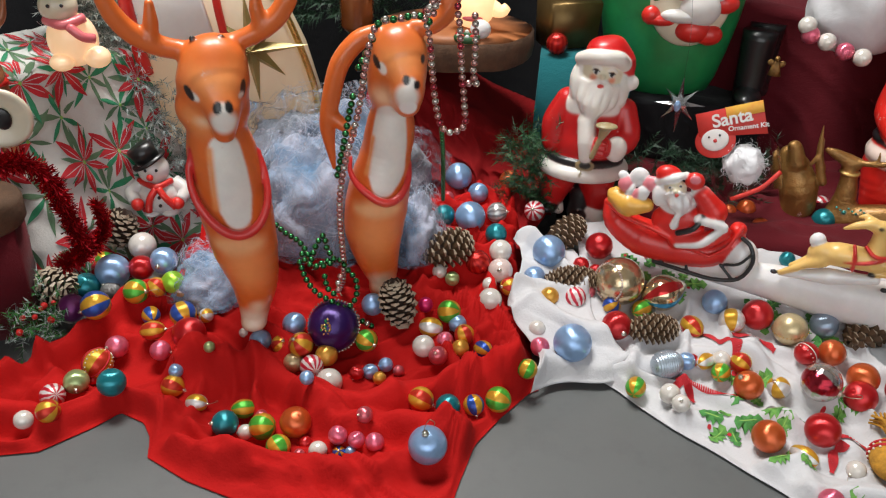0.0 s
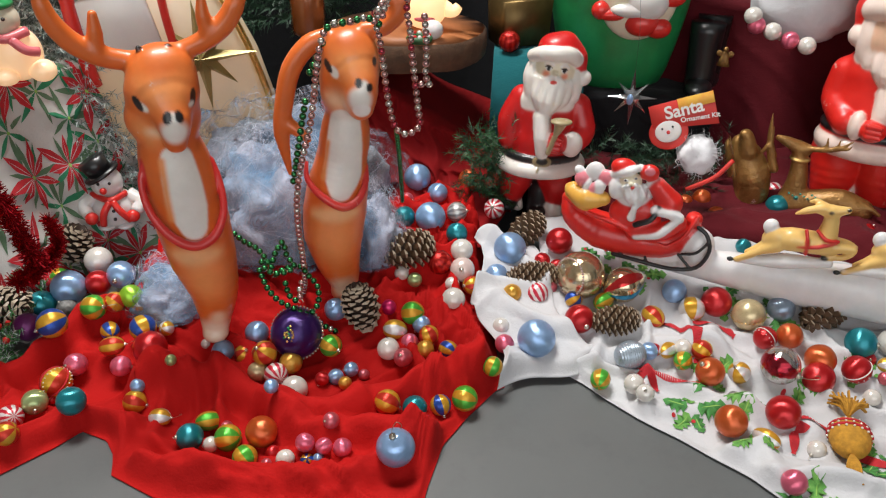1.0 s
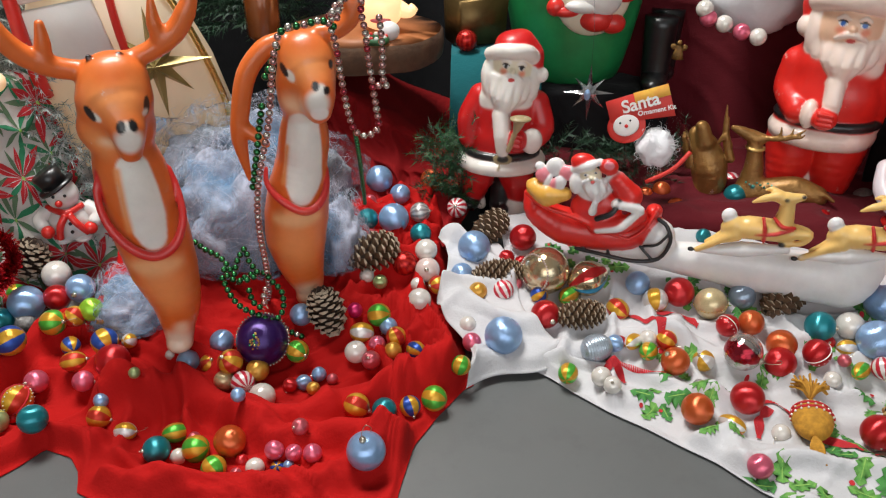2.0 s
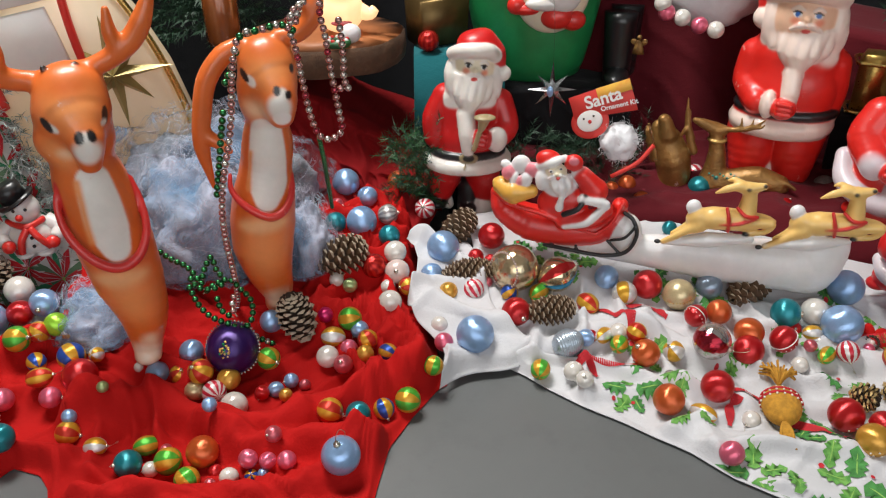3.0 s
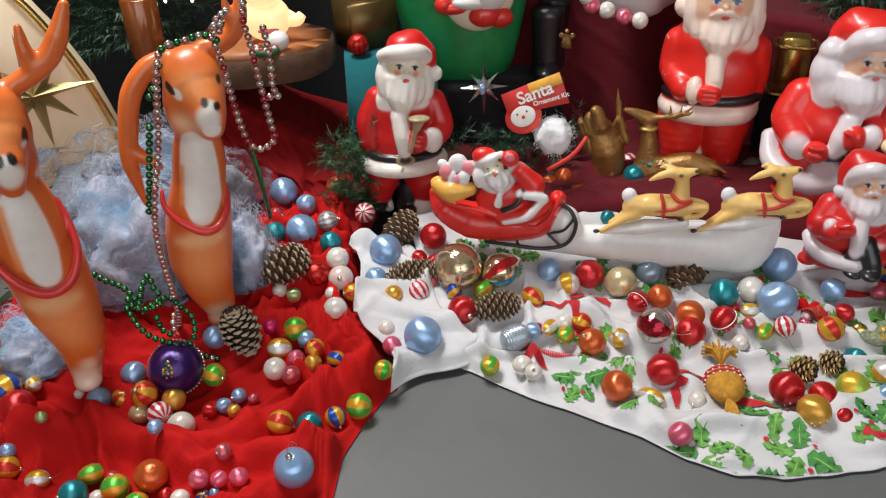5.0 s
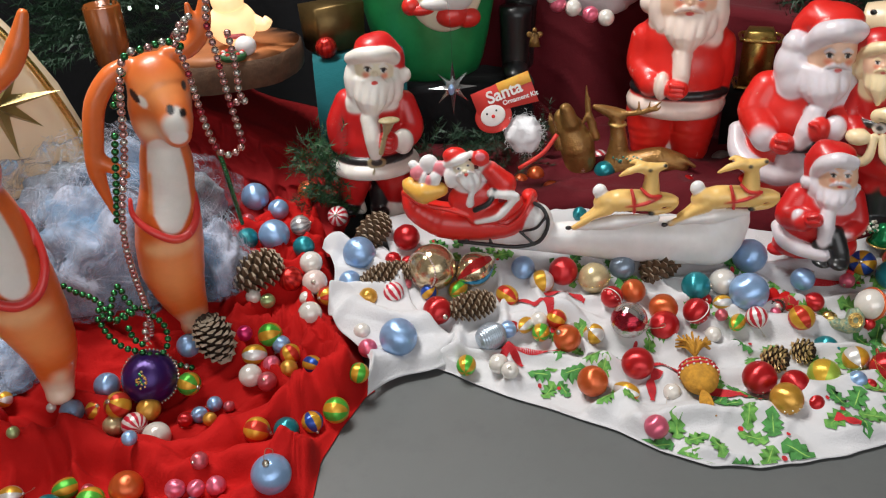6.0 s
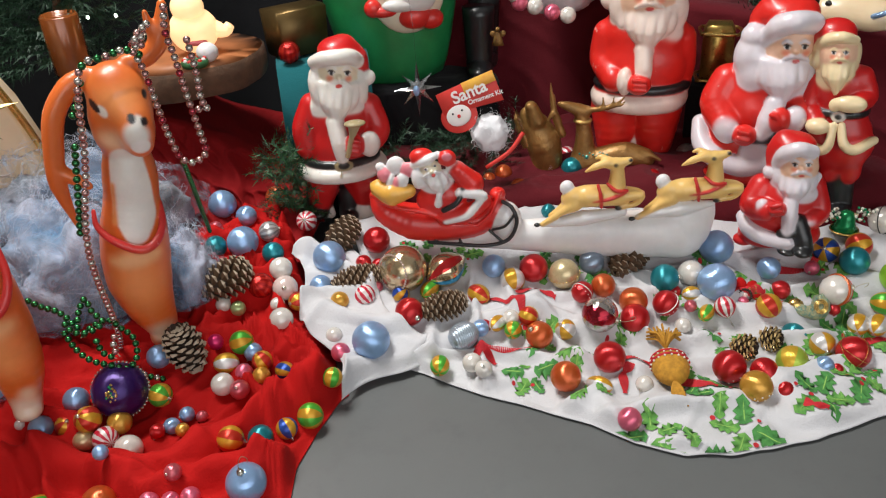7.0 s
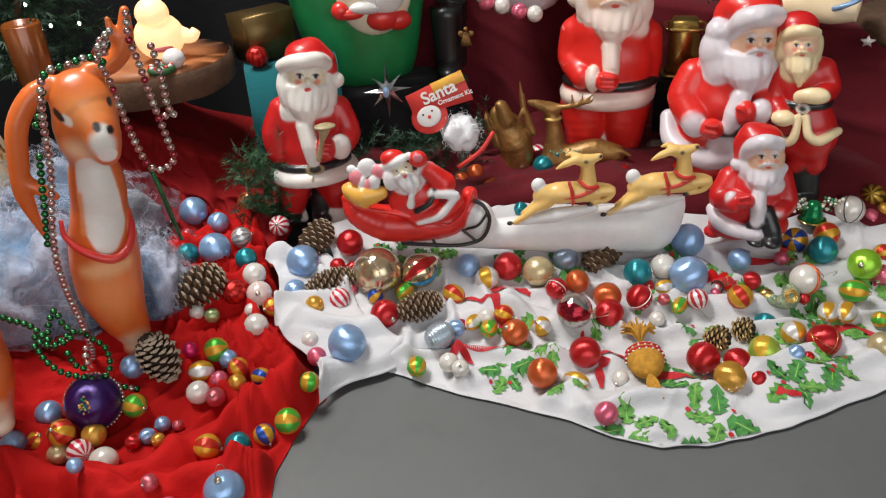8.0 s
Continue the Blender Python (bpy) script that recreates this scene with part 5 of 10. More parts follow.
slim_figure.ball((-0.0755, -0.0118, 0.2840), (0.0100, 0.0165, 0.0200), V_CREAM, 0.004)
slim_figure.ball((-0.0186, -0.0088, 0.2895), (0.0076, 0.0153, 0.0235), V_CREAM, 0.004)
slim_figure.tube([(-0.0575, -0.0377, 0.3047), (-0.0531, -0.0384, 0.3075), (-0.0480, -0.0399, 0.3058)], (0.0011, 0.0019, 0.0011), V_CREAM, 0.002)
slim_figure.tube([(-0.0393, -0.0393, 0.3062), (-0.0350, -0.0371, 0.3082), (-0.0300, -0.0356, 0.3057)], (0.0011, 0.0019, 0.0011), V_CREAM, 0.002)
slim_figure.ball((-0.0422, -0.0421, 0.2972), (0.0034, 0.0038, 0.0034), V_SKIN, 0.003)
slim_figure.tube([(-0.0425, -0.0428, 0.2922), (-0.0478, -0.0424, 0.2909), (-0.0539, -0.0410, 0.2861)], (0.0025, 0.0032, 0.0013), V_CREAM, 0.002)
slim_figure.tube([(-0.0402, -0.0444, 0.2928), (-0.0348, -0.0408, 0.2913), (-0.0277, -0.0372, 0.2867)], (0.0025, 0.0032, 0.0013), V_CREAM, 0.002)
slim_figure.coat((-0.0525, -0.0417, 0.2948), (0.0042, 0.0053, 0.0034), V_CHEEK, 0.0030)
slim_figure.coat((-0.0520, -0.0409, 0.3015), (0.0040, 0.0053, 0.0028), V_SNOW, 0.0007)
slim_figure.coat((-0.0520, -0.0409, 0.3015), (0.0023, 0.0053, 0.0025), V_BLACK, 0.0006)
slim_figure.stripe([(-0.0560, -0.0393, 0.3024), (-0.0525, -0.0399, 0.3042), (-0.0486, -0.0409, 0.3029)], (0.0007, 0.0010, 0.0006), (.05, .03, .025), 0.0005)
slim_figure.coat((-0.0315, -0.0392, 0.2954), (0.0042, 0.0053, 0.0034), V_CHEEK, 0.0030)
slim_figure.coat((-0.0340, -0.0390, 0.3020), (0.0040, 0.0053, 0.0028), V_SNOW, 0.0007)
slim_figure.coat((-0.0340, -0.0390, 0.3020), (0.0023, 0.0053, 0.0025), V_BLACK, 0.0006)
slim_figure.stripe([(-0.0378, -0.0399, 0.3036), (-0.0344, -0.0384, 0.3048), (-0.0306, -0.0372, 0.3029)], (0.0007, 0.0010, 0.0006), (.05, .03, .025), 0.0005)
slim_figure.coat((-0.0405, -0.0424, 0.2861), (0.0042, 0.0064, 0.0021), V_LIPS, 0.0008)
slim_figure.tube([(-0.0778, -0.0118, 0.3010), (-0.0631, -0.0306, 0.3191), (-0.0433, -0.0365, 0.3261), (-0.0245, -0.0200, 0.3184)], (0.0076, 0.0094, 0.0094, 0.0076), V_CREAM, 0.003)
slim_figure.ball((-0.0526, -0.0029, 0.3141), (0.0306, 0.0282, 0.0141), V_CREAM, 0.004)
slim_figure.ball((-0.0554, -0.0000, 0.3244), (0.0318, 0.0282, 0.0235), V_RED, 0.006)
slim_figure.tube([(-0.0711, -0.0000, 0.3208), (-0.0827, -0.0029, 0.3040), (-0.0859, -0.0059, 0.2903)], (0.0177, 0.0118, 0.0071), V_RED, 0.006)
slim_figure.ball((-0.0874, -0.0082, 0.2788), (0.0124, 0.0124, 0.0124), V_CREAM, 0.003)
moulded_figure("slim_figurine", slim_figure, pose(1.183, 1.090, 0.086, 0, 0, -45.6), "slim plastic bearded figure with cream trim and black boots", "figurine", SPRAYED, 0.0019)

kneeling_figure = Sculpt()
kneeling_figure.ball((-0.0099, -0.0000, 0.0740), (0.0588, 0.0477, 0.0510), V_RED, 0.01)
kneeling_figure.ball((-0.0018, -0.0000, 0.1033), (0.0477, 0.0377, 0.0388), V_RED, 0.01)
kneeling_figure.ball((-0.0302, -0.0111, 0.0301), (0.0422, 0.0366, 0.0222), V_RED, 0.008)
kneeling_figure.ball((0.0173, -0.0055, 0.0385), (0.0399, 0.0366, 0.0266), V_RED, 0.008)
kneeling_figure.tube([(-0.0672, -0.0111, 0.0559), (-0.0546, -0.0333, 0.0460), (-0.0256, -0.0499, 0.0407), (0.0092, -0.0555, 0.0410)], (0.0111, 0.0128, 0.0128, 0.0111), V_LILAC, 0.004)
kneeling_figure.ball((-0.0615, -0.0166, 0.0153), (0.0166, 0.0166, 0.0100), V_RED, 0.004)
kneeling_figure.tube([(0.0189, -0.0433, 0.0738), (0.0314, -0.0527, 0.0491), (0.0362, -0.0544, 0.0329)], (0.0144, 0.0144, 0.0133), V_BLACK, 0.003)
kneeling_figure.ball((0.0338, -0.0610, 0.0336), (0.0155, 0.0211, 0.0094), V_BLACK, 0.004)
kneeling_figure.ball((0.0108, -0.0499, 0.0254), (0.0166, 0.0200, 0.0078), V_BLACK, 0.004)
kneeling_figure.tube([(-0.0442, -0.0055, 0.1135), (-0.0542, -0.0250, 0.0868), (-0.0313, -0.0471, 0.0903)], (0.0222, 0.0211, 0.0177), V_RED, 0.005)
kneeling_figure.ball((-0.0386, -0.0488, 0.0952), (0.0100, 0.0111, 0.0155), V_LILAC, 0.003)
kneeling_figure.ball((-0.0155, -0.0577, 0.0999), (0.0144, 0.0122, 0.0133), V_RED, 0.003)
kneeling_figure.tube([(-0.0229, -0.0677, 0.1081), (-0.0101, -0.0688, 0.1132)], (0.0039, 0.0033), V_RED, 0.002)
kneeling_figure.tube([(-0.0219, -0.0677, 0.0991), (-0.0078, -0.0688, 0.1026)], (0.0039, 0.0033), V_RED, 0.002)
kneeling_figure.tube([(0.0334, -0.0000, 0.1228), (0.0471, -0.0083, 0.0852), (0.0389, -0.0305, 0.0751)], (0.0189, 0.0183, 0.0155), V_RED, 0.005)
kneeling_figure.ball((0.0379, -0.0344, 0.0757), (0.0111, 0.0122, 0.0089), V_LILAC, 0.003)
kneeling_figure.tube([(-0.0032, -0.0555, 0.0570), (0.0121, -0.0566, 0.0597), (0.0266, -0.0510, 0.0651)], (0.0072, 0.0078, 0.0072), V_BLACK, 0.002)
kneeling_figure.tube([(0.0042, -0.0455, 0.1100), (0.0056, -0.0510, 0.0883), (0.0065, -0.0544, 0.0622)], (0.0111, 0.0122, 0.0111), V_LILAC, 0.003)
kneeling_figure.ball((0.0065, -0.0200, 0.1617), (0.0288, 0.0266, 0.0311), V_SKIN, 0.004)
kneeling_figure.tube([(-0.0231, -0.0185, 0.1421), (-0.0226, -0.0185, 0.1257), (-0.0034, -0.0235, 0.1136)], (0.0067, 0.0070, 0.0023), V_LILAC, 0.003)
kneeling_figure.tube([(-0.0168, -0.0266, 0.1446), (-0.0125, -0.0296, 0.1282), (-0.0030, -0.0316, 0.1118)], (0.0067, 0.0070, 0.0023), V_LILAC, 0.003)
kneeling_figure.tube([(-0.0107, -0.0329, 0.1463), (-0.0112, -0.0382, 0.1289), (0.0015, -0.0379, 0.1103)], (0.0067, 0.0070, 0.0023), V_LILAC, 0.003)
kneeling_figure.tube([(-0.0046, -0.0374, 0.1472), (-0.0014, -0.0444, 0.1299), (0.0016, -0.0424, 0.1083)], (0.0067, 0.0070, 0.0023), V_LILAC, 0.003)
kneeling_figure.tube([(0.0015, -0.0401, 0.1473), (-0.0003, -0.0481, 0.1293), (0.0059, -0.0451, 0.1069)], (0.0067, 0.0070, 0.0023), V_LILAC, 0.003)
kneeling_figure.tube([(0.0075, -0.0410, 0.1467), (0.0092, -0.0494, 0.1292), (0.0057, -0.0460, 0.1055)], (0.0067, 0.0070, 0.0023), V_LILAC, 0.003)
kneeling_figure.tube([(0.0130, -0.0401, 0.1486), (0.0098, -0.0481, 0.1305), (0.0094, -0.0451, 0.1073)], (0.0067, 0.0070, 0.0023), V_LILAC, 0.003)
kneeling_figure.tube([(0.0186, -0.0374, 0.1497), (0.0188, -0.0444, 0.1323), (0.0087, -0.0424, 0.1092)], (0.0067, 0.0070, 0.0023), V_LILAC, 0.003)
kneeling_figure.tube([(0.0242, -0.0329, 0.1501), (0.0193, -0.0382, 0.1324), (0.0121, -0.0379, 0.1116)], (0.0067, 0.0070, 0.0023), V_LILAC, 0.003)
kneeling_figure.tube([(0.0298, -0.0266, 0.1496), (0.0283, -0.0296, 0.1328), (0.0111, -0.0316, 0.1135)], (0.0067, 0.0070, 0.0023), V_LILAC, 0.003)
kneeling_figure.tube([(0.0356, -0.0185, 0.1484), (0.0289, -0.0185, 0.1315), (0.0144, -0.0235, 0.1157)], (0.0067, 0.0070, 0.0023), V_LILAC, 0.003)
kneeling_figure.ball((0.0070, -0.0185, 0.1170), (0.0328, 0.0205, 0.0208), V_LILAC, 0.006)
kneeling_figure.ball((-0.0186, -0.0166, 0.1427), (0.0133, 0.0177, 0.0244), V_LILAC, 0.005)
kneeling_figure.tube([(-0.0062, -0.0402, 0.1768), (-0.0014, -0.0404, 0.1801), (0.0041, -0.0423, 0.1787)], (0.0011, 0.0020, 0.0011), V_LILAC, 0.002)
kneeling_figure.tube([(0.0135, -0.0411, 0.1795), (0.0183, -0.0377, 0.1813), (0.0238, -0.0359, 0.1784)], (0.0011, 0.0020, 0.0011), V_LILAC, 0.002)
kneeling_figure.ball((0.0105, -0.0456, 0.1698), (0.0035, 0.0040, 0.0035), V_SKIN, 0.003)
kneeling_figure.tube([(0.0098, -0.0467, 0.1642), (0.0040, -0.0467, 0.1626), (-0.0026, -0.0449, 0.1565)], (0.0027, 0.0033, 0.0013), V_LILAC, 0.002)
kneeling_figure.tube([(0.0122, -0.0484, 0.1652), (0.0182, -0.0444, 0.1632), (0.0260, -0.0395, 0.1572)], (0.0027, 0.0033, 0.0013), V_LILAC, 0.002)
kneeling_figure.coat((-0.0010, -0.0455, 0.1667), (0.0044, 0.0055, 0.0035), V_CHEEK, 0.0031)
kneeling_figure.coat((-0.0004, -0.0439, 0.1738), (0.0042, 0.0055, 0.0029), V_SNOW, 0.0007)
kneeling_figure.coat((-0.0004, -0.0439, 0.1738), (0.0024, 0.0055, 0.0027), V_BLACK, 0.0006)
kneeling_figure.stripe([(-0.0046, -0.0421, 0.1745), (-0.0008, -0.0425, 0.1766), (0.0034, -0.0437, 0.1755)], (0.0008, 0.0010, 0.0007), (.05, .03, .025), 0.0004)
kneeling_figure.coat((0.0219, -0.0421, 0.1677), (0.0044, 0.0055, 0.0035), V_CHEEK, 0.0031)
kneeling_figure.coat((0.0193, -0.0411, 0.1750), (0.0042, 0.0055, 0.0029), V_SNOW, 0.0007)
kneeling_figure.coat((0.0193, -0.0411, 0.1750), (0.0024, 0.0055, 0.0027), V_BLACK, 0.0006)
kneeling_figure.stripe([(0.0151, -0.0421, 0.1769), (0.0188, -0.0397, 0.1779), (0.0231, -0.0383, 0.1756)], (0.0008, 0.0010, 0.0007), (.05, .03, .025), 0.0004)
kneeling_figure.coat((0.0120, -0.0460, 0.1571), (0.0044, 0.0067, 0.0022), V_LIPS, 0.0008)
kneeling_figure.tube([(-0.0237, -0.0166, 0.1631), (-0.0176, -0.0344, 0.1869), (0.0012, -0.0422, 0.1998), (0.0214, -0.0277, 0.1925)], (0.0111, 0.0122, 0.0122, 0.0111), V_LILAC, 0.004)
kneeling_figure.ball((-0.0004, -0.0044, 0.1775), (0.0333, 0.0288, 0.0155), V_LILAC, 0.004)
kneeling_figure.ball((-0.0065, -0.0000, 0.1916), (0.0333, 0.0300, 0.0200), V_RED, 0.006)
kneeling_figure.tube([(-0.0208, -0.0000, 0.1950), (-0.0340, -0.0055, 0.1783), (-0.0358, -0.0111, 0.1566)], (0.0189, 0.0133, 0.0078), V_RED, 0.006)
kneeling_figure.ball((-0.0360, -0.0133, 0.1454), (0.0116, 0.0116, 0.0116), V_LILAC, 0.003)
moulded_figure("kneeling_figurine", kneeling_figure, pose(1.025, 1.038, 0.075, 0, 0, -42.3), "small red plastic bearded figure kneeling beside the white sleigh base", "figurine", SPRAYED, 0.0019)

sleigh = Sculpt()
sleigh.tube([(-0.2241, -0.0000, 0.0401), (-0.1465, -0.0000, 0.0430), (-0.0755, -0.0000, 0.0473), (0.0202, -0.0000, 0.0432), (0.1188, -0.0000, 0.0417), (0.1791, -0.0000, 0.0432)], (0.0088, 0.0167, 0.0285, 0.0364, 0.0432, 0.0452), V_SNOW, 0.02, 0.75)
sleigh.tube([(0.1897, -0.0000, 0.0508), (0.2166, -0.0000, 0.0725), (0.2322, -0.0000, 0.0886)], (0.0418, 0.0246, 0.0088), V_SNOW, 0.03, 0.7)
sleigh.ball((-0.1085, -0.0074, 0.0803), (0.0255, 0.0236, 0.0354), V_SNOW, 0.01)
sleigh.tube([(-0.0494, -0.0221, 0.0774), (0.0169, -0.0255, 0.0899), (0.0825, -0.0255, 0.0981)], (0.0039, 0.0128, 0.0069), V_SNOW, 0.012)
sleigh.tube([(0.1077, -0.0246, 0.0879), (0.1709, -0.0255, 0.1005), (0.2307, -0.0147, 0.1020)], (0.0039, 0.0128, 0.0049), V_SNOW, 0.012)
sleigh.tube([(-0.3278, -0.0000, 0.1335), (-0.3109, -0.0000, 0.1058), (-0.2667, -0.0000, 0.0832), (-0.2098, -0.0000, 0.0782), (-0.1589, -0.0000, 0.0811), (-0.1325, -0.0000, 0.1038), (-0.1215, -0.0000, 0.1252)], (0.0098, 0.0226, 0.0305, 0.0285, 0.0236, 0.0187, 0.0108), V_BRIGHT, 0.012, 1.15)
sleigh.ball((-0.1229, -0.0049, 0.1309), (0.0128, 0.0167, 0.0098), V_BRIGHT, 0.006)
sleigh.tube([(-0.3301, -0.0221, 0.1456), (-0.2994, -0.0354, 0.1313), (-0.2490, -0.0403, 0.1208), (-0.1989, -0.0383, 0.1001), (-0.1588, -0.0344, 0.0879)], (0.0034, 0.0039, 0.0039, 0.0034, 0.0025), V_BRIGHT, 0.003)
sleigh.tube([(-0.1588, -0.0324, 0.0868), (-0.1353, -0.0295, 0.1075), (-0.1181, -0.0197, 0.1422)], (0.0029, 0.0034, 0.0039), V_BRIGHT, 0.003)
sleigh.tube([(-0.2410, -0.0255, 0.0551), (-0.1973, -0.0324, 0.0534), (-0.1467, -0.0364, 0.0506), (-0.1076, -0.0373, 0.0605), (-0.0927, -0.0344, 0.0917), (-0.1008, -0.0295, 0.1166), (-0.1150, -0.0246, 0.1255)], (0.0034, 0.0034), V_BLACK, 0.0015)
sleigh.tube([(-0.1325, -0.0324, 0.0781), (-0.1118, -0.0354, 0.0855), (-0.0962, -0.0334, 0.1061)], (0.0025, 0.0025), V_BLACK, 0.0015)
sleigh.tube([(-0.1383, -0.0324, 0.0766), (-0.1172, -0.0364, 0.0570)], (0.0025, 0.0025), V_BLACK, 0.0015)
sleigh.tube([(-0.1886, -0.0295, 0.0604), (-0.1845, -0.0344, 0.0506)], (0.0025, 0.0025), V_BLACK, 0.0015)
sleigh.tube([(-0.2294, -0.0255, 0.0599), (-0.2260, -0.0275, 0.0536)], (0.0025, 0.0025), V_BLACK, 0.0015)
sleigh.tube([(-0.3187, -0.0197, 0.1571), (-0.2950, -0.0305, 0.1512), (-0.2679, -0.0285, 0.1538)], (0.0128, 0.0187, 0.0118), V_YELLOW, 0.004)
sleigh.tube([(-0.3258, -0.0147, 0.1600), (-0.3187, -0.0197, 0.1681)], (0.0069, 0.0049), V_YELLOW, 0.003)
sleigh.ball((-0.3046, -0.0246, 0.1828), (0.0128, 0.0098, 0.0133), V_PINK, 0.002, 20)
sleigh.ball((-0.2861, -0.0226, 0.1966), (0.0157, 0.0088, 0.0167), V_SNOW, 0.002, 20)
sleigh.ball((-0.2772, -0.0314, 0.1742), (0.0108, 0.0069, 0.0138), V_SNOW, 0.002, 20)
sleigh.ball((-0.2860, -0.0324, 0.1711), (0.0069, 0.0059, 0.0118), V_PINK, 0.002, 20)
sleigh.ball((-0.2671, -0.0265, 0.1907), (0.0128, 0.0088, 0.0133), V_PINK, 0.002, 20)
sleigh.ball((-0.3109, -0.0216, 0.1952), (0.0088, 0.0069, 0.0079), V_SNOW, 0.002, 20)
sleigh.ball((-0.2962, -0.0295, 0.1736), (0.0059, 0.0069, 0.0138), V_SNOW, 0.002, 20)
sleigh.ball((-0.2155, -0.0270, 0.1354), (0.0413, 0.0177, 0.0295), V_BRIGHT, 0.006)
sleigh.tube([(-0.2095, -0.0305, 0.1079), (-0.1701, -0.0364, 0.1164), (-0.1457, -0.0324, 0.1323)], (0.0167, 0.0147, 0.0118), V_BRIGHT, 0.006)
sleigh.tube([(-0.2087, -0.0432, 0.1033), (-0.1747, -0.0482, 0.1145), (-0.1510, -0.0432, 0.1406)], (0.0054, 0.0059, 0.0059), V_SNOW, 0.003)
sleigh.tube([(-0.1839, -0.0393, 0.1511), (-0.1621, -0.0413, 0.1505), (-0.1474, -0.0393, 0.1448)], (0.0079, 0.0088, 0.0079), V_SNOW, 0.003)
sleigh.tube([(-0.2118, -0.0462, 0.1247), (-0.1903, -0.0482, 0.1378), (-0.1789, -0.0403, 0.1572)], (0.0044, 0.0044, 0.0044), V_BLACK, 0.0015)
sleigh.tube([(-0.1729, -0.0216, 0.1649), (-0.1653, -0.0246, 0.1612), (-0.1874, -0.0295, 0.1891)], (0.0187, 0.0206, 0.0138), V_BRIGHT, 0.005)
sleigh.ball((-0.1894, -0.0295, 0.1912), (0.0167, 0.0098, 0.0118), V_SNOW, 0.003, 20)
sleigh.ball((-0.2026, -0.0324, 0.2107), (0.0147, 0.0098, 0.0138), V_BRIGHT, 0.003)
sleigh.ball((-0.2024, -0.0413, 0.2166), (0.0079, 0.0029, 0.0069), V_PINK, 0.002)
sleigh.ball((-0.2287, -0.0344, 0.1937), (0.0167, 0.0138, 0.0147), V_PALE, 0.003)
sleigh.tube([(-0.2536, -0.0203, 0.1794), (-0.2421, -0.0203, 0.1678), (-0.2242, -0.0227, 0.1576)], (0.0059, 0.0062, 0.0021), V_SNOW, 0.003)
sleigh.tube([(-0.2466, -0.0312, 0.1829), (-0.2399, -0.0329, 0.1704), (-0.2197, -0.0336, 0.1580)], (0.0059, 0.0062, 0.0021), V_SNOW, 0.003)
sleigh.tube([(-0.2398, -0.0390, 0.1850), (-0.2298, -0.0419, 0.1721), (-0.2194, -0.0413, 0.1575)], (0.0059, 0.0062, 0.0021), V_SNOW, 0.003)
sleigh.tube([(-0.2332, -0.0436, 0.1857), (-0.2281, -0.0473, 0.1722), (-0.2152, -0.0460, 0.1567)], (0.0059, 0.0062, 0.0021), V_SNOW, 0.003)
sleigh.tube([(-0.2269, -0.0452, 0.1850), (-0.2185, -0.0491, 0.1718), (-0.2153, -0.0476, 0.1557)], (0.0059, 0.0062, 0.0021), V_SNOW, 0.003)
sleigh.tube([(-0.2208, -0.0436, 0.1862), (-0.2172, -0.0473, 0.1728), (-0.2115, -0.0460, 0.1569)], (0.0059, 0.0062, 0.0021), V_SNOW, 0.003)
sleigh.tube([(-0.2148, -0.0390, 0.1861), (-0.2080, -0.0419, 0.1731), (-0.2119, -0.0413, 0.1579)], (0.0059, 0.0062, 0.0021), V_SNOW, 0.003)
sleigh.tube([(-0.2088, -0.0312, 0.1846), (-0.2069, -0.0329, 0.1719), (-0.2083, -0.0336, 0.1585)], (0.0059, 0.0062, 0.0021), V_SNOW, 0.003)
sleigh.tube([(-0.2028, -0.0203, 0.1817), (-0.1978, -0.0203, 0.1699), (-0.2089, -0.0227, 0.1583)], (0.0059, 0.0062, 0.0021), V_SNOW, 0.003)
sleigh.ball((-0.2216, -0.0203, 0.1598), (0.0261, 0.0226, 0.0148), V_SNOW, 0.006)
sleigh.ball((-0.2497, -0.0334, 0.1775), (0.0118, 0.0098, 0.0187), V_SNOW, 0.005)
sleigh.tube([(-0.2578, -0.0285, 0.1988), (-0.2422, -0.0393, 0.2078), (-0.2271, -0.0393, 0.2147), (-0.2172, -0.0295, 0.2171)], (0.0054, 0.0064, 0.0064, 0.0049), V_SNOW, 0.004)
sleigh.ball((-0.2432, -0.0275, 0.2132), (0.0197, 0.0138, 0.0138), V_BRIGHT, 0.005)
sleigh.ball((-0.2367, -0.0482, 0.1995), (0.0034, 0.0020, 0.0025), V_SNOW, 0.001)
sleigh.ball((-0.2366, -0.0501, 0.2003), (0.0020, 0.0015, 0.0020), V_BLACK, 0.0008)
sleigh.ball((-0.2216, -0.0482, 0.2048), (0.0034, 0.0020, 0.0025), V_SNOW, 0.001)
sleigh.ball((-0.2215, -0.0501, 0.2057), (0.0020, 0.0015, 0.0020), V_BLACK, 0.0008)
sleigh.ball((-0.2269, -0.0501, 0.1956), (0.0034, 0.0029, 0.0029), V_PALE, 0.002)
sleigh.ball((-0.2247, -0.0521, 0.1903), (0.0034, 0.0025, 0.0029), V_LIPS, 0.001)
sleigh.tube([(-0.2331, -0.0491, 0.1917), (-0.2402, -0.0482, 0.1867)], (0.0029, 0.0020), V_SNOW, 0.002)
sleigh.tube([(-0.2203, -0.0491, 0.1944), (-0.2136, -0.0472, 0.1917)], (0.0029, 0.0020), V_SNOW, 0.002)
sleigh.tube([(-0.2175, -0.0491, 0.1542), (-0.2204, -0.0472, 0.1357)], (0.0049, 0.0059), V_SNOW, 0.003)
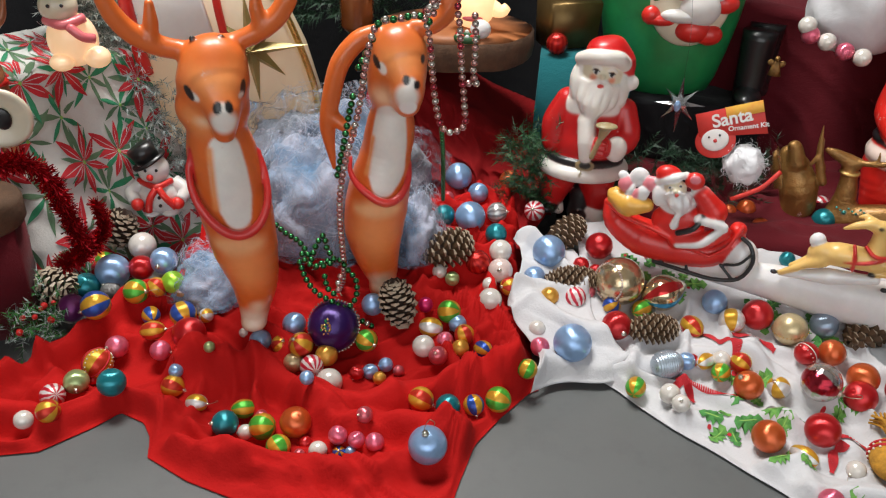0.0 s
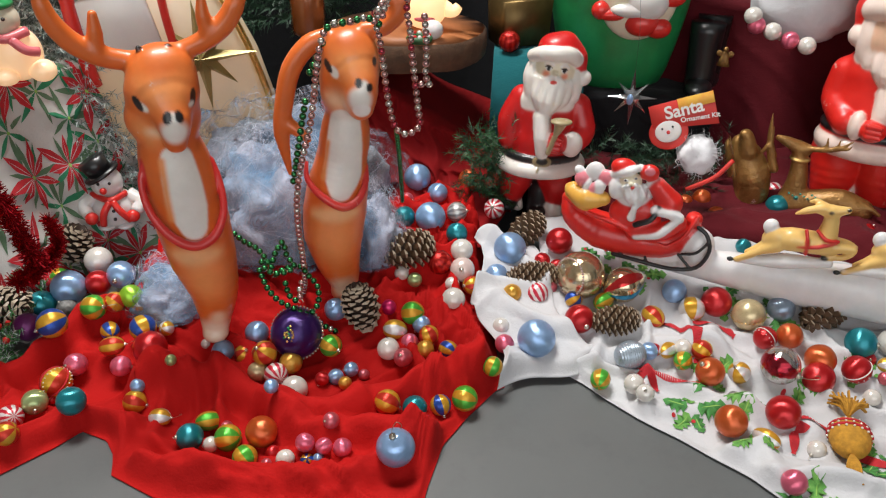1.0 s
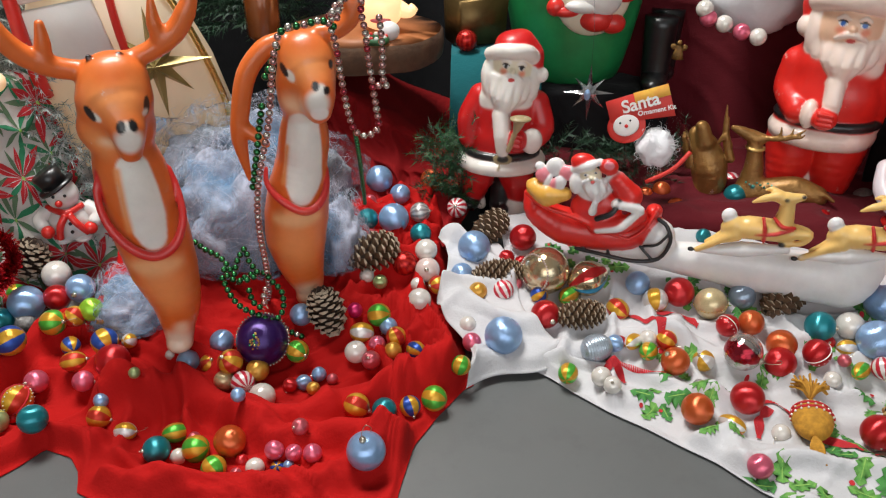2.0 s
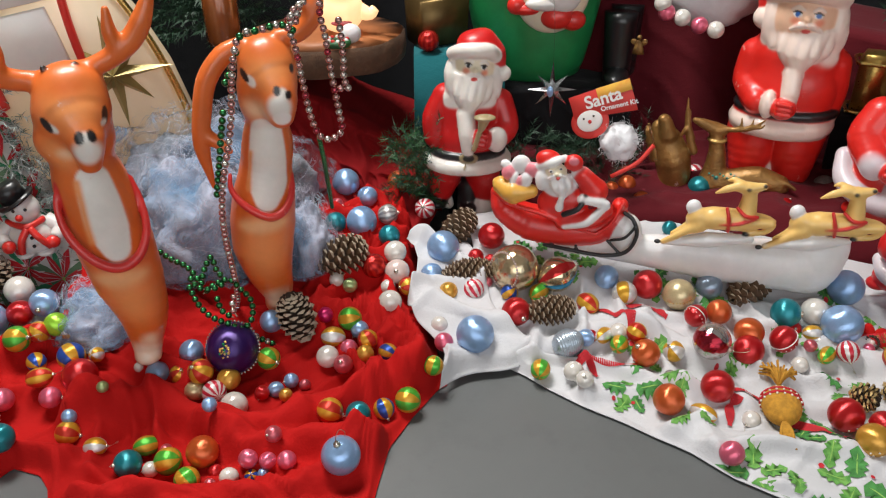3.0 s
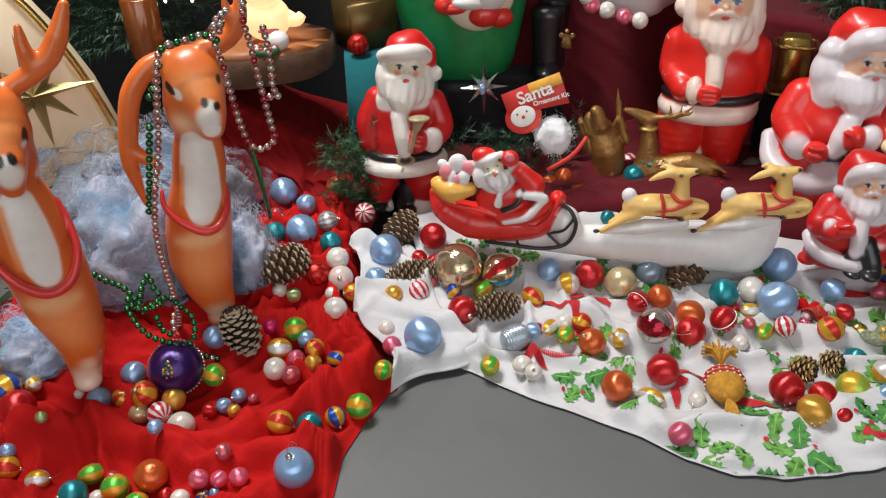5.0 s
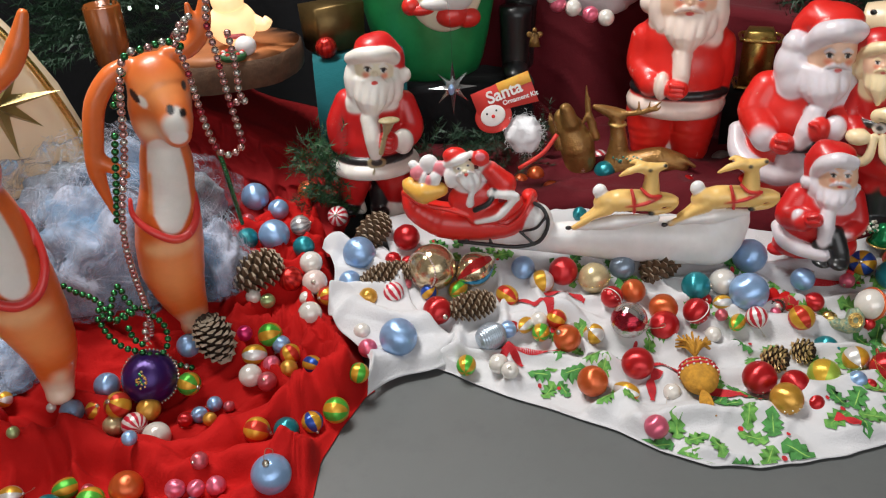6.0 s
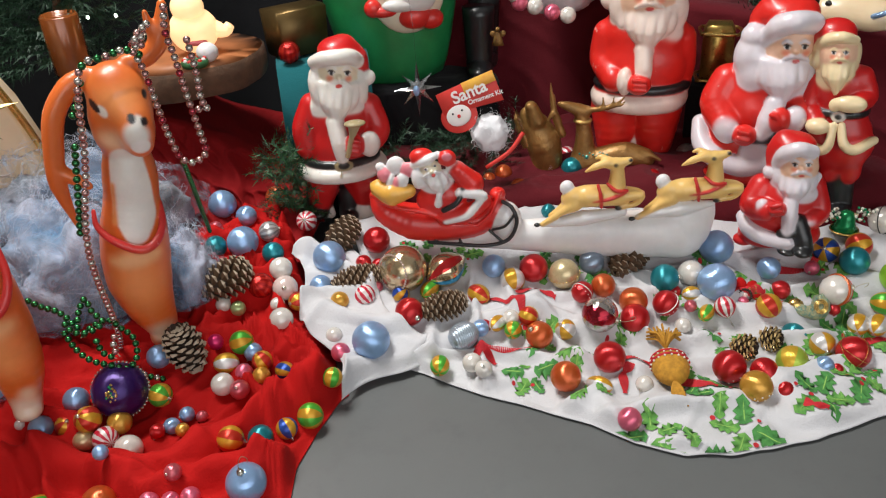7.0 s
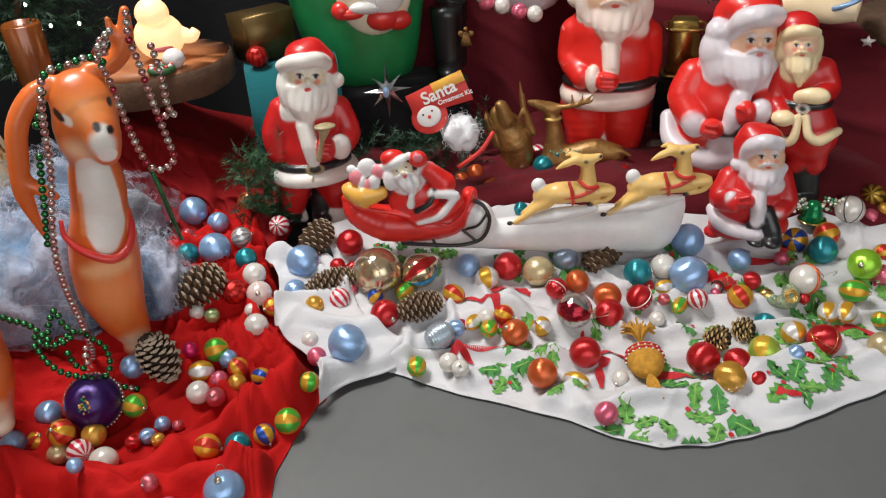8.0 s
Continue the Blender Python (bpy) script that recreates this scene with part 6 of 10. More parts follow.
sleigh.tube([(-0.0040, -0.0157, 0.1214), (0.0227, -0.0187, 0.1265), (0.0606, -0.0187, 0.1263), (0.0801, -0.0177, 0.1225)], (0.0147, 0.0187, 0.0177, 0.0138), V_TAN, 0.004)
sleigh.ball((0.0011, -0.0206, 0.1269), (0.0167, 0.0128, 0.0167), V_TAN, 0.003)
sleigh.tube([(0.0022, -0.0236, 0.1147), (-0.0173, -0.0265, 0.1030), (-0.0490, -0.0255, 0.0815)], (0.0128, 0.0064, 0.0039), V_TAN, 0.004)
sleigh.tube([(-0.0031, -0.0147, 0.1143), (-0.0219, -0.0147, 0.1005), (-0.0356, -0.0147, 0.0912)], (0.0098, 0.0059, 0.0039), V_TAN, 0.004)
sleigh.tube([(0.0700, -0.0226, 0.1223), (0.0945, -0.0255, 0.1273), (0.1098, -0.0265, 0.1265), (0.1012, -0.0265, 0.1129), (0.0772, -0.0265, 0.1078)], (0.0108, 0.0088, 0.0069, 0.0049, 0.0039), V_TAN, 0.004)
sleigh.tube([(0.0793, -0.0147, 0.1308), (0.1025, -0.0167, 0.1303), (0.1141, -0.0187, 0.1281)], (0.0098, 0.0069, 0.0039), V_TAN, 0.004)
sleigh.tube([(0.0709, -0.0187, 0.1367), (0.0714, -0.0187, 0.1592), (0.0706, -0.0187, 0.1739)], (0.0157, 0.0123, 0.0108), V_TAN, 0.004)
sleigh.tube([(0.0525, -0.0187, 0.1846), (0.0679, -0.0197, 0.1826), (0.0893, -0.0206, 0.1882)], (0.0088, 0.0108, 0.0054), V_TAN, 0.004)
sleigh.tube([(0.0555, -0.0216, 0.1871), (0.0347, -0.0246, 0.1813), (0.0191, -0.0246, 0.1732)], (0.0064, 0.0059, 0.0020), V_TAN, 0.004)
sleigh.tube([(0.0574, -0.0138, 0.1878), (0.0454, -0.0118, 0.1926), (0.0367, -0.0108, 0.1897)], (0.0049, 0.0044, 0.0020), V_TAN, 0.004)
sleigh.ball((-0.0095, -0.0177, 0.1429), (0.0118, 0.0088, 0.0128), V_SNOW, 0.003)
sleigh.ball((0.0662, -0.0295, 0.1840), (0.0034, 0.0020, 0.0029), V_BLACK, 0.001)
sleigh.ball((0.0897, -0.0246, 0.1900), (0.0034, 0.0034, 0.0029), V_BLACK, 0.001)
sleigh.ball((-0.0586, -0.0255, 0.0798), (0.0054, 0.0039, 0.0039), V_BLACK, 0.001)
sleigh.ball((0.0741, -0.0285, 0.1075), (0.0059, 0.0039, 0.0034), V_BLACK, 0.001)
sleigh.tube([(0.0384, -0.0334, 0.1519), (0.0430, -0.0373, 0.1349), (0.0457, -0.0324, 0.1118)], (0.0029, 0.0029), V_STRAP, 0.001)
sleigh.tube([(0.0317, -0.0344, 0.1241), (0.0578, -0.0373, 0.1281), (0.0826, -0.0305, 0.1367)], (0.0029, 0.0029), V_STRAP, 0.001)
sleigh.tube([(0.0547, -0.0295, 0.1519), (0.0673, -0.0354, 0.1416), (0.0862, -0.0295, 0.1386)], (0.0029, 0.0029), V_STRAP, 0.001)
sleigh.tube([(0.1525, -0.0157, 0.1261), (0.1794, -0.0187, 0.1315), (0.2182, -0.0187, 0.1318), (0.2385, -0.0177, 0.1284)], (0.0147, 0.0187, 0.0177, 0.0138), V_TAN, 0.004)
sleigh.ball((0.1570, -0.0206, 0.1316), (0.0167, 0.0128, 0.0167), V_TAN, 0.003)
sleigh.tube([(0.1585, -0.0236, 0.1197), (0.1387, -0.0265, 0.1079), (0.1075, -0.0255, 0.0864)], (0.0128, 0.0064, 0.0039), V_TAN, 0.004)
sleigh.tube([(0.1539, -0.0147, 0.1191), (0.1354, -0.0147, 0.1052), (0.1218, -0.0147, 0.0960)], (0.0098, 0.0059, 0.0039), V_TAN, 0.004)
sleigh.tube([(0.2277, -0.0226, 0.1280), (0.2522, -0.0255, 0.1333), (0.2678, -0.0265, 0.1327), (0.2597, -0.0265, 0.1193), (0.2353, -0.0265, 0.1139)], (0.0108, 0.0088, 0.0069, 0.0049, 0.0039), V_TAN, 0.004)
sleigh.tube([(0.2375, -0.0147, 0.1364), (0.2611, -0.0167, 0.1363), (0.2730, -0.0187, 0.1343)], (0.0098, 0.0069, 0.0039), V_TAN, 0.004)
sleigh.tube([(0.2282, -0.0187, 0.1421), (0.2275, -0.0187, 0.1642), (0.2260, -0.0187, 0.1787)], (0.0157, 0.0123, 0.0108), V_TAN, 0.004)
sleigh.tube([(0.2069, -0.0187, 0.1889), (0.2226, -0.0197, 0.1872), (0.2442, -0.0206, 0.1930)], (0.0088, 0.0108, 0.0054), V_TAN, 0.004)
sleigh.tube([(0.2095, -0.0216, 0.1915), (0.1882, -0.0246, 0.1854), (0.1726, -0.0246, 0.1773)], (0.0064, 0.0059, 0.0020), V_TAN, 0.004)
sleigh.tube([(0.2122, -0.0138, 0.1921), (0.1999, -0.0118, 0.1967), (0.1912, -0.0108, 0.1937)], (0.0049, 0.0044, 0.0020), V_TAN, 0.004)
sleigh.ball((0.1456, -0.0177, 0.1471), (0.0118, 0.0088, 0.0128), V_SNOW, 0.003)
sleigh.ball((0.2199, -0.0295, 0.1885), (0.0034, 0.0020, 0.0029), V_BLACK, 0.001)
sleigh.ball((0.2441, -0.0246, 0.1948), (0.0034, 0.0034, 0.0029), V_BLACK, 0.001)
sleigh.ball((0.0977, -0.0255, 0.0845), (0.0054, 0.0039, 0.0039), V_BLACK, 0.001)
sleigh.ball((0.2320, -0.0285, 0.1136), (0.0059, 0.0039, 0.0034), V_BLACK, 0.001)
sleigh.tube([(0.1926, -0.0334, 0.1568), (0.1978, -0.0373, 0.1401), (0.2023, -0.0324, 0.1175)], (0.0029, 0.0029), V_STRAP, 0.001)
sleigh.tube([(0.1870, -0.0344, 0.1294), (0.2134, -0.0373, 0.1337), (0.2390, -0.0305, 0.1424)], (0.0029, 0.0029), V_STRAP, 0.001)
sleigh.tube([(0.2097, -0.0295, 0.1569), (0.2226, -0.0354, 0.1470), (0.2427, -0.0295, 0.1443)], (0.0029, 0.0029), V_STRAP, 0.001)
moulded_figure("sleigh_figure", sleigh, pose(0.679, 1.151, 0.075, 0, 0, -19.0), "moulded plastic red sleigh with bearded rider, gifts and two deer", "figurine", SPRAYED, 0.0018)

gilt_left = Sculpt()
gilt_left.tube([(-0.0357, -0.0000, 0.1083), (-0.0207, -0.0000, 0.0823), (-0.0046, -0.0042, 0.0485), (0.0052, -0.0042, -0.0072)], (0.0167, 0.0292, 0.0342, 0.0292), V_GILT, 0.01)
gilt_left.tube([(-0.0197, -0.0167, 0.1023), (-0.0283, -0.0209, 0.1297), (-0.0325, -0.0250, 0.1344)], (0.0167, 0.0125, 0.0083), V_GILT, 0.006)
gilt_left.tube([(0.0179, -0.0125, 0.0167), (0.0162, -0.0142, 0.0452), (0.0121, -0.0142, 0.0724)], (0.0100, 0.0092, 0.0083), V_GILT, 0.003)
gilt_left.tube([(0.0306, -0.0083, 0.0716), (0.0190, -0.0083, 0.1021), (0.0112, -0.0083, 0.1369), (0.0071, -0.0083, 0.1754)], (0.0083, 0.0075, 0.0050, 0.0013), V_GILT, 0.004)
gilt_left.tube([(0.0142, -0.0083, 0.1283), (0.0146, -0.0083, 0.1501)], (0.0038, 0.0013), V_GILT, 0.004)
gilt_left.tube([(0.0244, -0.0083, 0.0981), (0.0135, -0.0125, 0.1166), (0.0047, -0.0146, 0.1034)], (0.0058, 0.0050, 0.0033), V_GILT, 0.004)
gilt_left.tube([(-0.0085, -0.0042, 0.0011), (-0.0019, -0.0042, -0.0667)], (0.0250, 0.0230), V_GILT, 0.01)
moulded_figure("gilt_deer", gilt_left, pose(0.756, 1.420, 0.126, 0, 0, -25.3), "gold painted deer figure with worn gilding and jewelled saddle", "deer figure", GILT_PAINT, 0.0018)

gilt_right = Sculpt()
gilt_right.tube([(-0.0465, -0.0000, 0.0222), (-0.0446, -0.0000, 0.0642), (-0.0473, -0.0000, 0.0956), (-0.0531, -0.0000, 0.1261)], (0.0254, 0.0188, 0.0147, 0.0131), V_GILT, 0.006)
gilt_right.tube([(-0.0929, -0.0123, 0.1474), (-0.0784, -0.0098, 0.1424), (-0.0578, -0.0025, 0.1331), (-0.0415, -0.0000, 0.1296)], (0.0049, 0.0090, 0.0123, 0.0106), V_GILT, 0.005)
gilt_right.tube([(-0.0546, 0.0041, 0.1355), (-0.0673, 0.0082, 0.1371), (-0.0740, 0.0082, 0.1422)], (0.0049, 0.0041, 0.0016), V_GILT, 0.004)
gilt_right.tube([(-0.0396, -0.0041, 0.1334), (-0.0180, -0.0082, 0.1372), (0.0085, -0.0098, 0.1448), (0.0289, -0.0106, 0.1634)], (0.0057, 0.0049, 0.0041, 0.0012), V_GILT, 0.004)
gilt_right.tube([(-0.0180, -0.0082, 0.1372), (-0.0114, -0.0090, 0.1468), (-0.0127, -0.0090, 0.1616)], (0.0037, 0.0029, 0.0012), V_GILT, 0.004)
gilt_right.tube([(-0.0027, -0.0090, 0.1404), (0.0059, -0.0098, 0.1489), (0.0080, -0.0098, 0.1618)], (0.0033, 0.0025, 0.0012), V_GILT, 0.004)
gilt_right.tube([(0.0085, -0.0098, 0.1448), (0.0218, -0.0123, 0.1471), (0.0285, -0.0131, 0.1545)], (0.0029, 0.0025, 0.0012), V_GILT, 0.004)
gilt_right.tube([(-0.0440, -0.0041, 0.0219), (-0.0043, -0.0041, 0.0341), (0.0348, -0.0041, 0.0437), (0.0717, -0.0041, 0.0370)], (0.0254, 0.0246, 0.0246, 0.0205), V_GILT, 0.01)
gilt_right.tube([(0.0593, -0.0123, 0.0413), (0.0819, -0.0164, 0.0482), (0.1007, -0.0180, 0.0401)], (0.0115, 0.0057, 0.0033), V_GILT, 0.004)
gilt_right.tube([(0.0647, -0.0082, 0.0310), (0.0651, -0.0082, 0.0033), (0.0661, -0.0082, -0.0296)], (0.0139, 0.0098, 0.0074), V_GILT, 0.004)
gilt_right.tube([(-0.0390, -0.0082, 0.0173), (-0.0322, -0.0102, -0.0189), (-0.0299, -0.0102, -0.0476)], (0.0147, 0.0098, 0.0074), V_GILT, 0.004)
gilt_right.ball((-0.0519, -0.0254, 0.0509), (0.0025, 0.0025, 0.0025), (.05, .30, .26), 0.001)
gilt_right.ball((-0.0449, -0.0270, 0.0484), (0.0025, 0.0025, 0.0025), (.05, .30, .26), 0.001)
gilt_right.ball((-0.0381, -0.0254, 0.0444), (0.0025, 0.0025, 0.0025), (.05, .30, .26), 0.001)
gilt_right.ball((-0.0326, -0.0270, 0.0540), (0.0025, 0.0025, 0.0025), (.05, .30, .26), 0.001)
gilt_right.ball((-0.0258, -0.0254, 0.0501), (0.0025, 0.0025, 0.0025), (.05, .30, .26), 0.001)
gilt_right.ball((-0.0189, -0.0270, 0.0476), (0.0025, 0.0025, 0.0025), (.05, .30, .26), 0.001)
gilt_right.ball((-0.0136, -0.0254, 0.0557), (0.0025, 0.0025, 0.0025), (.05, .30, .26), 0.001)
gilt_right.ball((-0.0067, -0.0270, 0.0532), (0.0025, 0.0025, 0.0025), (.05, .30, .26), 0.001)
gilt_right.ball((0.0001, -0.0254, 0.0493), (0.0025, 0.0025, 0.0025), (.05, .30, .26), 0.001)
gilt_right.ring((-0.0492, -0.0000, 0.1111), 0.0155, 0.0155, 0.0029, (.50, .32, .10), 0.002)
moulded_figure("gilt_deer", gilt_right, pose(0.859, 1.360, 0.114, 0, 0, -29.9), "gold painted reindeer with swept antlers and jewelled collar", "deer figure", GILT_PAINT, 0.0018)

reindeer_a = Sculpt()
reindeer_a.tube([(0.0014, -0.0000, 0.0170), (0.0052, -0.0000, 0.0526), (0.0080, -0.0000, 0.0988), (-0.0003, 0.0024, 0.1542), (-0.0069, 0.0024, 0.2082), (-0.0136, 0.0047, 0.2535), (-0.0180, 0.0047, 0.2978)], (0.0180, 0.0246, 0.0360, 0.0473, 0.0511, 0.0502, 0.0426), V_ORANGE, 0.012)
reindeer_a.tube([(-0.0155, 0.0024, 0.2794), (-0.0214, 0.0024, 0.3274), (-0.0217, -0.0000, 0.3648)], (0.0436, 0.0398, 0.0379), V_ORANGE, 0.02)
reindeer_a.ball((0.0011, -0.0104, 0.0206), (0.0189, 0.0170, 0.0123), V_ORANGE, 0.006)
reindeer_a.tube([(-0.0564, -0.0142, 0.3134), (-0.0642, -0.0237, 0.2854), (-0.0575, -0.0417, 0.2502), (-0.0360, -0.0530, 0.2171), (-0.0077, -0.0559, 0.2005), (0.0194, -0.0511, 0.2103), (0.0356, -0.0369, 0.2391), (0.0362, -0.0142, 0.2728), (0.0297, -0.0000, 0.3011)], (0.0043, 0.0047, 0.0057, 0.0066, 0.0071, 0.0066, 0.0057, 0.0047, 0.0038), V_STRAP, 0.003)
reindeer_a.ball((-0.0159, -0.0024, 0.4326), (0.0417, 0.0360, 0.0331), V_ORANGE, 0.01)
reindeer_a.ball((-0.0195, -0.0076, 0.4068), (0.0464, 0.0379, 0.0398), V_ORANGE, 0.012)
reindeer_a.ball((-0.0476, -0.0085, 0.3717), (0.0237, 0.0256, 0.0265), V_ORANGE, 0.014)
reindeer_a.ball((0.0038, -0.0085, 0.3709), (0.0199, 0.0246, 0.0265), V_ORANGE, 0.014)
reindeer_a.tube([(-0.0181, -0.0237, 0.4035), (-0.0127, -0.0454, 0.3872), (-0.0106, -0.0502, 0.3772)], (0.0331, 0.0218, 0.0180), V_ORANGE, 0.02)
reindeer_a.tube([(-0.0102, -0.0502, 0.3780), (-0.0109, -0.0502, 0.3629), (-0.0117, -0.0454, 0.3492)], (0.0189, 0.0170, 0.0142), V_ORANGE, 0.01)
reindeer_a.tube([(-0.0434, 0.0047, 0.4421), (-0.0775, 0.0024, 0.4502), (-0.1088, -0.0024, 0.4687), (-0.1270, -0.0071, 0.4920), (-0.1368, -0.0095, 0.5192), (-0.1382, -0.0095, 0.5521)], (0.0123, 0.0133, 0.0133, 0.0123, 0.0104, 0.0057), V_ORANGE, 0.006)
reindeer_a.tube([(-0.0901, -0.0000, 0.4554), (-0.0862, -0.0024, 0.4818), (-0.0848, -0.0038, 0.5047)], (0.0104, 0.0095, 0.0057), V_ORANGE, 0.006)
reindeer_a.tube([(0.0012, 0.0047, 0.4495), (0.0344, 0.0024, 0.4607), (0.0641, -0.0000, 0.4809), (0.0817, -0.0024, 0.5052), (0.0976, -0.0038, 0.5406)], (0.0114, 0.0128, 0.0137, 0.0128, 0.0066), V_ORANGE, 0.006)
reindeer_a.tube([(0.0492, -0.0000, 0.4711), (0.0428, -0.0024, 0.4942), (0.0430, -0.0038, 0.5221)], (0.0114, 0.0095, 0.0047), V_ORANGE, 0.006)
reindeer_a.ball((-0.0391, -0.0095, 0.4615), (0.0043, 0.0038, 0.0047), V_BLACK, 0.002)
reindeer_a.ball((-0.0039, -0.0095, 0.4619), (0.0043, 0.0038, 0.0047), V_BLACK, 0.002)
reindeer_a.tube([(-0.0090, 0.0284, 0.2471), (-0.0088, 0.0899, 0.1749), (-0.0138, 0.1231, 0.0512), (-0.0250, 0.1326, -0.0778)], (0.0284, 0.0237, 0.0189, 0.0161), V_ORANGE, 0.02)
reindeer_a.coat((-0.0039, -0.0423, 0.1372), (0.0331, 0.0284, 0.0379), V_PEACH, 0.0284)
reindeer_a.coat((-0.0138, -0.0459, 0.1776), (0.0426, 0.0284, 0.0142), (.84, .44, .20), 0.0123)
reindeer_a.coat((-0.0179, -0.0489, 0.4283), (0.0331, 0.0284, 0.0284), V_PEACH, 0.0284)
reindeer_a.coat((-0.0447, -0.0356, 0.3617), (0.0189, 0.0189, 0.0189), V_PEACH, 0.0161)
reindeer_a.coat((-0.0178, -0.0376, 0.4452), (0.0284, 0.0237, 0.0142), (.62, .135, .024), 0.0170)
reindeer_a.coat((-0.0001, -0.0220, 0.0324), (0.0227, 0.0284, 0.0208), (.88, .66, .50), 0.0123)
reindeer_a.coat((0.0089, -0.0272, 0.0584), (0.0104, 0.0189, 0.0123), (.88, .60, .40), 0.0095)
reindeer_a.stripe([(-0.0135, -0.0401, 0.3211), (-0.0116, -0.0448, 0.2906), (-0.0094, -0.0467, 0.2530), (-0.0059, -0.0478, 0.2262)], (0.0218, 0.0256, 0.0265, 0.0189), V_WHITE, 0.0024)
reindeer_a.stripe([(-0.0338, -0.0382, 0.3218), (-0.0340, -0.0428, 0.2821), (-0.0336, -0.0417, 0.2382)], (0.0043, 0.0038, 0.0047), V_PEACH, 0.0043)
reindeer_a.coat((-0.0111, -0.0704, 0.3694), (0.0189, 0.0189, 0.0161), V_WHITE, 0.0066)
reindeer_a.coat((-0.0104, -0.0709, 0.3848), (0.0066, 0.0142, 0.0123), V_WHITE, 0.0038)
reindeer_a.coat((-0.0347, -0.0386, 0.3622), (0.0114, 0.0142, 0.0076), (.86, .56, .34), 0.0076)
reindeer_a.coat((-0.0172, -0.0685, 0.3902), (0.0057, 0.0095, 0.0080), V_BLACK, 0.0012, 12)
reindeer_a.coat((-0.0028, -0.0676, 0.3903), (0.0052, 0.0095, 0.0080), V_BLACK, 0.0012, -12)
reindeer_a.coat((-0.0457, -0.0467, 0.4000), (0.0104, 0.0114, 0.0052), V_WHITE, 0.0024, 28)
reindeer_a.coat((-0.0496, -0.0423, 0.4029), (0.0052, 0.0114, 0.0109), V_BLACK, 0.0012, -28)
reindeer_a.coat((0.0170, -0.0383, 0.4044), (0.0043, 0.0123, 0.0118), V_BLACK, 0.0012, 12)
reindeer_a.coat((0.0138, -0.0438, 0.3975), (0.0047, 0.0095, 0.0038), V_WHITE, 0.0019)
moulded_figure("reindeer_figure", reindeer_a, pose(-0.195, 1.087, 0.045, 0, 0, 16.0), "orange plastic reindeer with white chest and red harness", "reindeer", SPRAYED, 0.0024)

reindeer_b = Sculpt()
reindeer_b.tube([(-0.0012, -0.0000, 0.0171), (-0.0011, -0.0000, 0.0436), (-0.0098, -0.0000, 0.0859), (-0.0134, -0.0000, 0.1311), (-0.0093, 0.0019, 0.1696), (-0.0034, 0.0031, 0.2073), (0.0042, 0.0039, 0.2482), (0.0115, 0.0039, 0.2959)], (0.0179, 0.0241, 0.0365, 0.0466, 0.0489, 0.0466, 0.0388, 0.0311), V_ORANGE, 0.012)
reindeer_b.tube([(0.0115, 0.0031, 0.2884), (0.0150, 0.0019, 0.3275), (0.0184, -0.0000, 0.3507)], (0.0318, 0.0295, 0.0318), V_ORANGE, 0.02)
reindeer_b.ball((0.0000, -0.0062, 0.0212), (0.0217, 0.0186, 0.0140), V_ORANGE, 0.008)
reindeer_b.tube([(-0.0472, -0.0116, 0.2546), (-0.0474, -0.0272, 0.2376), (-0.0298, -0.0466, 0.2186), (0.0021, -0.0536, 0.1998), (0.0260, -0.0443, 0.2063), (0.0384, -0.0272, 0.2259), (0.0409, -0.0078, 0.2455)], (0.0031, 0.0043, 0.0058, 0.0066, 0.0062, 0.0047, 0.0031), V_STRAP, 0.003)
reindeer_b.ball((0.0225, -0.0019, 0.4179), (0.0388, 0.0342, 0.0349), V_ORANGE, 0.012)
reindeer_b.ball((0.0182, -0.0039, 0.3812), (0.0396, 0.0326, 0.0357), V_ORANGE, 0.014)
reindeer_b.ball((0.0052, -0.0070, 0.3566), (0.0225, 0.0241, 0.0233), V_ORANGE, 0.016)
reindeer_b.tube([(0.0283, -0.0175, 0.3963), (0.0349, -0.0357, 0.3793), (0.0350, -0.0404, 0.3648)], (0.0326, 0.0248, 0.0210), V_ORANGE, 0.02)
reindeer_b.tube([(0.0349, -0.0412, 0.3669), (0.0352, -0.0404, 0.3468)], (0.0194, 0.0163), V_ORANGE, 0.012)
reindeer_b.ball((0.0361, -0.0458, 0.3466), (0.0132, 0.0109, 0.0093), V_ORANGE, 0.006)
reindeer_b.tube([(-0.0078, -0.0000, 0.4393), (-0.0334, -0.0039, 0.4279), (-0.0597, -0.0078, 0.3955), (-0.0733, -0.0109, 0.3459), (-0.0794, -0.0124, 0.3014), (-0.0721, -0.0132, 0.2391)], (0.0116, 0.0140, 0.0140, 0.0132, 0.0116, 0.0031), V_ORANGE, 0.006)
reindeer_b.tube([(-0.0741, -0.0116, 0.3201), (-0.0581, -0.0194, 0.3101), (-0.0422, -0.0256, 0.2975)], (0.0109, 0.0093, 0.0054), V_ORANGE, 0.006)
reindeer_b.tube([(0.0435, -0.0000, 0.4471), (0.0673, -0.0039, 0.4503), (0.0871, -0.0058, 0.4663), (0.0965, -0.0058, 0.4864), (0.1036, -0.0058, 0.5158)], (0.0109, 0.0124, 0.0128, 0.0116, 0.0062), V_ORANGE, 0.006)
reindeer_b.tube([(0.0888, -0.0058, 0.4680), (0.0827, -0.0078, 0.4899), (0.0807, -0.0078, 0.5093)], (0.0085, 0.0070, 0.0035), V_ORANGE, 0.006)
reindeer_b.tube([(0.0024, 0.0272, 0.2545), (0.0025, 0.0815, 0.1880), (-0.0019, 0.1165, 0.0776), (-0.0022, 0.1242, -0.0551)], (0.0272, 0.0233, 0.0179, 0.0155), V_ORANGE, 0.02)
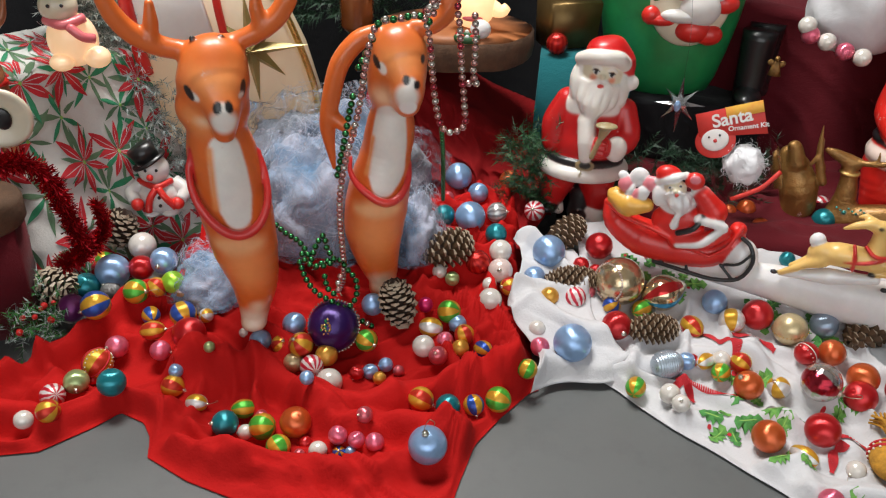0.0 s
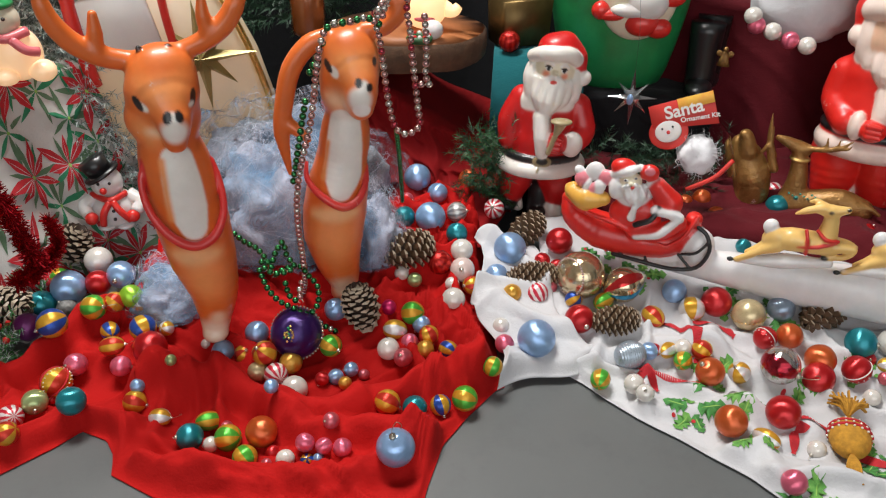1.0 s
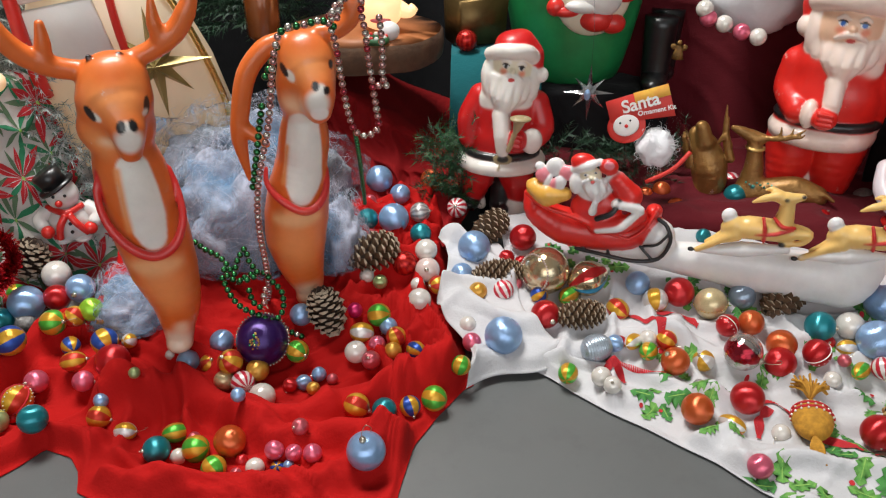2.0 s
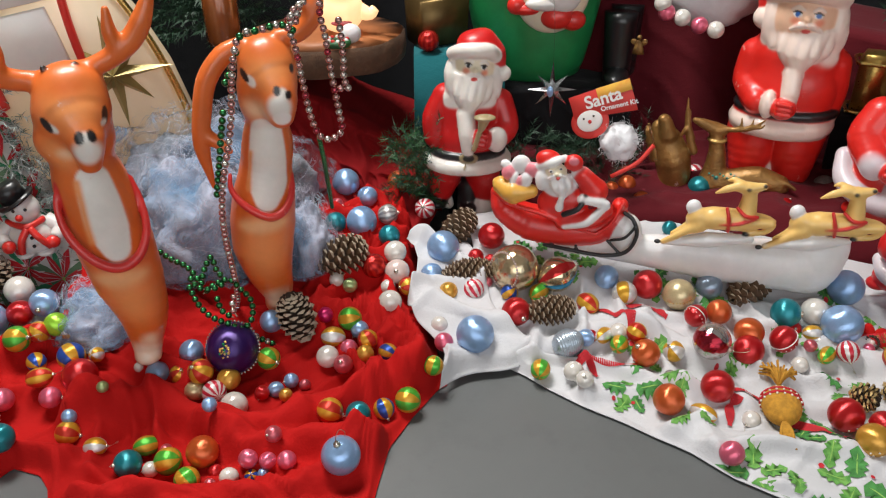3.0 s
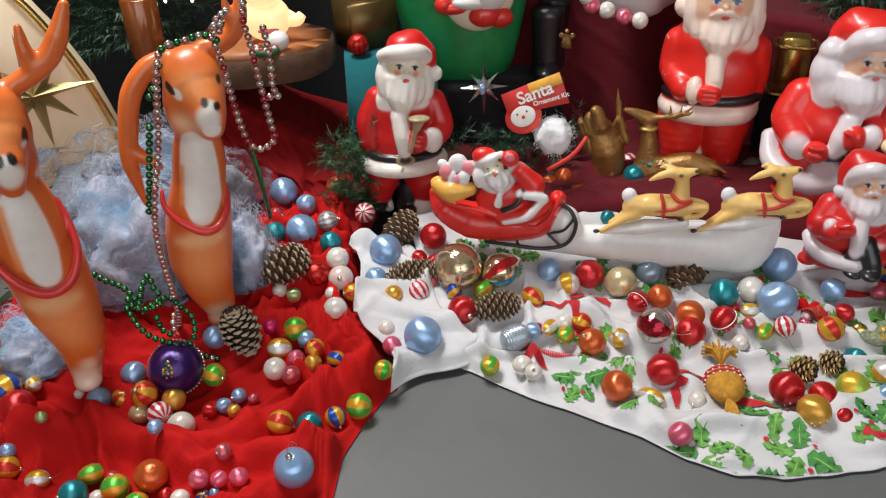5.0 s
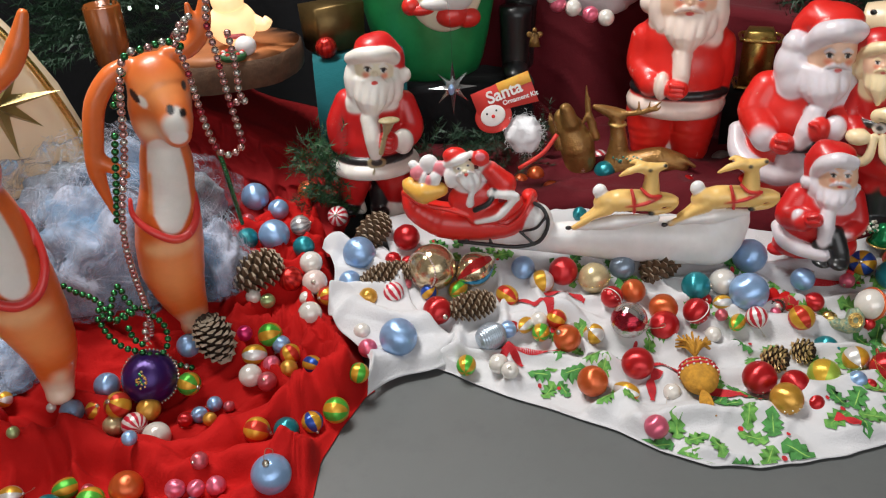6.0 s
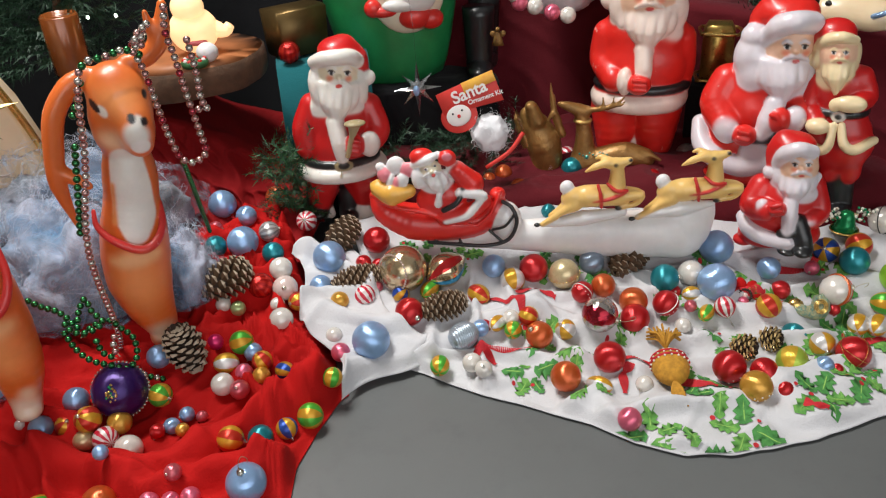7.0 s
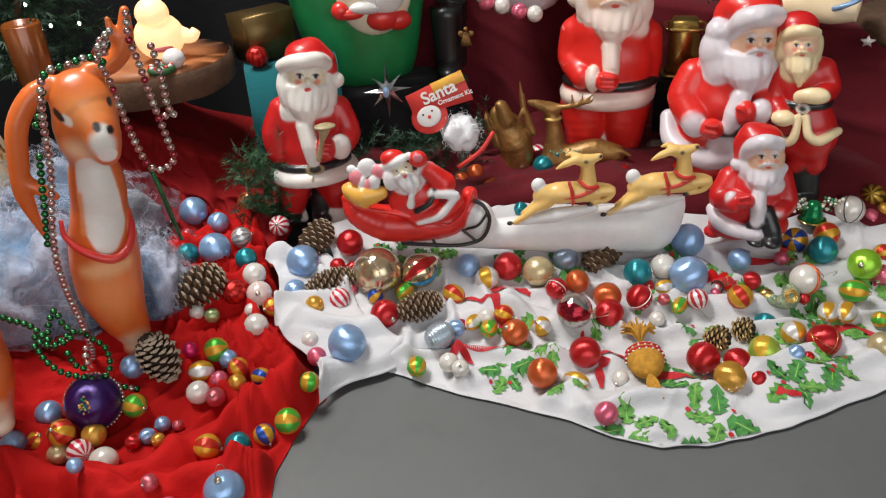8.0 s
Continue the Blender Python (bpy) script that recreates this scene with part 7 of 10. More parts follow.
reindeer_b.coat((-0.0092, -0.0467, 0.1394), (0.0349, 0.0311, 0.0427), V_PEACH, 0.0311)
reindeer_b.coat((-0.0090, -0.0461, 0.1823), (0.0427, 0.0272, 0.0116), (.84, .44, .20), 0.0101)
reindeer_b.coat((0.0224, -0.0440, 0.4181), (0.0311, 0.0272, 0.0272), V_PEACH, 0.0272)
reindeer_b.coat((0.0041, -0.0367, 0.3560), (0.0233, 0.0233, 0.0155), (.86, .56, .34), 0.0155)
reindeer_b.coat((0.0192, -0.0286, 0.4407), (0.0311, 0.0233, 0.0155), (.62, .135, .024), 0.0179)
reindeer_b.coat((-0.0012, -0.0239, 0.0397), (0.0233, 0.0272, 0.0194), (.86, .60, .40), 0.0132)
reindeer_b.stripe([(0.0111, -0.0295, 0.3203), (0.0094, -0.0339, 0.2880), (0.0066, -0.0351, 0.2494), (0.0014, -0.0410, 0.2221)], (0.0241, 0.0280, 0.0303, 0.0179), V_WHITE, 0.0023)
reindeer_b.stripe([(-0.0138, -0.0246, 0.2916), (-0.0188, -0.0252, 0.2607), (-0.0233, -0.0301, 0.2390)], (0.0035, 0.0031, 0.0047), V_PEACH, 0.0039)
reindeer_b.coat((0.0333, -0.0641, 0.3660), (0.0171, 0.0194, 0.0186), V_WHITE, 0.0062)
reindeer_b.coat((0.0356, -0.0604, 0.3505), (0.0132, 0.0155, 0.0101), (.84, .80, .76), 0.0016)
reindeer_b.coat((0.0399, -0.0606, 0.3841), (0.0070, 0.0116, 0.0093), V_WHITE, 0.0031)
reindeer_b.coat((0.0325, -0.0584, 0.3898), (0.0050, 0.0093, 0.0066), V_BLACK, 0.0012)
reindeer_b.coat((0.0474, -0.0580, 0.3830), (0.0047, 0.0093, 0.0058), V_BLACK, 0.0012)
reindeer_b.coat((-0.0003, -0.0383, 0.3995), (0.0062, 0.0109, 0.0093), V_WHITE, 0.0023, -35)
reindeer_b.coat((-0.0085, -0.0288, 0.4062), (0.0050, 0.0116, 0.0124), V_BLACK, 0.0012, -35)
reindeer_b.coat((0.0560, -0.0312, 0.4114), (0.0035, 0.0093, 0.0062), V_BLACK, 0.0012)
moulded_figure("reindeer_figure", reindeer_b, pose(-0.001, 1.183, 0.055, 0, 0, 4.9), "orange plastic reindeer draped with bead garlands", "reindeer", SPRAYED, 0.0024)


# ---- loose ornaments ----
bm = bmesh.new()
ell(bm, (0, 0, 0), 1, 0, 36)
BALL = bpy.data.meshes.new("ball")
for f in bm.faces:
    f.smooth = True
bm.to_mesh(BALL)
bm.free()
bm = bmesh.new()
tube(bm, [(0, 0, .94), (0, 0, 1.0), (0, 0, 1.10)], [.20, .19, .17], 0, 12, 5)
tube(bm, [(.07 * math.sin(a), 0, 1.16 - .07 * math.cos(a)) for a in np.linspace(0, 2 * math.pi, 11)], .018, 0, 6, 16)
CAPMESH = bpy.data.meshes.new("cap")
for f in bm.faces:
    f.smooth = True
bm.to_mesh(CAPMESH)
bm.free()
CAPMESH.materials.append(CAP)
bm = bmesh.new()
tube(bm, [(0, 0, 1.18), (.05, .1, 1.5), (.3, .2, 1.9), (.55, .1, 1.8), (.5, 0, 1.6)], .02, 0, 6, 24)
HOOK = bpy.data.meshes.new("hook")
bm.to_mesh(HOOK)
bm.free()
HOOK.materials.append(WIRE)

WORDS = dict(blue="light blue satin thread bauble", teal="teal satin thread bauble", plum="plum purple satin bauble", red="shiny red satin bauble", pink="pink satin bauble", lime="lime green satin bauble",
             sage="pale green satin bauble", orange="copper orange satin bauble", rose="small dusty rose bauble", magenta="magenta glass bauble", gold="gold thread bauble", steel="steel blue glass bauble", pearl="pearl white bauble",
             rosepearl="pearly pink frosted bauble", champagne="champagne gold bauble", smoke="smoky grey glittered bauble", mercury="large tarnished silver-gold glass bauble with frosted cap", w_red="gold and red gored bauble",
             w_blue="gold and blue gored bauble", w_green="gold and green gored bauble", w_white="gold and white gored bauble", w_lime="yellow and lime gored bauble", s_white="white bauble with red stripes", s_red="red and white striped bauble",
             s_crimson="ribbed crimson glass bauble", s_silver="ribbed silver bauble", s_gold="gold bauble with dark stripes", mercurystripe="mirrored glass bauble with red bands", ornate="gold bauble with beaded red bands",
             goldband="matt gold bauble with braided band", redtrim="red bauble with white trimming", redflake="red bauble with white snowflake pins", redpearl="red bauble with pearl pins", goldpearl="yellow satin bauble with pearl pins",
             redthread="dark red bauble with gold thread star", bandwhite="white glass bauble with copper band", jolly="cream bauble with dark cross bands and lettering")
SHOWS = dict(ornate="w_red", goldband="champagne", redtrim="red", redflake="red", redpearl="red", goldpearl="gold", redthread="red", bandwhite="pearl", jolly="pearl")
pick = random.Random(11)
MESHES = {}


def ball_mesh(kind):
    if kind not in MESHES:
        me = BALL.copy()
        me.materials.clear()
        me.materials.append(MATS[SHOWS.get(kind, kind)])
        MESHES[kind] = me
    return MESHES[kind]


BAND = {}


def band_mesh(name, tilt, axis, r, beads, size, material):
    """A ring of trimming round a unit ball: a cord, or a row of pearls."""
    if name not in BAND:
        bm = bmesh.new()
        rot = Matrix.Rotation(radians(tilt), 4, axis)
        if beads:
            for i in range(beads):
                a = 2 * math.pi * i / beads
                q = math.sqrt(max(0, 1 - r * r))
                ell(bm, rot @ Vector((r * 1.03 * math.cos(a), r * 1.03 * math.sin(a), q)), size, 0, 8)
        else:
            q = math.sqrt(max(0, 1 - r * r))
            tube(bm, [rot @ Vector((r * 1.01 * math.cos(a), r * 1.01 * math.sin(a), q)) for a in np.linspace(0, 2 * math.pi, 33)], size, 0, 6, 64)
        for f in bm.faces:
            f.smooth = True
        me = bpy.data.meshes.new(name)
        bm.to_mesh(me)
        bm.free()
        me.materials.append(material)
        BAND[name] = me
    return BAND[name]


TRIMS = dict(ornate=[("red_braid", 90, "X", 1, 0, .06, RED_INK), ("pearl_row", 90, "X", .96, 22, .05, PEARL_TRIM), ("red_braid_cross", 90, "Y", 1, 0, .06, RED_INK), ("pearl_row_cross", 90, "Y", .96, 22, .05, PEARL_TRIM)],
             goldband=[("braid", 75, "X", 1, 30, .045, GOLD)], redtrim=[("white_cord", 60, "X", 1, 0, .045, P_WHITE), ("white_beads", 60, "X", .94, 16, .05, P_WHITE)],
             redflake=[("pearl_pins", 40, "X", .5, 7, .06, PEARL_TRIM), ("snowflake_pins", 70, "X", .12, 6, .06, PEARL_TRIM)], redpearl=[("pearl_pins_wide", 50, "X", .8, 11, .06, PEARL_TRIM), ("snowflake_pins", 70, "X", .12, 6, .06, PEARL_TRIM)],
             goldpearl=[("pearl_pins_wide", 50, "X", .8, 11, .06, PEARL_TRIM), ("pearl_pins", 40, "X", .5, 7, .06, PEARL_TRIM)],
             redthread=[("gold_thread", 90, "X", 1, 0, .018, GOLD), ("gold_thread_cross", 90, "Y", 1, 0, .018, GOLD), ("gold_thread_slant", 60, "X", 1, 0, .018, GOLD)],
             bandwhite=[("copper_band", 60, "Y", 1, 0, .10, MATS["orange"]), ("copper_band_thin", 60, "Y", .9, 0, .03, MATS["red"])], jolly=[("dark_band", 50, "Y", 1, 0, .035, P_BLACK), ("dark_band_cross", 120, "X", 1, 0, .035, P_BLACK)],
             mercury=[("frost_trim", 35, "X", .75, 40, .05, MATS["rosepearl"]), ("frost_trim", 35, "X", .62, 34, .05, MATS["rosepearl"])])


def bauble(kind, x, y, r, long=1.0, upright=False):
    """One ornament lying on the cloths; long above 1 makes an egg."""
    ob = new("bauble", ball_mesh(kind))
    s = r
    if long > 1:
        turn = Euler((radians(90 + pick.uniform(-8, 8)), 0, radians(90 + pick.uniform(-70, 70))))
    else:
        # necks point forward and down or to the side as the balls have rolled
        turn = Euler((radians(pick.uniform(25, 150)), radians(pick.uniform(-40, 40)), radians(pick.uniform(-90, 90))))
    if upright:
        turn = Euler((radians(14), radians(-8), 0))
    ob.matrix_world = Matrix.LocRotScale((x, y, cloth_z(x, y) + r * .97), turn, (s, s, s * long))
    tagged(ob, WORDS[kind] + (" shaped like an egg" if long > 1 else " lying on red cloth" if x < .24 else " lying on white cloth"), "bauble", "loose baubles")
    if pick.random() < .45 or upright:
        cap = new("cap", CAPMESH)
        cap.parent = ob
        if pick.random() < .35 or upright:
            hk = new("hook", HOOK)
            hk.parent = ob
    for spec in TRIMS.get(kind, ()):
        t = new(spec[0].split("_cross")[0].split("_wide")[0].split("_slant")[0].split("_thin")[0].split("_high")[0], band_mesh(*spec))
        t.parent = ob
    return ob


bauble("blue", 0.086, 0.845, 0.0257, upright=True)
bauble("blue", -0.446, 1.182, 0.0279)
bauble("teal", -0.482, 1.157, 0.0221)
bauble("plum", -0.486, 1.107, 0.0223)
bauble("w_blue", -0.433, 1.079, 0.0225)
bauble("smoke", -0.443, 1.156, 0.0166)
bauble("red", -0.403, 1.194, 0.0207)
bauble("blue", -0.368, 1.205, 0.0226)
bauble("pearl", -0.417, 1.245, 0.0232)
bauble("w_green", -0.475, 1.219, 0.0153)
bauble("w_green", -0.390, 1.130, 0.0198)
bauble("w_red", -0.361, 1.143, 0.0164)
bauble("lime", -0.338, 1.153, 0.0183)
bauble("w_white", -0.321, 1.155, 0.0147, 1.35)
bauble("w_blue", -0.362, 1.106, 0.0143, 1.30)
bauble("w_red", -0.346, 1.065, 0.0148, 1.30)
bauble("w_blue", -0.308, 1.100, 0.0205)
bauble("red", -0.288, 1.061, 0.0260)
bauble("pink", -0.395, 1.042, 0.0172)
bauble("pink", -0.328, 1.039, 0.0155)
bauble("ornate", -0.412, 1.007, 0.0227)
bauble("sage", -0.425, 0.964, 0.0179)
bauble("teal", -0.361, 0.939, 0.0198)
bauble("s_white", -0.449, 0.938, 0.0176)
bauble("pearl", -0.463, 0.883, 0.0130)
bauble("w_red", -0.430, 0.889, 0.0161)
bauble("red", -0.414, 0.989, 0.0084)
bauble("w_white", -0.275, 1.108, 0.0117)
bauble("sage", -0.240, 1.005, 0.0083)
bauble("blue", -0.286, 0.984, 0.0107)
bauble("w_red", -0.288, 0.969, 0.0172)
bauble("w_white", -0.246, 0.940, 0.0129, 1.25)
bauble("teal", -0.194, 0.897, 0.0186)
bauble("w_green", -0.176, 0.931, 0.0136, 1.35)
bauble("pearl", -0.165, 0.890, 0.0109)
bauble("w_green", -0.142, 0.894, 0.0186)
bauble("rose", -0.150, 0.922, 0.0095)
bauble("orange", -0.096, 0.894, 0.0216)
bauble("w_green", -0.113, 0.858, 0.0166)
bauble("rose", -0.084, 0.849, 0.0075)
bauble("red", -0.080, 0.873, 0.0099)
bauble("pearl", -0.060, 0.856, 0.0128)
bauble("pink", -0.035, 0.871, 0.0129)
bauble("pink", -0.010, 0.868, 0.0114)
bauble("pink", 0.015, 0.865, 0.0128)
bauble("w_blue", -0.032, 0.857, 0.0091)
bauble("blue", -0.017, 0.858, 0.0075)
bauble("rose", -0.001, 0.891, 0.0114)
bauble("w_red", 0.073, 0.943, 0.0184)
bauble("teal", 0.112, 0.947, 0.0178)
bauble("w_blue", 0.149, 0.957, 0.0155)
bauble("w_green", 0.185, 0.968, 0.0189)
bauble("w_green", 0.228, 1.008, 0.0151)
bauble("blue", -0.180, 1.064, 0.0175)
bauble("blue", -0.133, 1.096, 0.0187)
bauble("pearl", -0.211, 1.086, 0.0080)
bauble("w_red", -0.147, 1.056, 0.0148)
bauble("w_red", -0.113, 1.041, 0.0188)
bauble("gold", -0.074, 1.037, 0.0172)
bauble("s_red", -0.094, 1.017, 0.0178)
bauble("champagne", -0.123, 1.027, 0.0154)
bauble("pearl", -0.064, 0.990, 0.0200)
bauble("blue", -0.086, 0.939, 0.0102)
bauble("w_green", -0.016, 1.065, 0.0174)
bauble("blue", -0.013, 1.134, 0.0182)
bauble("magenta", 0.071, 1.144, 0.0128)
bauble("w_green", 0.110, 1.130, 0.0190)
bauble("w_white", 0.082, 1.103, 0.0161, 1.20)
bauble("pearl", 0.072, 1.066, 0.0175)
bauble("pink", 0.105, 1.082, 0.0133)
bauble("w_red", 0.135, 1.090, 0.0160)
bauble("blue", 0.124, 1.115, 0.0144)
bauble("gold", 0.129, 1.066, 0.0140)
bauble("rose", 0.095, 1.047, 0.0147)
bauble("w_blue", 0.165, 1.067, 0.0140, 1.20)
bauble("blue", -0.006, 1.020, 0.0119)
bauble("blue", 0.016, 1.036, 0.0112)
bauble("gold", 0.010, 0.993, 0.0100)
bauble("red", -0.025, 1.009, 0.0110)
bauble("rose", 0.036, 1.028, 0.0086)
bauble("blue", 0.143, 1.334, 0.0272)
bauble("blue", 0.121, 1.469, 0.0261)
bauble("blue", 0.159, 1.435, 0.0193)
bauble("teal", 0.097, 1.344, 0.0193)
bauble("s_silver", 0.191, 1.351, 0.0183)
bauble("teal", 0.189, 1.304, 0.0189)
bauble("pearl", 0.195, 1.254, 0.0194)
bauble("orange", 0.222, 1.483, 0.0209)
bauble("s_white", 0.261, 1.372, 0.0186)
bauble("s_crimson", 0.157, 1.240, 0.0212)
bauble("rosepearl", 0.195, 1.225, 0.0211)
bauble("w_red", 0.210, 1.200, 0.0161)
bauble("pearl", 0.177, 1.164, 0.0195)
bauble("pearl", 0.177, 1.205, 0.0124)
bauble("sage", 0.114, 1.215, 0.0124)
bauble("pearl", 0.092, 1.226, 0.0125)
bauble("blue", 0.279, 1.262, 0.0282)
bauble("blue", 0.253, 1.217, 0.0191)
bauble("gold", 0.276, 1.180, 0.0159)
bauble("s_red", 0.318, 1.181, 0.0187)
bauble("rose", 0.344, 1.197, 0.0104)
bauble("red", 0.367, 1.277, 0.0235)
bauble("mercury", 0.392, 1.196, 0.0403)
bauble("w_blue", 0.377, 1.166, 0.0149)
bauble("w_green", 0.427, 1.165, 0.0149, 1.30)
bauble("red", 0.377, 1.115, 0.0234)
bauble("pearl", 0.251, 1.111, 0.0135)
bauble("pink", 0.253, 1.074, 0.0150)
bauble("blue", 0.302, 1.071, 0.0297)
bauble("blue", 0.477, 1.054, 0.0139)
bauble("w_green", 0.393, 1.009, 0.0152, 1.20)
bauble("red", 0.486, 1.057, 0.0104)
bauble("smoke", 0.583, 0.965, 0.0103)
bauble("pearl", 0.441, 0.995, 0.0155)
bauble("pearl", 0.449, 0.966, 0.0135)
bauble("red", 0.335, 1.251, 0.0138)
bauble("red", 0.359, 1.242, 0.0118)
bauble("red", 0.093, 1.358, 0.0101)
bauble("blue", 0.544, 1.167, 0.0201)
bauble("w_white", 0.565, 1.133, 0.0208)
bauble("red", 0.607, 1.141, 0.0247)
bauble("goldband", 0.650, 1.110, 0.0262)
bauble("steel", 0.706, 1.120, 0.0218)
bauble("w_red", 0.500, 1.124, 0.0168, 1.25)
bauble("redtrim", 0.659, 1.060, 0.0182)
bauble("orange", 0.699, 1.063, 0.0201)
bauble("orange", 0.727, 1.013, 0.0231)
bauble("mercurystripe", 0.657, 0.995, 0.0287)
bauble("red", 0.714, 0.984, 0.0236)
bauble("teal", 0.800, 1.039, 0.0236)
bauble("pearl", 0.851, 1.040, 0.0220)
bauble("blue", 0.871, 0.997, 0.0312)
bauble("blue", 0.921, 1.074, 0.0290)
bauble("redtrim", 0.777, 0.996, 0.0213)
bauble("red", 0.809, 1.022, 0.0109)
bauble("w_white", 0.831, 1.006, 0.0126, 1.30)
bauble("w_green", 0.829, 0.959, 0.0122, 1.60)
bauble("s_white", 0.858, 0.952, 0.0174)
bauble("w_white", 0.506, 1.055, 0.0126, 1.50)
bauble("pearl", 0.529, 1.053, 0.0135)
bauble("w_red", 0.556, 1.045, 0.0161)
bauble("w_green", 0.525, 1.034, 0.0142, 1.25)
bauble("orange", 0.559, 1.008, 0.0219)
bauble("w_white", 0.604, 1.008, 0.0168)
bauble("red", 0.630, 0.911, 0.0239)
bauble("orange", 0.558, 0.910, 0.0230)
bauble("w_white", 0.599, 0.882, 0.0130, 1.60)
bauble("pearl", 0.662, 0.862, 0.0129)
bauble("pink", 0.600, 0.796, 0.0166)
bauble("orange", 0.659, 1.408, 0.0176)
bauble("orange", 0.667, 1.347, 0.0170)
bauble("teal", 0.791, 1.374, 0.0218)
bauble("teal", 0.687, 1.257, 0.0132)
bauble("smoke", 1.028, 1.342, 0.0208)
bauble("orange", 0.078, 1.695, 0.0195)
bauble("red", 0.048, 1.638, 0.0165)
bauble("red", 0.131, 1.550, 0.0136)
bauble("red", 0.053, 1.526, 0.0134)
bauble("red", 0.037, 1.343, 0.0130)
bauble("pink", 0.901, 0.963, 0.0093)
bauble("pearl", 0.782, 0.951, 0.0127)
bauble("rose", 0.809, 0.974, 0.0101)
bauble("redflake", 0.788, 0.838, 0.0244)
bauble("redpearl", 0.826, 0.809, 0.0200)
bauble("goldpearl", 0.791, 0.781, 0.0226)
bauble("red", 0.834, 0.773, 0.0130)
bauble("w_lime", 0.883, 0.819, 0.0230)
bauble("w_white", 0.953, 0.837, 0.0193)
bauble("blue", 0.916, 0.791, 0.0134)
bauble("redthread", 0.974, 0.798, 0.0248)
bauble("red", 0.932, 0.782, 0.0092)
bauble("champagne", 1.046, 0.757, 0.0211)
bauble("w_white", 1.043, 0.862, 0.0164, 1.30)
bauble("w_white", 1.068, 0.850, 0.0163, 1.30)
bauble("w_green", 1.109, 0.879, 0.0185, 1.25)
bauble("lime", 1.157, 0.911, 0.0265)
bauble("pink", 1.179, 0.891, 0.0180)
bauble("w_red", 1.219, 0.933, 0.0146)
bauble("teal", 1.117, 0.964, 0.0242)
bauble("w_blue", 1.100, 1.012, 0.0218)
bauble("w_red", 1.160, 1.002, 0.0220)
bauble("blue", 0.982, 1.009, 0.0194)
bauble("red", 0.970, 0.961, 0.0160)
bauble("w_red", 0.922, 0.928, 0.0201)
bauble("bandwhite", 1.035, 0.912, 0.0249)
bauble("red", 1.025, 0.898, 0.0101)
bauble("pink", 1.052, 0.987, 0.0126)
bauble("jolly", 1.236, 1.032, 0.0256)
bauble("s_gold", 1.302, 1.047, 0.0209)
bauble("pink", 1.271, 1.017, 0.0133)
bauble("gold", 1.304, 1.017, 0.0144)
bauble("blue", 0.115, 1.796, 0.0125)
bauble("red", 0.063, 1.608, 0.0167)
bauble("red", 0.086, 1.519, 0.0148)
bauble("rose", 0.101, 1.422, 0.0129)
bauble("red", 0.085, 1.738, 0.0153)
bauble("red", 0.045, 1.724, 0.0140)
bauble("s_crimson", 0.018, 1.615, 0.0156)
bauble("s_white", 0.815, 1.447, 0.0178)
bauble("red", 0.918, 1.285, 0.0159)
bauble("red", 0.908, 1.326, 0.0115)
bauble("red", 1.272, 1.011, 0.0093)
bauble("w_green", 1.105, 0.817, 0.0133)
bauble("orange", 0.627, 1.403, 0.0134)

# ---- particular ornaments ----


def pinecone(name, x, y, z, r, long, m, label, gold=False):
    """A cone of overlapping woody scales wound in a spiral round its core, lying or standing by the pose m."""
    bm = bmesh.new()
    ell(bm, (0, 0, 0), (r * .62, r * .62, long * .9), 1, 14)
    count = int(95 * long / r / 1.5)
    for i in range(count):
        s = (i + .5) / count
        a = i * 2.39996
        zz = long * (1 - 2 * s)
        env = r * math.sqrt(max(.04, 1 - (2 * s - 1) ** 2)) * (.92 + .08 * s)
        d = Vector((math.cos(a), math.sin(a), .45 + .4 * (1 - s))).normalized()
        side = Vector((-math.sin(a), math.cos(a), 0))
        up = d.cross(side) * -1
        base = Vector((0, 0, zz)) + Vector((math.cos(a), math.sin(a), 0)) * env * .35
        tip = base + d * env * .85
        w = r * .24
        th = r * .07
        v = [bm.verts.new(p) for p in (base - side * w * .5, base + side * w * .5, tip + side * w - d * w * .5, tip + up * th * 1.6, tip - side * w - d * w * .5,
                                       base - side * w * .5 - up * th, base + side * w * .5 - up * th, tip + side * w * .9 - up * th - d * w * .5, tip - up * th, tip - side * w * .9 - up * th - d * w * .5)]
        for q, mi in (((0, 1, 2, 3, 4), 0), ((9, 8, 7, 6, 5), 1), ((2, 7, 8, 3), 2), ((3, 8, 9, 4), 2), ((1, 6, 7, 2), 0), ((4, 9, 5, 0), 0)):
            bm.faces.new([v[k] for k in q]).material_index = mi
    mats = [CONE_GOLD, CONE_DARK, CONE_GOLD] if gold else [CONE, CONE_DARK, CONE_TIP]
    ob = tagged(flat(part(name, bm, mats)), label, "pine cone", "pine cones")
    ob.matrix_world = Matrix.Translation((x, y, z)) @ m
    return ob


CONE = plain("cone_scale", (0.13, 0.072, 0.036), 0.55, vary=.5, scale=60, bump=.3, dist=.001)
CONE_TIP = plain("cone_tip", (0.44, 0.35, 0.25), 0.5, vary=.4, scale=80, bump=.2)
CONE_DARK = plain("cone_core", (0.045, 0.025, 0.015), 0.8, vary=.4, scale=60, bump=0)
CONE_GOLD = plain("cone_gold", (0.66, 0.46, 0.20), 0.35, 0.7, .4, 60, .2)


def lying(turn, tip=90, roll=0):
    return pose(0, 0, 0, 0, tip, turn) @ pose(0, 0, 0, 0, 0, roll)


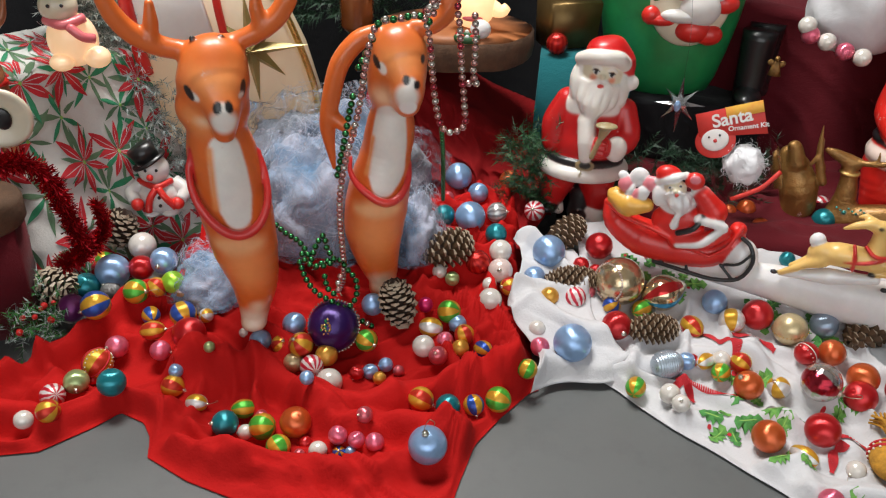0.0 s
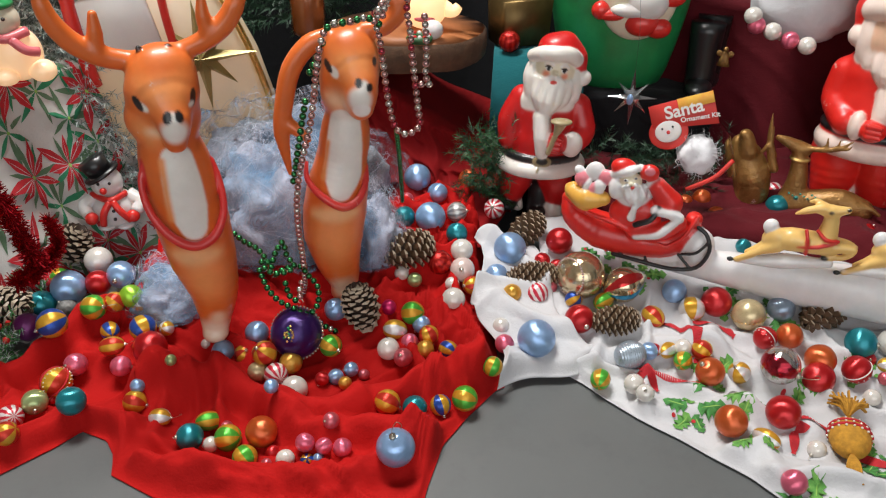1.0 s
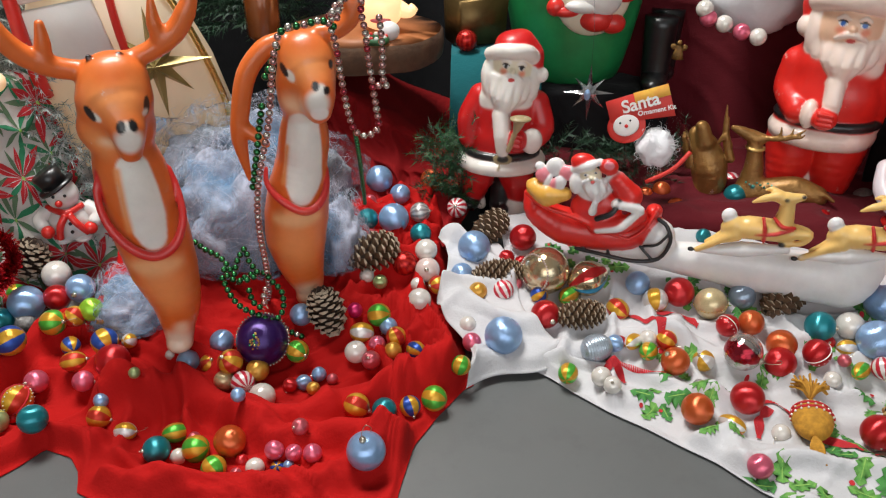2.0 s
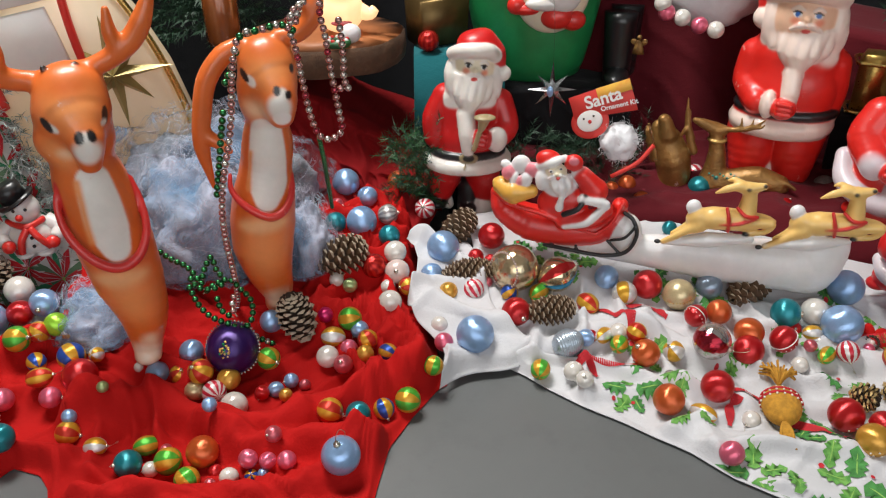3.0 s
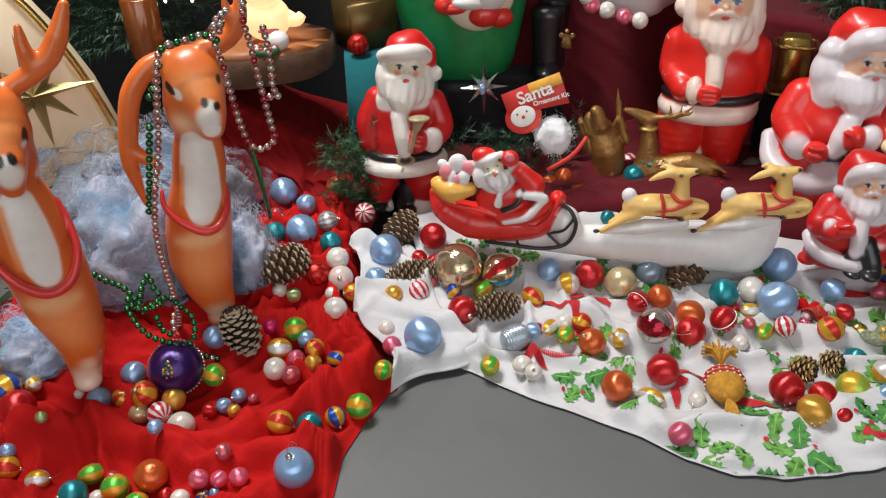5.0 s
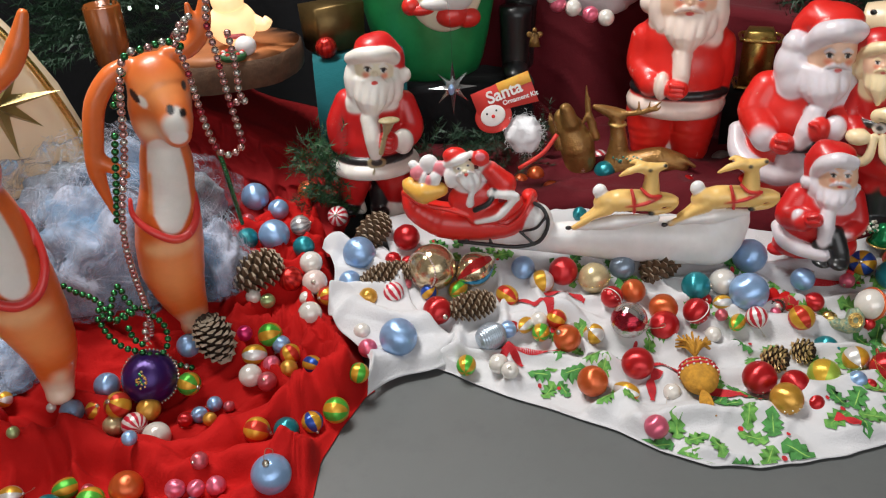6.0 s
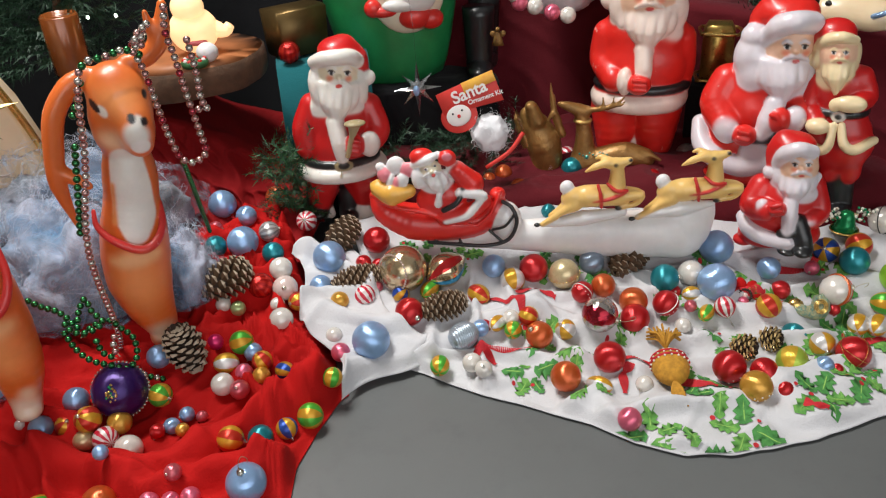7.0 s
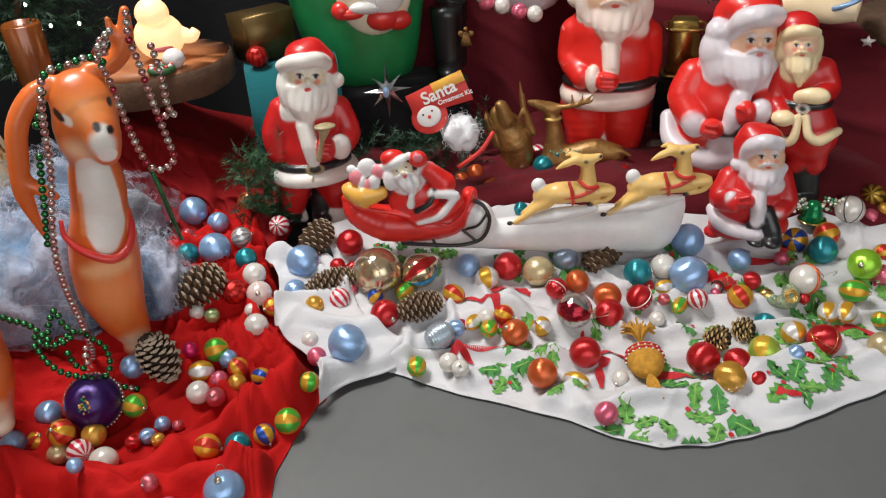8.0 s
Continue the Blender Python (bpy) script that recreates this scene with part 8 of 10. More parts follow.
for (cx, cy, cr), lng, turn, tip, lab in (((0.102, 1.247, 0.0288), 1.35, 20, 80, "brown pine cone lying on red cloth"), ((0.310, 1.304, 0.0239), 1.5, 40, 70, "brown pine cone beside the bell figure"),
                                    ((0.313, 1.209, 0.0209), 1.9, 6, 92, "brown pine cone lying on white napkin"), ((0.431, 1.110, 0.0215), 1.7, 4, 90, "brown pine cone on printed cloth"),
                                    ((0.773, 1.111, 0.0265), 1.6, 30, 75, "frosted pine cone leaning against white sleigh base"), ((-0.464, 1.263, 0.0272), 1.1, 10, 30, "gilded brown pine cone below the snowman"),
                                    ((-0.531, 1.148, 0.0293), 1.3, -30, 80, "dark brown pine cone in greenery")):
    pinecone("pine_cone", cx, cy, cloth_z(cx, cy) + cr * .9, cr * 1.15, cr * 1.15 * lng, lying(turn, tip), lab)
cx, cy, cr = (0.030, 1.115, 0.0295)
pinecone("pine_cone", cx, cy, cloth_z(cx, cy) + .042, cr, .042, lying(0, -12), "open dry pine cone standing under the reindeer")
for (cx, cy, cr) in ((0.829, 0.866, 0.0207), (0.890, 0.882, 0.0196)):
    pinecone("pine_cone", cx, cy, cloth_z(cx, cy) + cr * .85, cr, cr * .9, lying(-60, 70), "small gilded pine cone with gold bow", True)

# purple jewelled ball with a pearl rim
px, py, pr = (-0.068, 1.076, 0.0393)
ball = new("jewelled_ball", ball_mesh("purple"))
ball.matrix_world = Matrix.LocRotScale((px, py, cloth_z(px, py) + pr * .97), Euler((radians(58), 0, radians(-8))), (pr, pr, pr))
tagged(ball, "large purple satin ball with jewels and pearl rim", "bauble")
ob = new("pearl_rim", band_mesh("pearl_rim", 0, "Y", 1.0, 46, .055, plain("rim_bead", (0.62, 0.52, 0.44), 0.2, 0.7, .2, 60, 0)))
ob.parent = ball
bm = bmesh.new()
jr = random.Random(3)
for i in range(26):
    a, q = jr.uniform(0, 6.28), jr.uniform(0, .26)
    u, v = q * math.cos(a) * .8, q * math.sin(a) * 1.2
    ell(bm, (u - .05, v, math.sqrt(max(0, 1 - u * u - v * v)) * 1.02), jr.uniform(.035, .06), 0 if i % 4 else 1, 7)
part("jewel_cluster", bm, [GOLD, EMERALD], ball, "gold and green jewel cluster")

# pointed glass drop with painted bands
gx, gy, gr = (0.461, 1.184, 0.0308)
bm = bmesh.new()
loops = []
for s in np.linspace(0, 1, 40):
    rr = gr * (math.sin(math.pi * min(1, s * 1.02)) ** .8 * (1 - .25 * s) + .10)
    loops.append([Vector((rr * math.cos(a), rr * math.sin(a), gr * 2.6 * (s - .45))) for a in (2 * math.pi * j / 32 for j in range(32))])
rings(bm, loops, lambda i, j: (1 if j % 16 in (2, 3, 4) else 2 if j % 16 in (8, 9) else 0) if i < 34 else 3)
drop = tagged(part("glass_drop", bm, [MATS["mercury"], plain("drop_red", (0.55, 0.03, 0.03), .15, .6, .2, 60, 0), plain("drop_blue", (0.05, 0.32, 0.55), .15, .6, .2, 60, 0), CAP]), "pointed silvery glass ornament with red and blue bands", "ornament")
drop.matrix_world = pose(gx, gy, cloth_z(gx, gy) + gr * .9, 0, 78, 18)

# ribbed foil spool
sx, sy, sr = (0.445, 1.045, 0.0216)
bm = bmesh.new()
loops = [[Vector((sr * (1 + .05 * math.sin(i * 2.1)) * (.35 + .65 * math.sin(math.pi * i / 39) ** .6) * math.cos(a), sr * (1 + .05 * math.sin(i * 2.1)) * (.35 + .65 * math.sin(math.pi * i / 39) ** .6) * math.sin(a), sr * 2.2 * (i / 39 - .5))) for a in (2 * math.pi * j / 28 for j in range(28))] for i in range(40)]
rings(bm, loops, lambda i, j: 0)
ob = tagged(part("foil_spool", bm, plain("pale_foil", (0.46, 0.54, 0.62), .3, .6, .3, 30, .2)), "pale blue ribbed foil spool ornament", "ornament")
ob.matrix_world = pose(sx, sy, cloth_z(sx, sy) + sr, 0, 85, 12)

# knitted yarn figure ornament with tassel
YARN = plain("yarn", (0.62, 0.30, 0.03), .9, vary=.45, scale=120, bump=.6, dist=.003)
tx, ty, tr = (0.711, 0.873, 0.0321)
tassel = thing("tassel_ornament", pose(tx, ty, cloth_z(tx, ty) + tr * .62, 0, 0, -22), "mustard yarn ball ornament with tassels and beaded red bands", "ornament")
bm = bmesh.new()
ell(bm, (0, 0, 0), (tr * .86, tr * 1.15, tr * .70), 0, 28)
part("yarn_ball", bm, YARN, tassel)
for k in (.12, .45):
    bm = bmesh.new()
    w = math.sqrt(1 - (k / 1.15) ** 2)
    tube(bm, [(tr * .88 * w * math.sin(a), tr * k, tr * .71 * w * math.cos(a)) for a in np.linspace(0, 2 * math.pi, 25)], tr * .07, 0, 8, 48)
    part("red_band", bm, RED_INK, tassel, "red braid band")
for k in (-.02, .28, .56):
    for i in range(18):
        a = 2 * math.pi * i / 18
        w = math.sqrt(1 - (k / 1.15) ** 2)
        bm = bmesh.new()
        ell(bm, (tr * .90 * w * math.sin(a), tr * k, tr * .74 * w * math.cos(a)), tr * .055, 0, 7)
        part("bead", bm, PEARL_TRIM, tassel)
bm = bmesh.new()
yr = random.Random(8)
for i in range(46):
    a = yr.uniform(-1.2, 1.2)
    tube(bm, [(0, tr * 1.25, tr * .1), (tr * .40 * math.sin(a), tr * (1.75 + .1 * math.cos(a)), tr * yr.uniform(.2, .6)), (tr * .9 * math.sin(a), tr * (1.7 + .9 * math.cos(a)), tr * yr.uniform(-.1, .6))], tr * .05, 0, 5, 7)
part("tassel", bm, YARN, tassel, "loose mustard yarn tassel")
bm = bmesh.new()
for i in range(26):
    a = yr.uniform(-.35, .35)
    tube(bm, [(0, -tr * 1.0, 0), (tr * .7 * math.sin(a), -tr * 1.7, tr * .15), (tr * 1.0 * math.sin(a), -tr * yr.uniform(2.3, 2.7), -tr * .05)], tr * .05, 0, 5, 7)
part("yarn_tail", bm, YARN, tassel, "short mustard yarn tail")

# jewelled bird
JEWEL = plain("jewel_teal", (0.05, 0.22, 0.20), .3, .5, .5, 300, .8, .003, second=(0.55, 0.45, 0.22))
bx, by, br = (0.992, 0.903, 0.0274)
bird = thing("bird_ornament", pose(bx, by, cloth_z(bx, by) + .012, -38, 0, -28), "flat bird ornament covered in green beads and gold thread", "ornament")
bm = bmesh.new()
slab(bm, [(-.038, .006), (-.030, -.004), (-.015, -.008), (0, -.012), (.016, -.008), (.024, .006), (.022, .024), (.012, .032), (0, .028), (-.004, .014), (-.012, .010), (-.026, .014)], -.006, .008, 0, .12)
part("body", bm, JEWEL, bird)
bm = bmesh.new()
ell(bm, (-.028, .001, .012), (.012, .008, .010), 0, 14)
part("head", bm, GOLD, bird)
for k in range(3):
    bm = bmesh.new()
    tube(bm, [(.008 + (.010 - .0025 * k) * math.cos(a), -.008, .010 + (.011 - .0025 * k) * math.sin(a)) for a in np.linspace(0, 6.28, 17)], .0011, 0, 6, 30)
    part("gold_thread", bm, GOLD, bird)
fx, fy, fr = (0.940, 0.882, 0.0153)
bm = bmesh.new()
loops = [[Vector((fr * math.sin(math.pi * s) ** .7 * (1.1 - .35 * s) * math.cos(a), fr * math.sin(math.pi * s) ** .7 * (1.1 - .35 * s) * math.sin(a), fr * 2.9 * (s - .5))) for a in (2 * math.pi * j / 20 for j in range(20))] for s in np.linspace(.01, .995, 24)]
rings(bm, loops, lambda i, j: 0)
ob = tagged(part("drop_ornament", bm, MATS["teal"]), "dark teal velvet drop ornament", "ornament")
ob.matrix_world = pose(fx, fy, cloth_z(fx, fy) + fr, 80, 0, 20)

# green bell with jewelled bow
gx, gy, gr = (1.158, 1.039, 0.0183)
bell = thing("bell_ornament", pose(gx, gy, cloth_z(gx, gy) + .028, 0, 0, -30), "green bell ornament with jewelled bow resting on baubles", "ornament")
bm = bmesh.new()
loops = [[Vector((r * math.cos(a), r * math.sin(a), z)) for a in (2 * math.pi * j / 24 for j in range(24))] for r, z in ((.004, .03), (.010, .028), (.014, .018), (.016, .006), (.022, -.006), (.020, -.007), (.012, .01))]
rings(bm, loops, lambda i, j: 0)
part("bell_body", bm, plain("bell_green", (0.01, 0.24, 0.08), .2, .5, .3, 40, .1), bell)
bm = bmesh.new()
tube(bm, [(.023 * math.cos(a), .023 * math.sin(a), -.006) for a in np.linspace(0, 6.28, 21)], .0018, 0, 6, 40)
part("gold_rim", bm, GOLD, bell)
jr = random.Random(5)
for k in (-1, 1):
    bm = bmesh.new()
    for i in range(34):
        ell(bm, (k * jr.uniform(.012, .046), jr.uniform(-.008, .008), jr.uniform(.012, .036)), jr.uniform(.0018, .0036), i % 3, 7)
    part("jewel_bow", bm, [PEARL_TRIM, CAP, EMERALD], bell, "pearl and silver bow")

# red flower rosette
rx, ry, rr = (0.910, 0.974, 0.0188)
rose = thing("rosette", pose(rx, ry, cloth_z(rx, ry) + .012, -35, 0, -25), "dark red ribbon rosette with beaded centre", "ornament")
for i in range(7):
    bm = bmesh.new()
    a = i * .9
    ell(bm, (.017 * math.cos(a), 0, .017 * math.sin(a)), (.014, .005, .009), 0, 12, Matrix.Rotation(-a, 4, "Y"))
    part("petal", bm, RED_CLOTH, rose)
bm = bmesh.new()
for i in range(16):
    a = i * .39
    ell(bm, (.010 * math.cos(a), -.008, .010 * math.sin(a)), .0024, 0, 7)
ell(bm, (0, -.008, 0), .005, 1, 10)
part("beaded_centre", bm, [CONE_DARK, MATS["rosepearl"]], rose)

# ---- bead garlands ----
bm = bmesh.new()
ell(bm, (0, 0, 0), 1, 0, 14)
for f in bm.faces:
    f.smooth = True
BEAD_MESH = bpy.data.meshes.new("bead")
bm.to_mesh(BEAD_MESH)
bm.free()
BEADS = {}
for key, col in dict(green=(0.03, 0.20, 0.06), blush=(0.62, 0.36, 0.34), silver=(0.66, 0.60, 0.55), ruby=(0.50, 0.06, 0.09)).items():
    me = BEAD_MESH.copy()
    me.materials.append(plain("bead_" + key, col, .16, .85, .25, 30, 0, coat=.3))
    BEADS[key] = me


def garland(label, runs, r):
    """Bead strings: runs of (points, bead kinds in turn) threaded on a cord."""
    g = thing("bead_garland", pose(*runs[0][0][0]), label, "bead garland")
    inv = g.matrix_world.inverted()
    for pts, kinds in runs:
        pts = [inv @ Vector(p) for p in pts]
        fine = spline(pts, 60 * len(pts))
        bm = bmesh.new()
        tube(bm, pts, r * .18, 0, 6, 12 * len(pts))
        part("cord", bm, WIRE, g)
        gone, n, last = 0.0, 0, fine[0]
        for p in fine:
            gone += (p - last).length
            last = p
            if gone >= r * 2.12 * n:
                ob = new("bead", BEADS[kinds[n % len(kinds)]])
                ob.parent = g
                ob.matrix_local = Matrix.LocRotScale(p, None, (r, r, r))
                n += 1
    return g


garland("long pink and silver bead garland looped over antlers", [
    ([(0.082, 1.124, 0.561), (0.067, 1.117, 0.545), (0.060, 1.111, 0.538), (0.067, 1.117, 0.505), (0.072, 1.117, 0.460), (0.078, 1.117, 0.415), (0.087, 1.117, 0.384), (0.102, 1.117, 0.376), (0.119, 1.117, 0.388), (0.117, 1.117, 0.416), (0.113, 1.117, 0.449), (0.109, 1.117, 0.487), (0.106, 1.117, 0.521), (0.102, 1.117, 0.550), (0.107, 1.117, 0.584)], ("silver", "blush", "blush", "ruby", "blush")),
    ([(0.125, 1.124, 0.536), (0.127, 1.124, 0.514), (0.128, 1.124, 0.484), (0.127, 1.124, 0.457), (0.133, 1.124, 0.446), (0.116, 1.124, 0.445)], ("blush", "silver")),
    ([(0.077, 1.111, 0.560), (0.066, 1.099, 0.552), (0.072, 1.105, 0.540), (0.061, 1.099, 0.545), (0.081, 1.105, 0.554)], ("silver", "blush"))], .0049)
garland("green and pink bead garland draped down the reindeer", [
    ([(0.066, 1.111, 0.529), (0.051, 1.093, 0.541), (0.028, 1.074, 0.540), (0.009, 1.068, 0.539), (-0.001, 1.068, 0.528)], ("green", "blush", "green", "silver")),
    ([(-0.001, 1.068, 0.528), (-0.007, 1.062, 0.508), (-0.014, 1.068, 0.473), (-0.020, 1.074, 0.435), (-0.028, 1.074, 0.397), (-0.038, 1.068, 0.361), (-0.047, 1.068, 0.320), (-0.052, 1.074, 0.283), (-0.055, 1.093, 0.232), (-0.056, 1.117, 0.171), (-0.062, 1.154, 0.102), (-0.077, 1.192, 0.044), (-0.081, 1.241, -0.017)], ("blush", "silver", "blush")),
    ([(-0.004, 1.074, 0.514), (-0.013, 1.074, 0.493), (-0.022, 1.074, 0.476)], ("green",)),
    ([(-0.031, 1.080, 0.435), (-0.038, 1.080, 0.403), (-0.043, 1.074, 0.375), (-0.050, 1.074, 0.342), (-0.055, 1.074, 0.318)], ("green",))], .0049)
garland("thin green bead string hanging to the floor", [([(0.087, 1.124, 0.378), (0.090, 1.167, 0.324), (0.092, 1.241, 0.247), (0.093, 1.340, 0.161)], ("green",))], .0037)
garland("dark green metallic bead garland heaped on the floss", [
    ([(-0.164, 1.158, 0.195), (-0.147, 1.147, 0.187), (-0.128, 1.136, 0.182), (-0.115, 1.125, 0.173), (-0.104, 1.114, 0.162), (-0.100, 1.125, 0.176), (-0.087, 1.131, 0.195), (-0.081, 1.125, 0.175), (-0.070, 1.114, 0.162), (-0.089, 1.103, 0.157), (-0.109, 1.103, 0.163), (-0.119, 1.114, 0.175)], ("green",)),
    ([(-0.122, 1.114, 0.156), (-0.109, 1.092, 0.139), (-0.092, 1.081, 0.123), (-0.070, 1.081, 0.109), (-0.049, 1.081, 0.098), (-0.035, 1.092, 0.109), (-0.035, 1.103, 0.133), (-0.049, 1.114, 0.146), (-0.064, 1.125, 0.157), (-0.083, 1.114, 0.159), (-0.102, 1.103, 0.150)], ("green",)),
    ([(-0.081, 1.092, 0.146), (-0.076, 1.087, 0.128), (-0.060, 1.081, 0.118)], ("green",)),
    ([(-0.057, 1.092, 0.147), (-0.060, 1.081, 0.135), (-0.054, 1.076, 0.123)], ("blush", "silver")),
    ([(-0.042, 1.092, 0.079), (-0.023, 1.092, 0.065), (-0.007, 1.103, 0.047)], ("green", "silver"))], .0049)

# ---- blue-white floss under the reindeer ----


def floss_mat(name, veil):
    m, t, n, l, b = nodes_of(name)
    c = coords(n)
    col = mixc(n, l, ramp(n, l, noisen(n, l, 8, 4, c), .40, .62), (0.44, 0.46, 0.56), (0.15, 0.28, 0.44))
    col = mixc(n, l, mathn(n, l, "MULTIPLY", ramp(n, l, noisen(n, l, 5, 2, c), .50, .68), .7), col, (0.24, 0.24, 0.24))
    l.new(col, b.inputs["Base Color"])
    b.inputs["Roughness"].default_value, b.inputs["Sheen Weight"].default_value = .95, .15
    bent = n.new("ShaderNodeVectorMath")
    bent.operation = "ADD"
    wob = n.new("ShaderNodeTexNoise")
    wob.inputs["Scale"].default_value = 12
    l.new(c, wob.inputs["Vector"])
    half = n.new("ShaderNodeVectorMath")
    half.operation = "SCALE"
    half.inputs["Scale"].default_value = .16
    l.new(wob.outputs["Color"], half.inputs[0])
    l.new(c, bent.inputs[0]), l.new(half.outputs[0], bent.inputs[1])
    stretch = n.new("ShaderNodeMapping")
    stretch.inputs["Scale"].default_value = (1.0, 1.0, 0.10)
    stretch.inputs["Rotation"].default_value = (0.5, 0.7, 0.0)
    l.new(bent.outputs[0], stretch.inputs["Vector"])
    fibre = noisen(n, l, 80, 4, stretch.outputs[0])
    if veil:
        cover = mathn(n, l, "MULTIPLY", ramp(n, l, fibre, .42, .66), ramp(n, l, noisen(n, l, 16, 3, c), .34, .62))
        l.new(mathn(n, l, "MULTIPLY", cover, veil), b.inputs["Alpha"])
    bumpn(n, l, b, mathn(n, l, "ADD", fibre, noisen(n, l, 14, 3, c)), .5, .006)
    return m


FLOSS, VEIL = floss_mat("floss", 0), floss_mat("floss_veil", .75)
STRAND = plain("floss_strand", (0.62, 0.64, 0.74), .8, vary=.2, scale=20, bump=0)
floss = thing("angel_hair", pose(-.10, 1.10, .03), "pale blue and white synthetic floss heaped under the reindeer", "floss", kind="stuff")


def floss_heap(cx, cy, rx, ry, z1, seed, strands=40):
    """A lumpy mound of floss from the cloth up to z1, two thin veils of fibre over it, and loose curled strands."""
    for layer, (grow, material) in enumerate(((1.0, FLOSS), (1.09, VEIL), (1.18, VEIL))):
        bm = bmesh.new()
        ell(bm, (0, 0, 0), 1, 0, 64)
        for v in bm.verts:
            q = v.co.copy()
            k = 1 + .26 * noise.noise(q * 1.8 + Vector((seed, 0, 0))) + .14 * noise.noise(q * 4 + Vector((0, seed, layer * .7))) + .07 * noise.noise(q * 9 + Vector((seed, seed, layer)))
            v.co = Vector((cx + q.x * rx * k * grow, cy + q.y * ry * k * grow, rise(cx, cy) + max(0, q.z + .25) / 1.25 * (z1 - .03) * k * grow)) - Vector((-.10, 1.10, .03))
        part("floss_veil" if layer else "floss_mound", bm, material, floss)
    sr = random.Random(seed)
    bm = bmesh.new()
    for i in range(strands):
        a, e = sr.uniform(0, 6.28), sr.uniform(.05, 1.4)
        pts, turn = [], sr.uniform(-.25, .25)
        for j in range(6):
            a, e, turn = a + turn, e + sr.uniform(-.16, .16), turn + sr.uniform(-.12, .12)
            k = 1.02 + sr.uniform(0, .14)
            pts.append((cx + rx * k * math.cos(a) * math.cos(e) + .10, cy + ry * k * math.sin(a) * math.cos(e) - 1.10, max(.0, rise(cx, cy) + (math.sin(e) + .25) / 1.25 * z1 * k - .03)))
        tube(bm, pts, .00022, 0, 3, 22)
    part("loose_strand", bm, STRAND, floss)


floss_heap(-.115, 1.315, .115, .105, .19, 2, 160)
floss_heap(-.285, 1.185, .062, .055, .085, 5, 80)
floss_heap(.045, 1.285, .048, .06, .125, 8, 110)
floss_heap(-.13, 1.43, .18, .085, .20, 11, 100)

# ---- background things ----
NEEDLE_DARK = plain("fir_needle", (0.018, 0.06, 0.028), .6, vary=.5, scale=40, bump=0)
NEEDLE_GREEN = plain("holly_needle", (0.03, 0.13, 0.04), .55, vary=.5, scale=40, bump=0)
FROST = plain("flocking", (0.52, 0.58, 0.56), .9, vary=.3, scale=50, bump=0)
FROST_DARK = plain("flocked_needle", (0.16, 0.22, 0.20), .8, vary=.4, scale=50, bump=0)
BARK = plain("bark", (0.12, 0.06, 0.03), .85, vary=.5, scale=40, bump=.8, dist=.004)
WOOD = plain("slice_wood", (0.44, 0.15, 0.05), .55, vary=.45, scale=12, bump=.3, dist=.001)
FIG = random.Random(21)


def twig(bm, p, d, ln, count, size, mis, rr):
    """A twig with needles standing off all round."""
    d = d.normalized()
    side = d.orthogonal().normalized()
    up = d.cross(side)
    for i in range(count):
        s = i / count
        a = rr.uniform(0, 6.28)
        o = side * math.cos(a) + up * math.sin(a)
        q = p + d * ln * s
        tip = q + (o * rr.uniform(.7, 1.0) + d * rr.uniform(.4, .8)) * size
        w = d.cross(o) * size * .07
        f = bm.faces.new((bm.verts.new(q - w), bm.verts.new(q + w), bm.verts.new(tip)))
        f.material_index = rr.choice(mis)


def fir(name, foot, top, r0, r1, twigs, size, mats, label, seed, trunk=.010, category="tree"):
    """A small fir: trunk, and a crown of needle-covered twigs."""
    rr = random.Random(seed)
    foot, top = Vector(foot), Vector(top)
    t = thing(name, Matrix.Translation(foot), label, category)
    bm = bmesh.new()
    tube(bm, [(0, 0, 0), (top - foot) * .5, top - foot], [trunk, trunk * .7, trunk * .3], 0, 8, 8)
    part("trunk", bm, BARK, t)
    bm = bmesh.new()
    ax = (top - foot)
    for i in range(twigs):
        s = rr.random()
        a = rr.uniform(0, 6.28)
        r = (r0 + (r1 - r0) * s)
        o = Vector((math.cos(a), math.sin(a), rr.uniform(-.2, .35)))
        ln = r * rr.uniform(.35, .6)
        twig(bm, ax * s + o * r * rr.uniform(.15, .6), o, ln, 26, size, range(len(mats)), rr)
    part("crown", bm, mats, t)
    return t


# flocked tree
fir("flocked_tree", (-.42, 1.47, .11), (-.57, 1.49, .66), .135, .075, 3600, .013, [FROST, FROST, FROST_DARK], "small fir tree flocked with white artificial snow", 3)
# dark firs behind
fir("dark_fir", (-0.145, 1.860, 0.348), (-0.072, 1.860, 0.651), .20, .10, 360, .022, [NEEDLE_DARK], "dark green artificial fir with tiny lights", 4)
fir("dark_fir", (1.347, 1.463, 0.216), (1.320, 1.486, 0.510), .22, .12, 360, .022, [NEEDLE_DARK], "dark green artificial fir behind the figures", 6)
LAMP = plain("fairy_lamp", (0.9, 0.95, 0.8), .3, bump=0)
LAMP.node_tree.nodes["Principled BSDF"].inputs["Emission Color"].default_value = (.75, 1, .8, 1)
LAMP.node_tree.nodes["Principled BSDF"].inputs["Emission Strength"].default_value = 3.0
for (lx, ly, lz) in ((-0.081, 1.720, 0.503), (-0.050, 1.720, 0.460), (0.001, 1.700, 0.461), (-0.074, 1.720, 0.436), (-0.125, 1.720, 0.451)):
    bm = bmesh.new()
    ell(bm, (0, 0, 0), (.003, .003, .004), 0, 8)
    tube(bm, [(0, 0, .003), (.003, .004, .012), (.002, .02, .02)], .001, 1, 5, 6)
    ob = tagged(part("fairy_light", bm, [LAMP, NEEDLE_DARK]), "tiny lit green-white fairy lamp on dark fir", "fairy light", "fairy lights")
    ob.matrix_world = pose(lx, ly, lz)


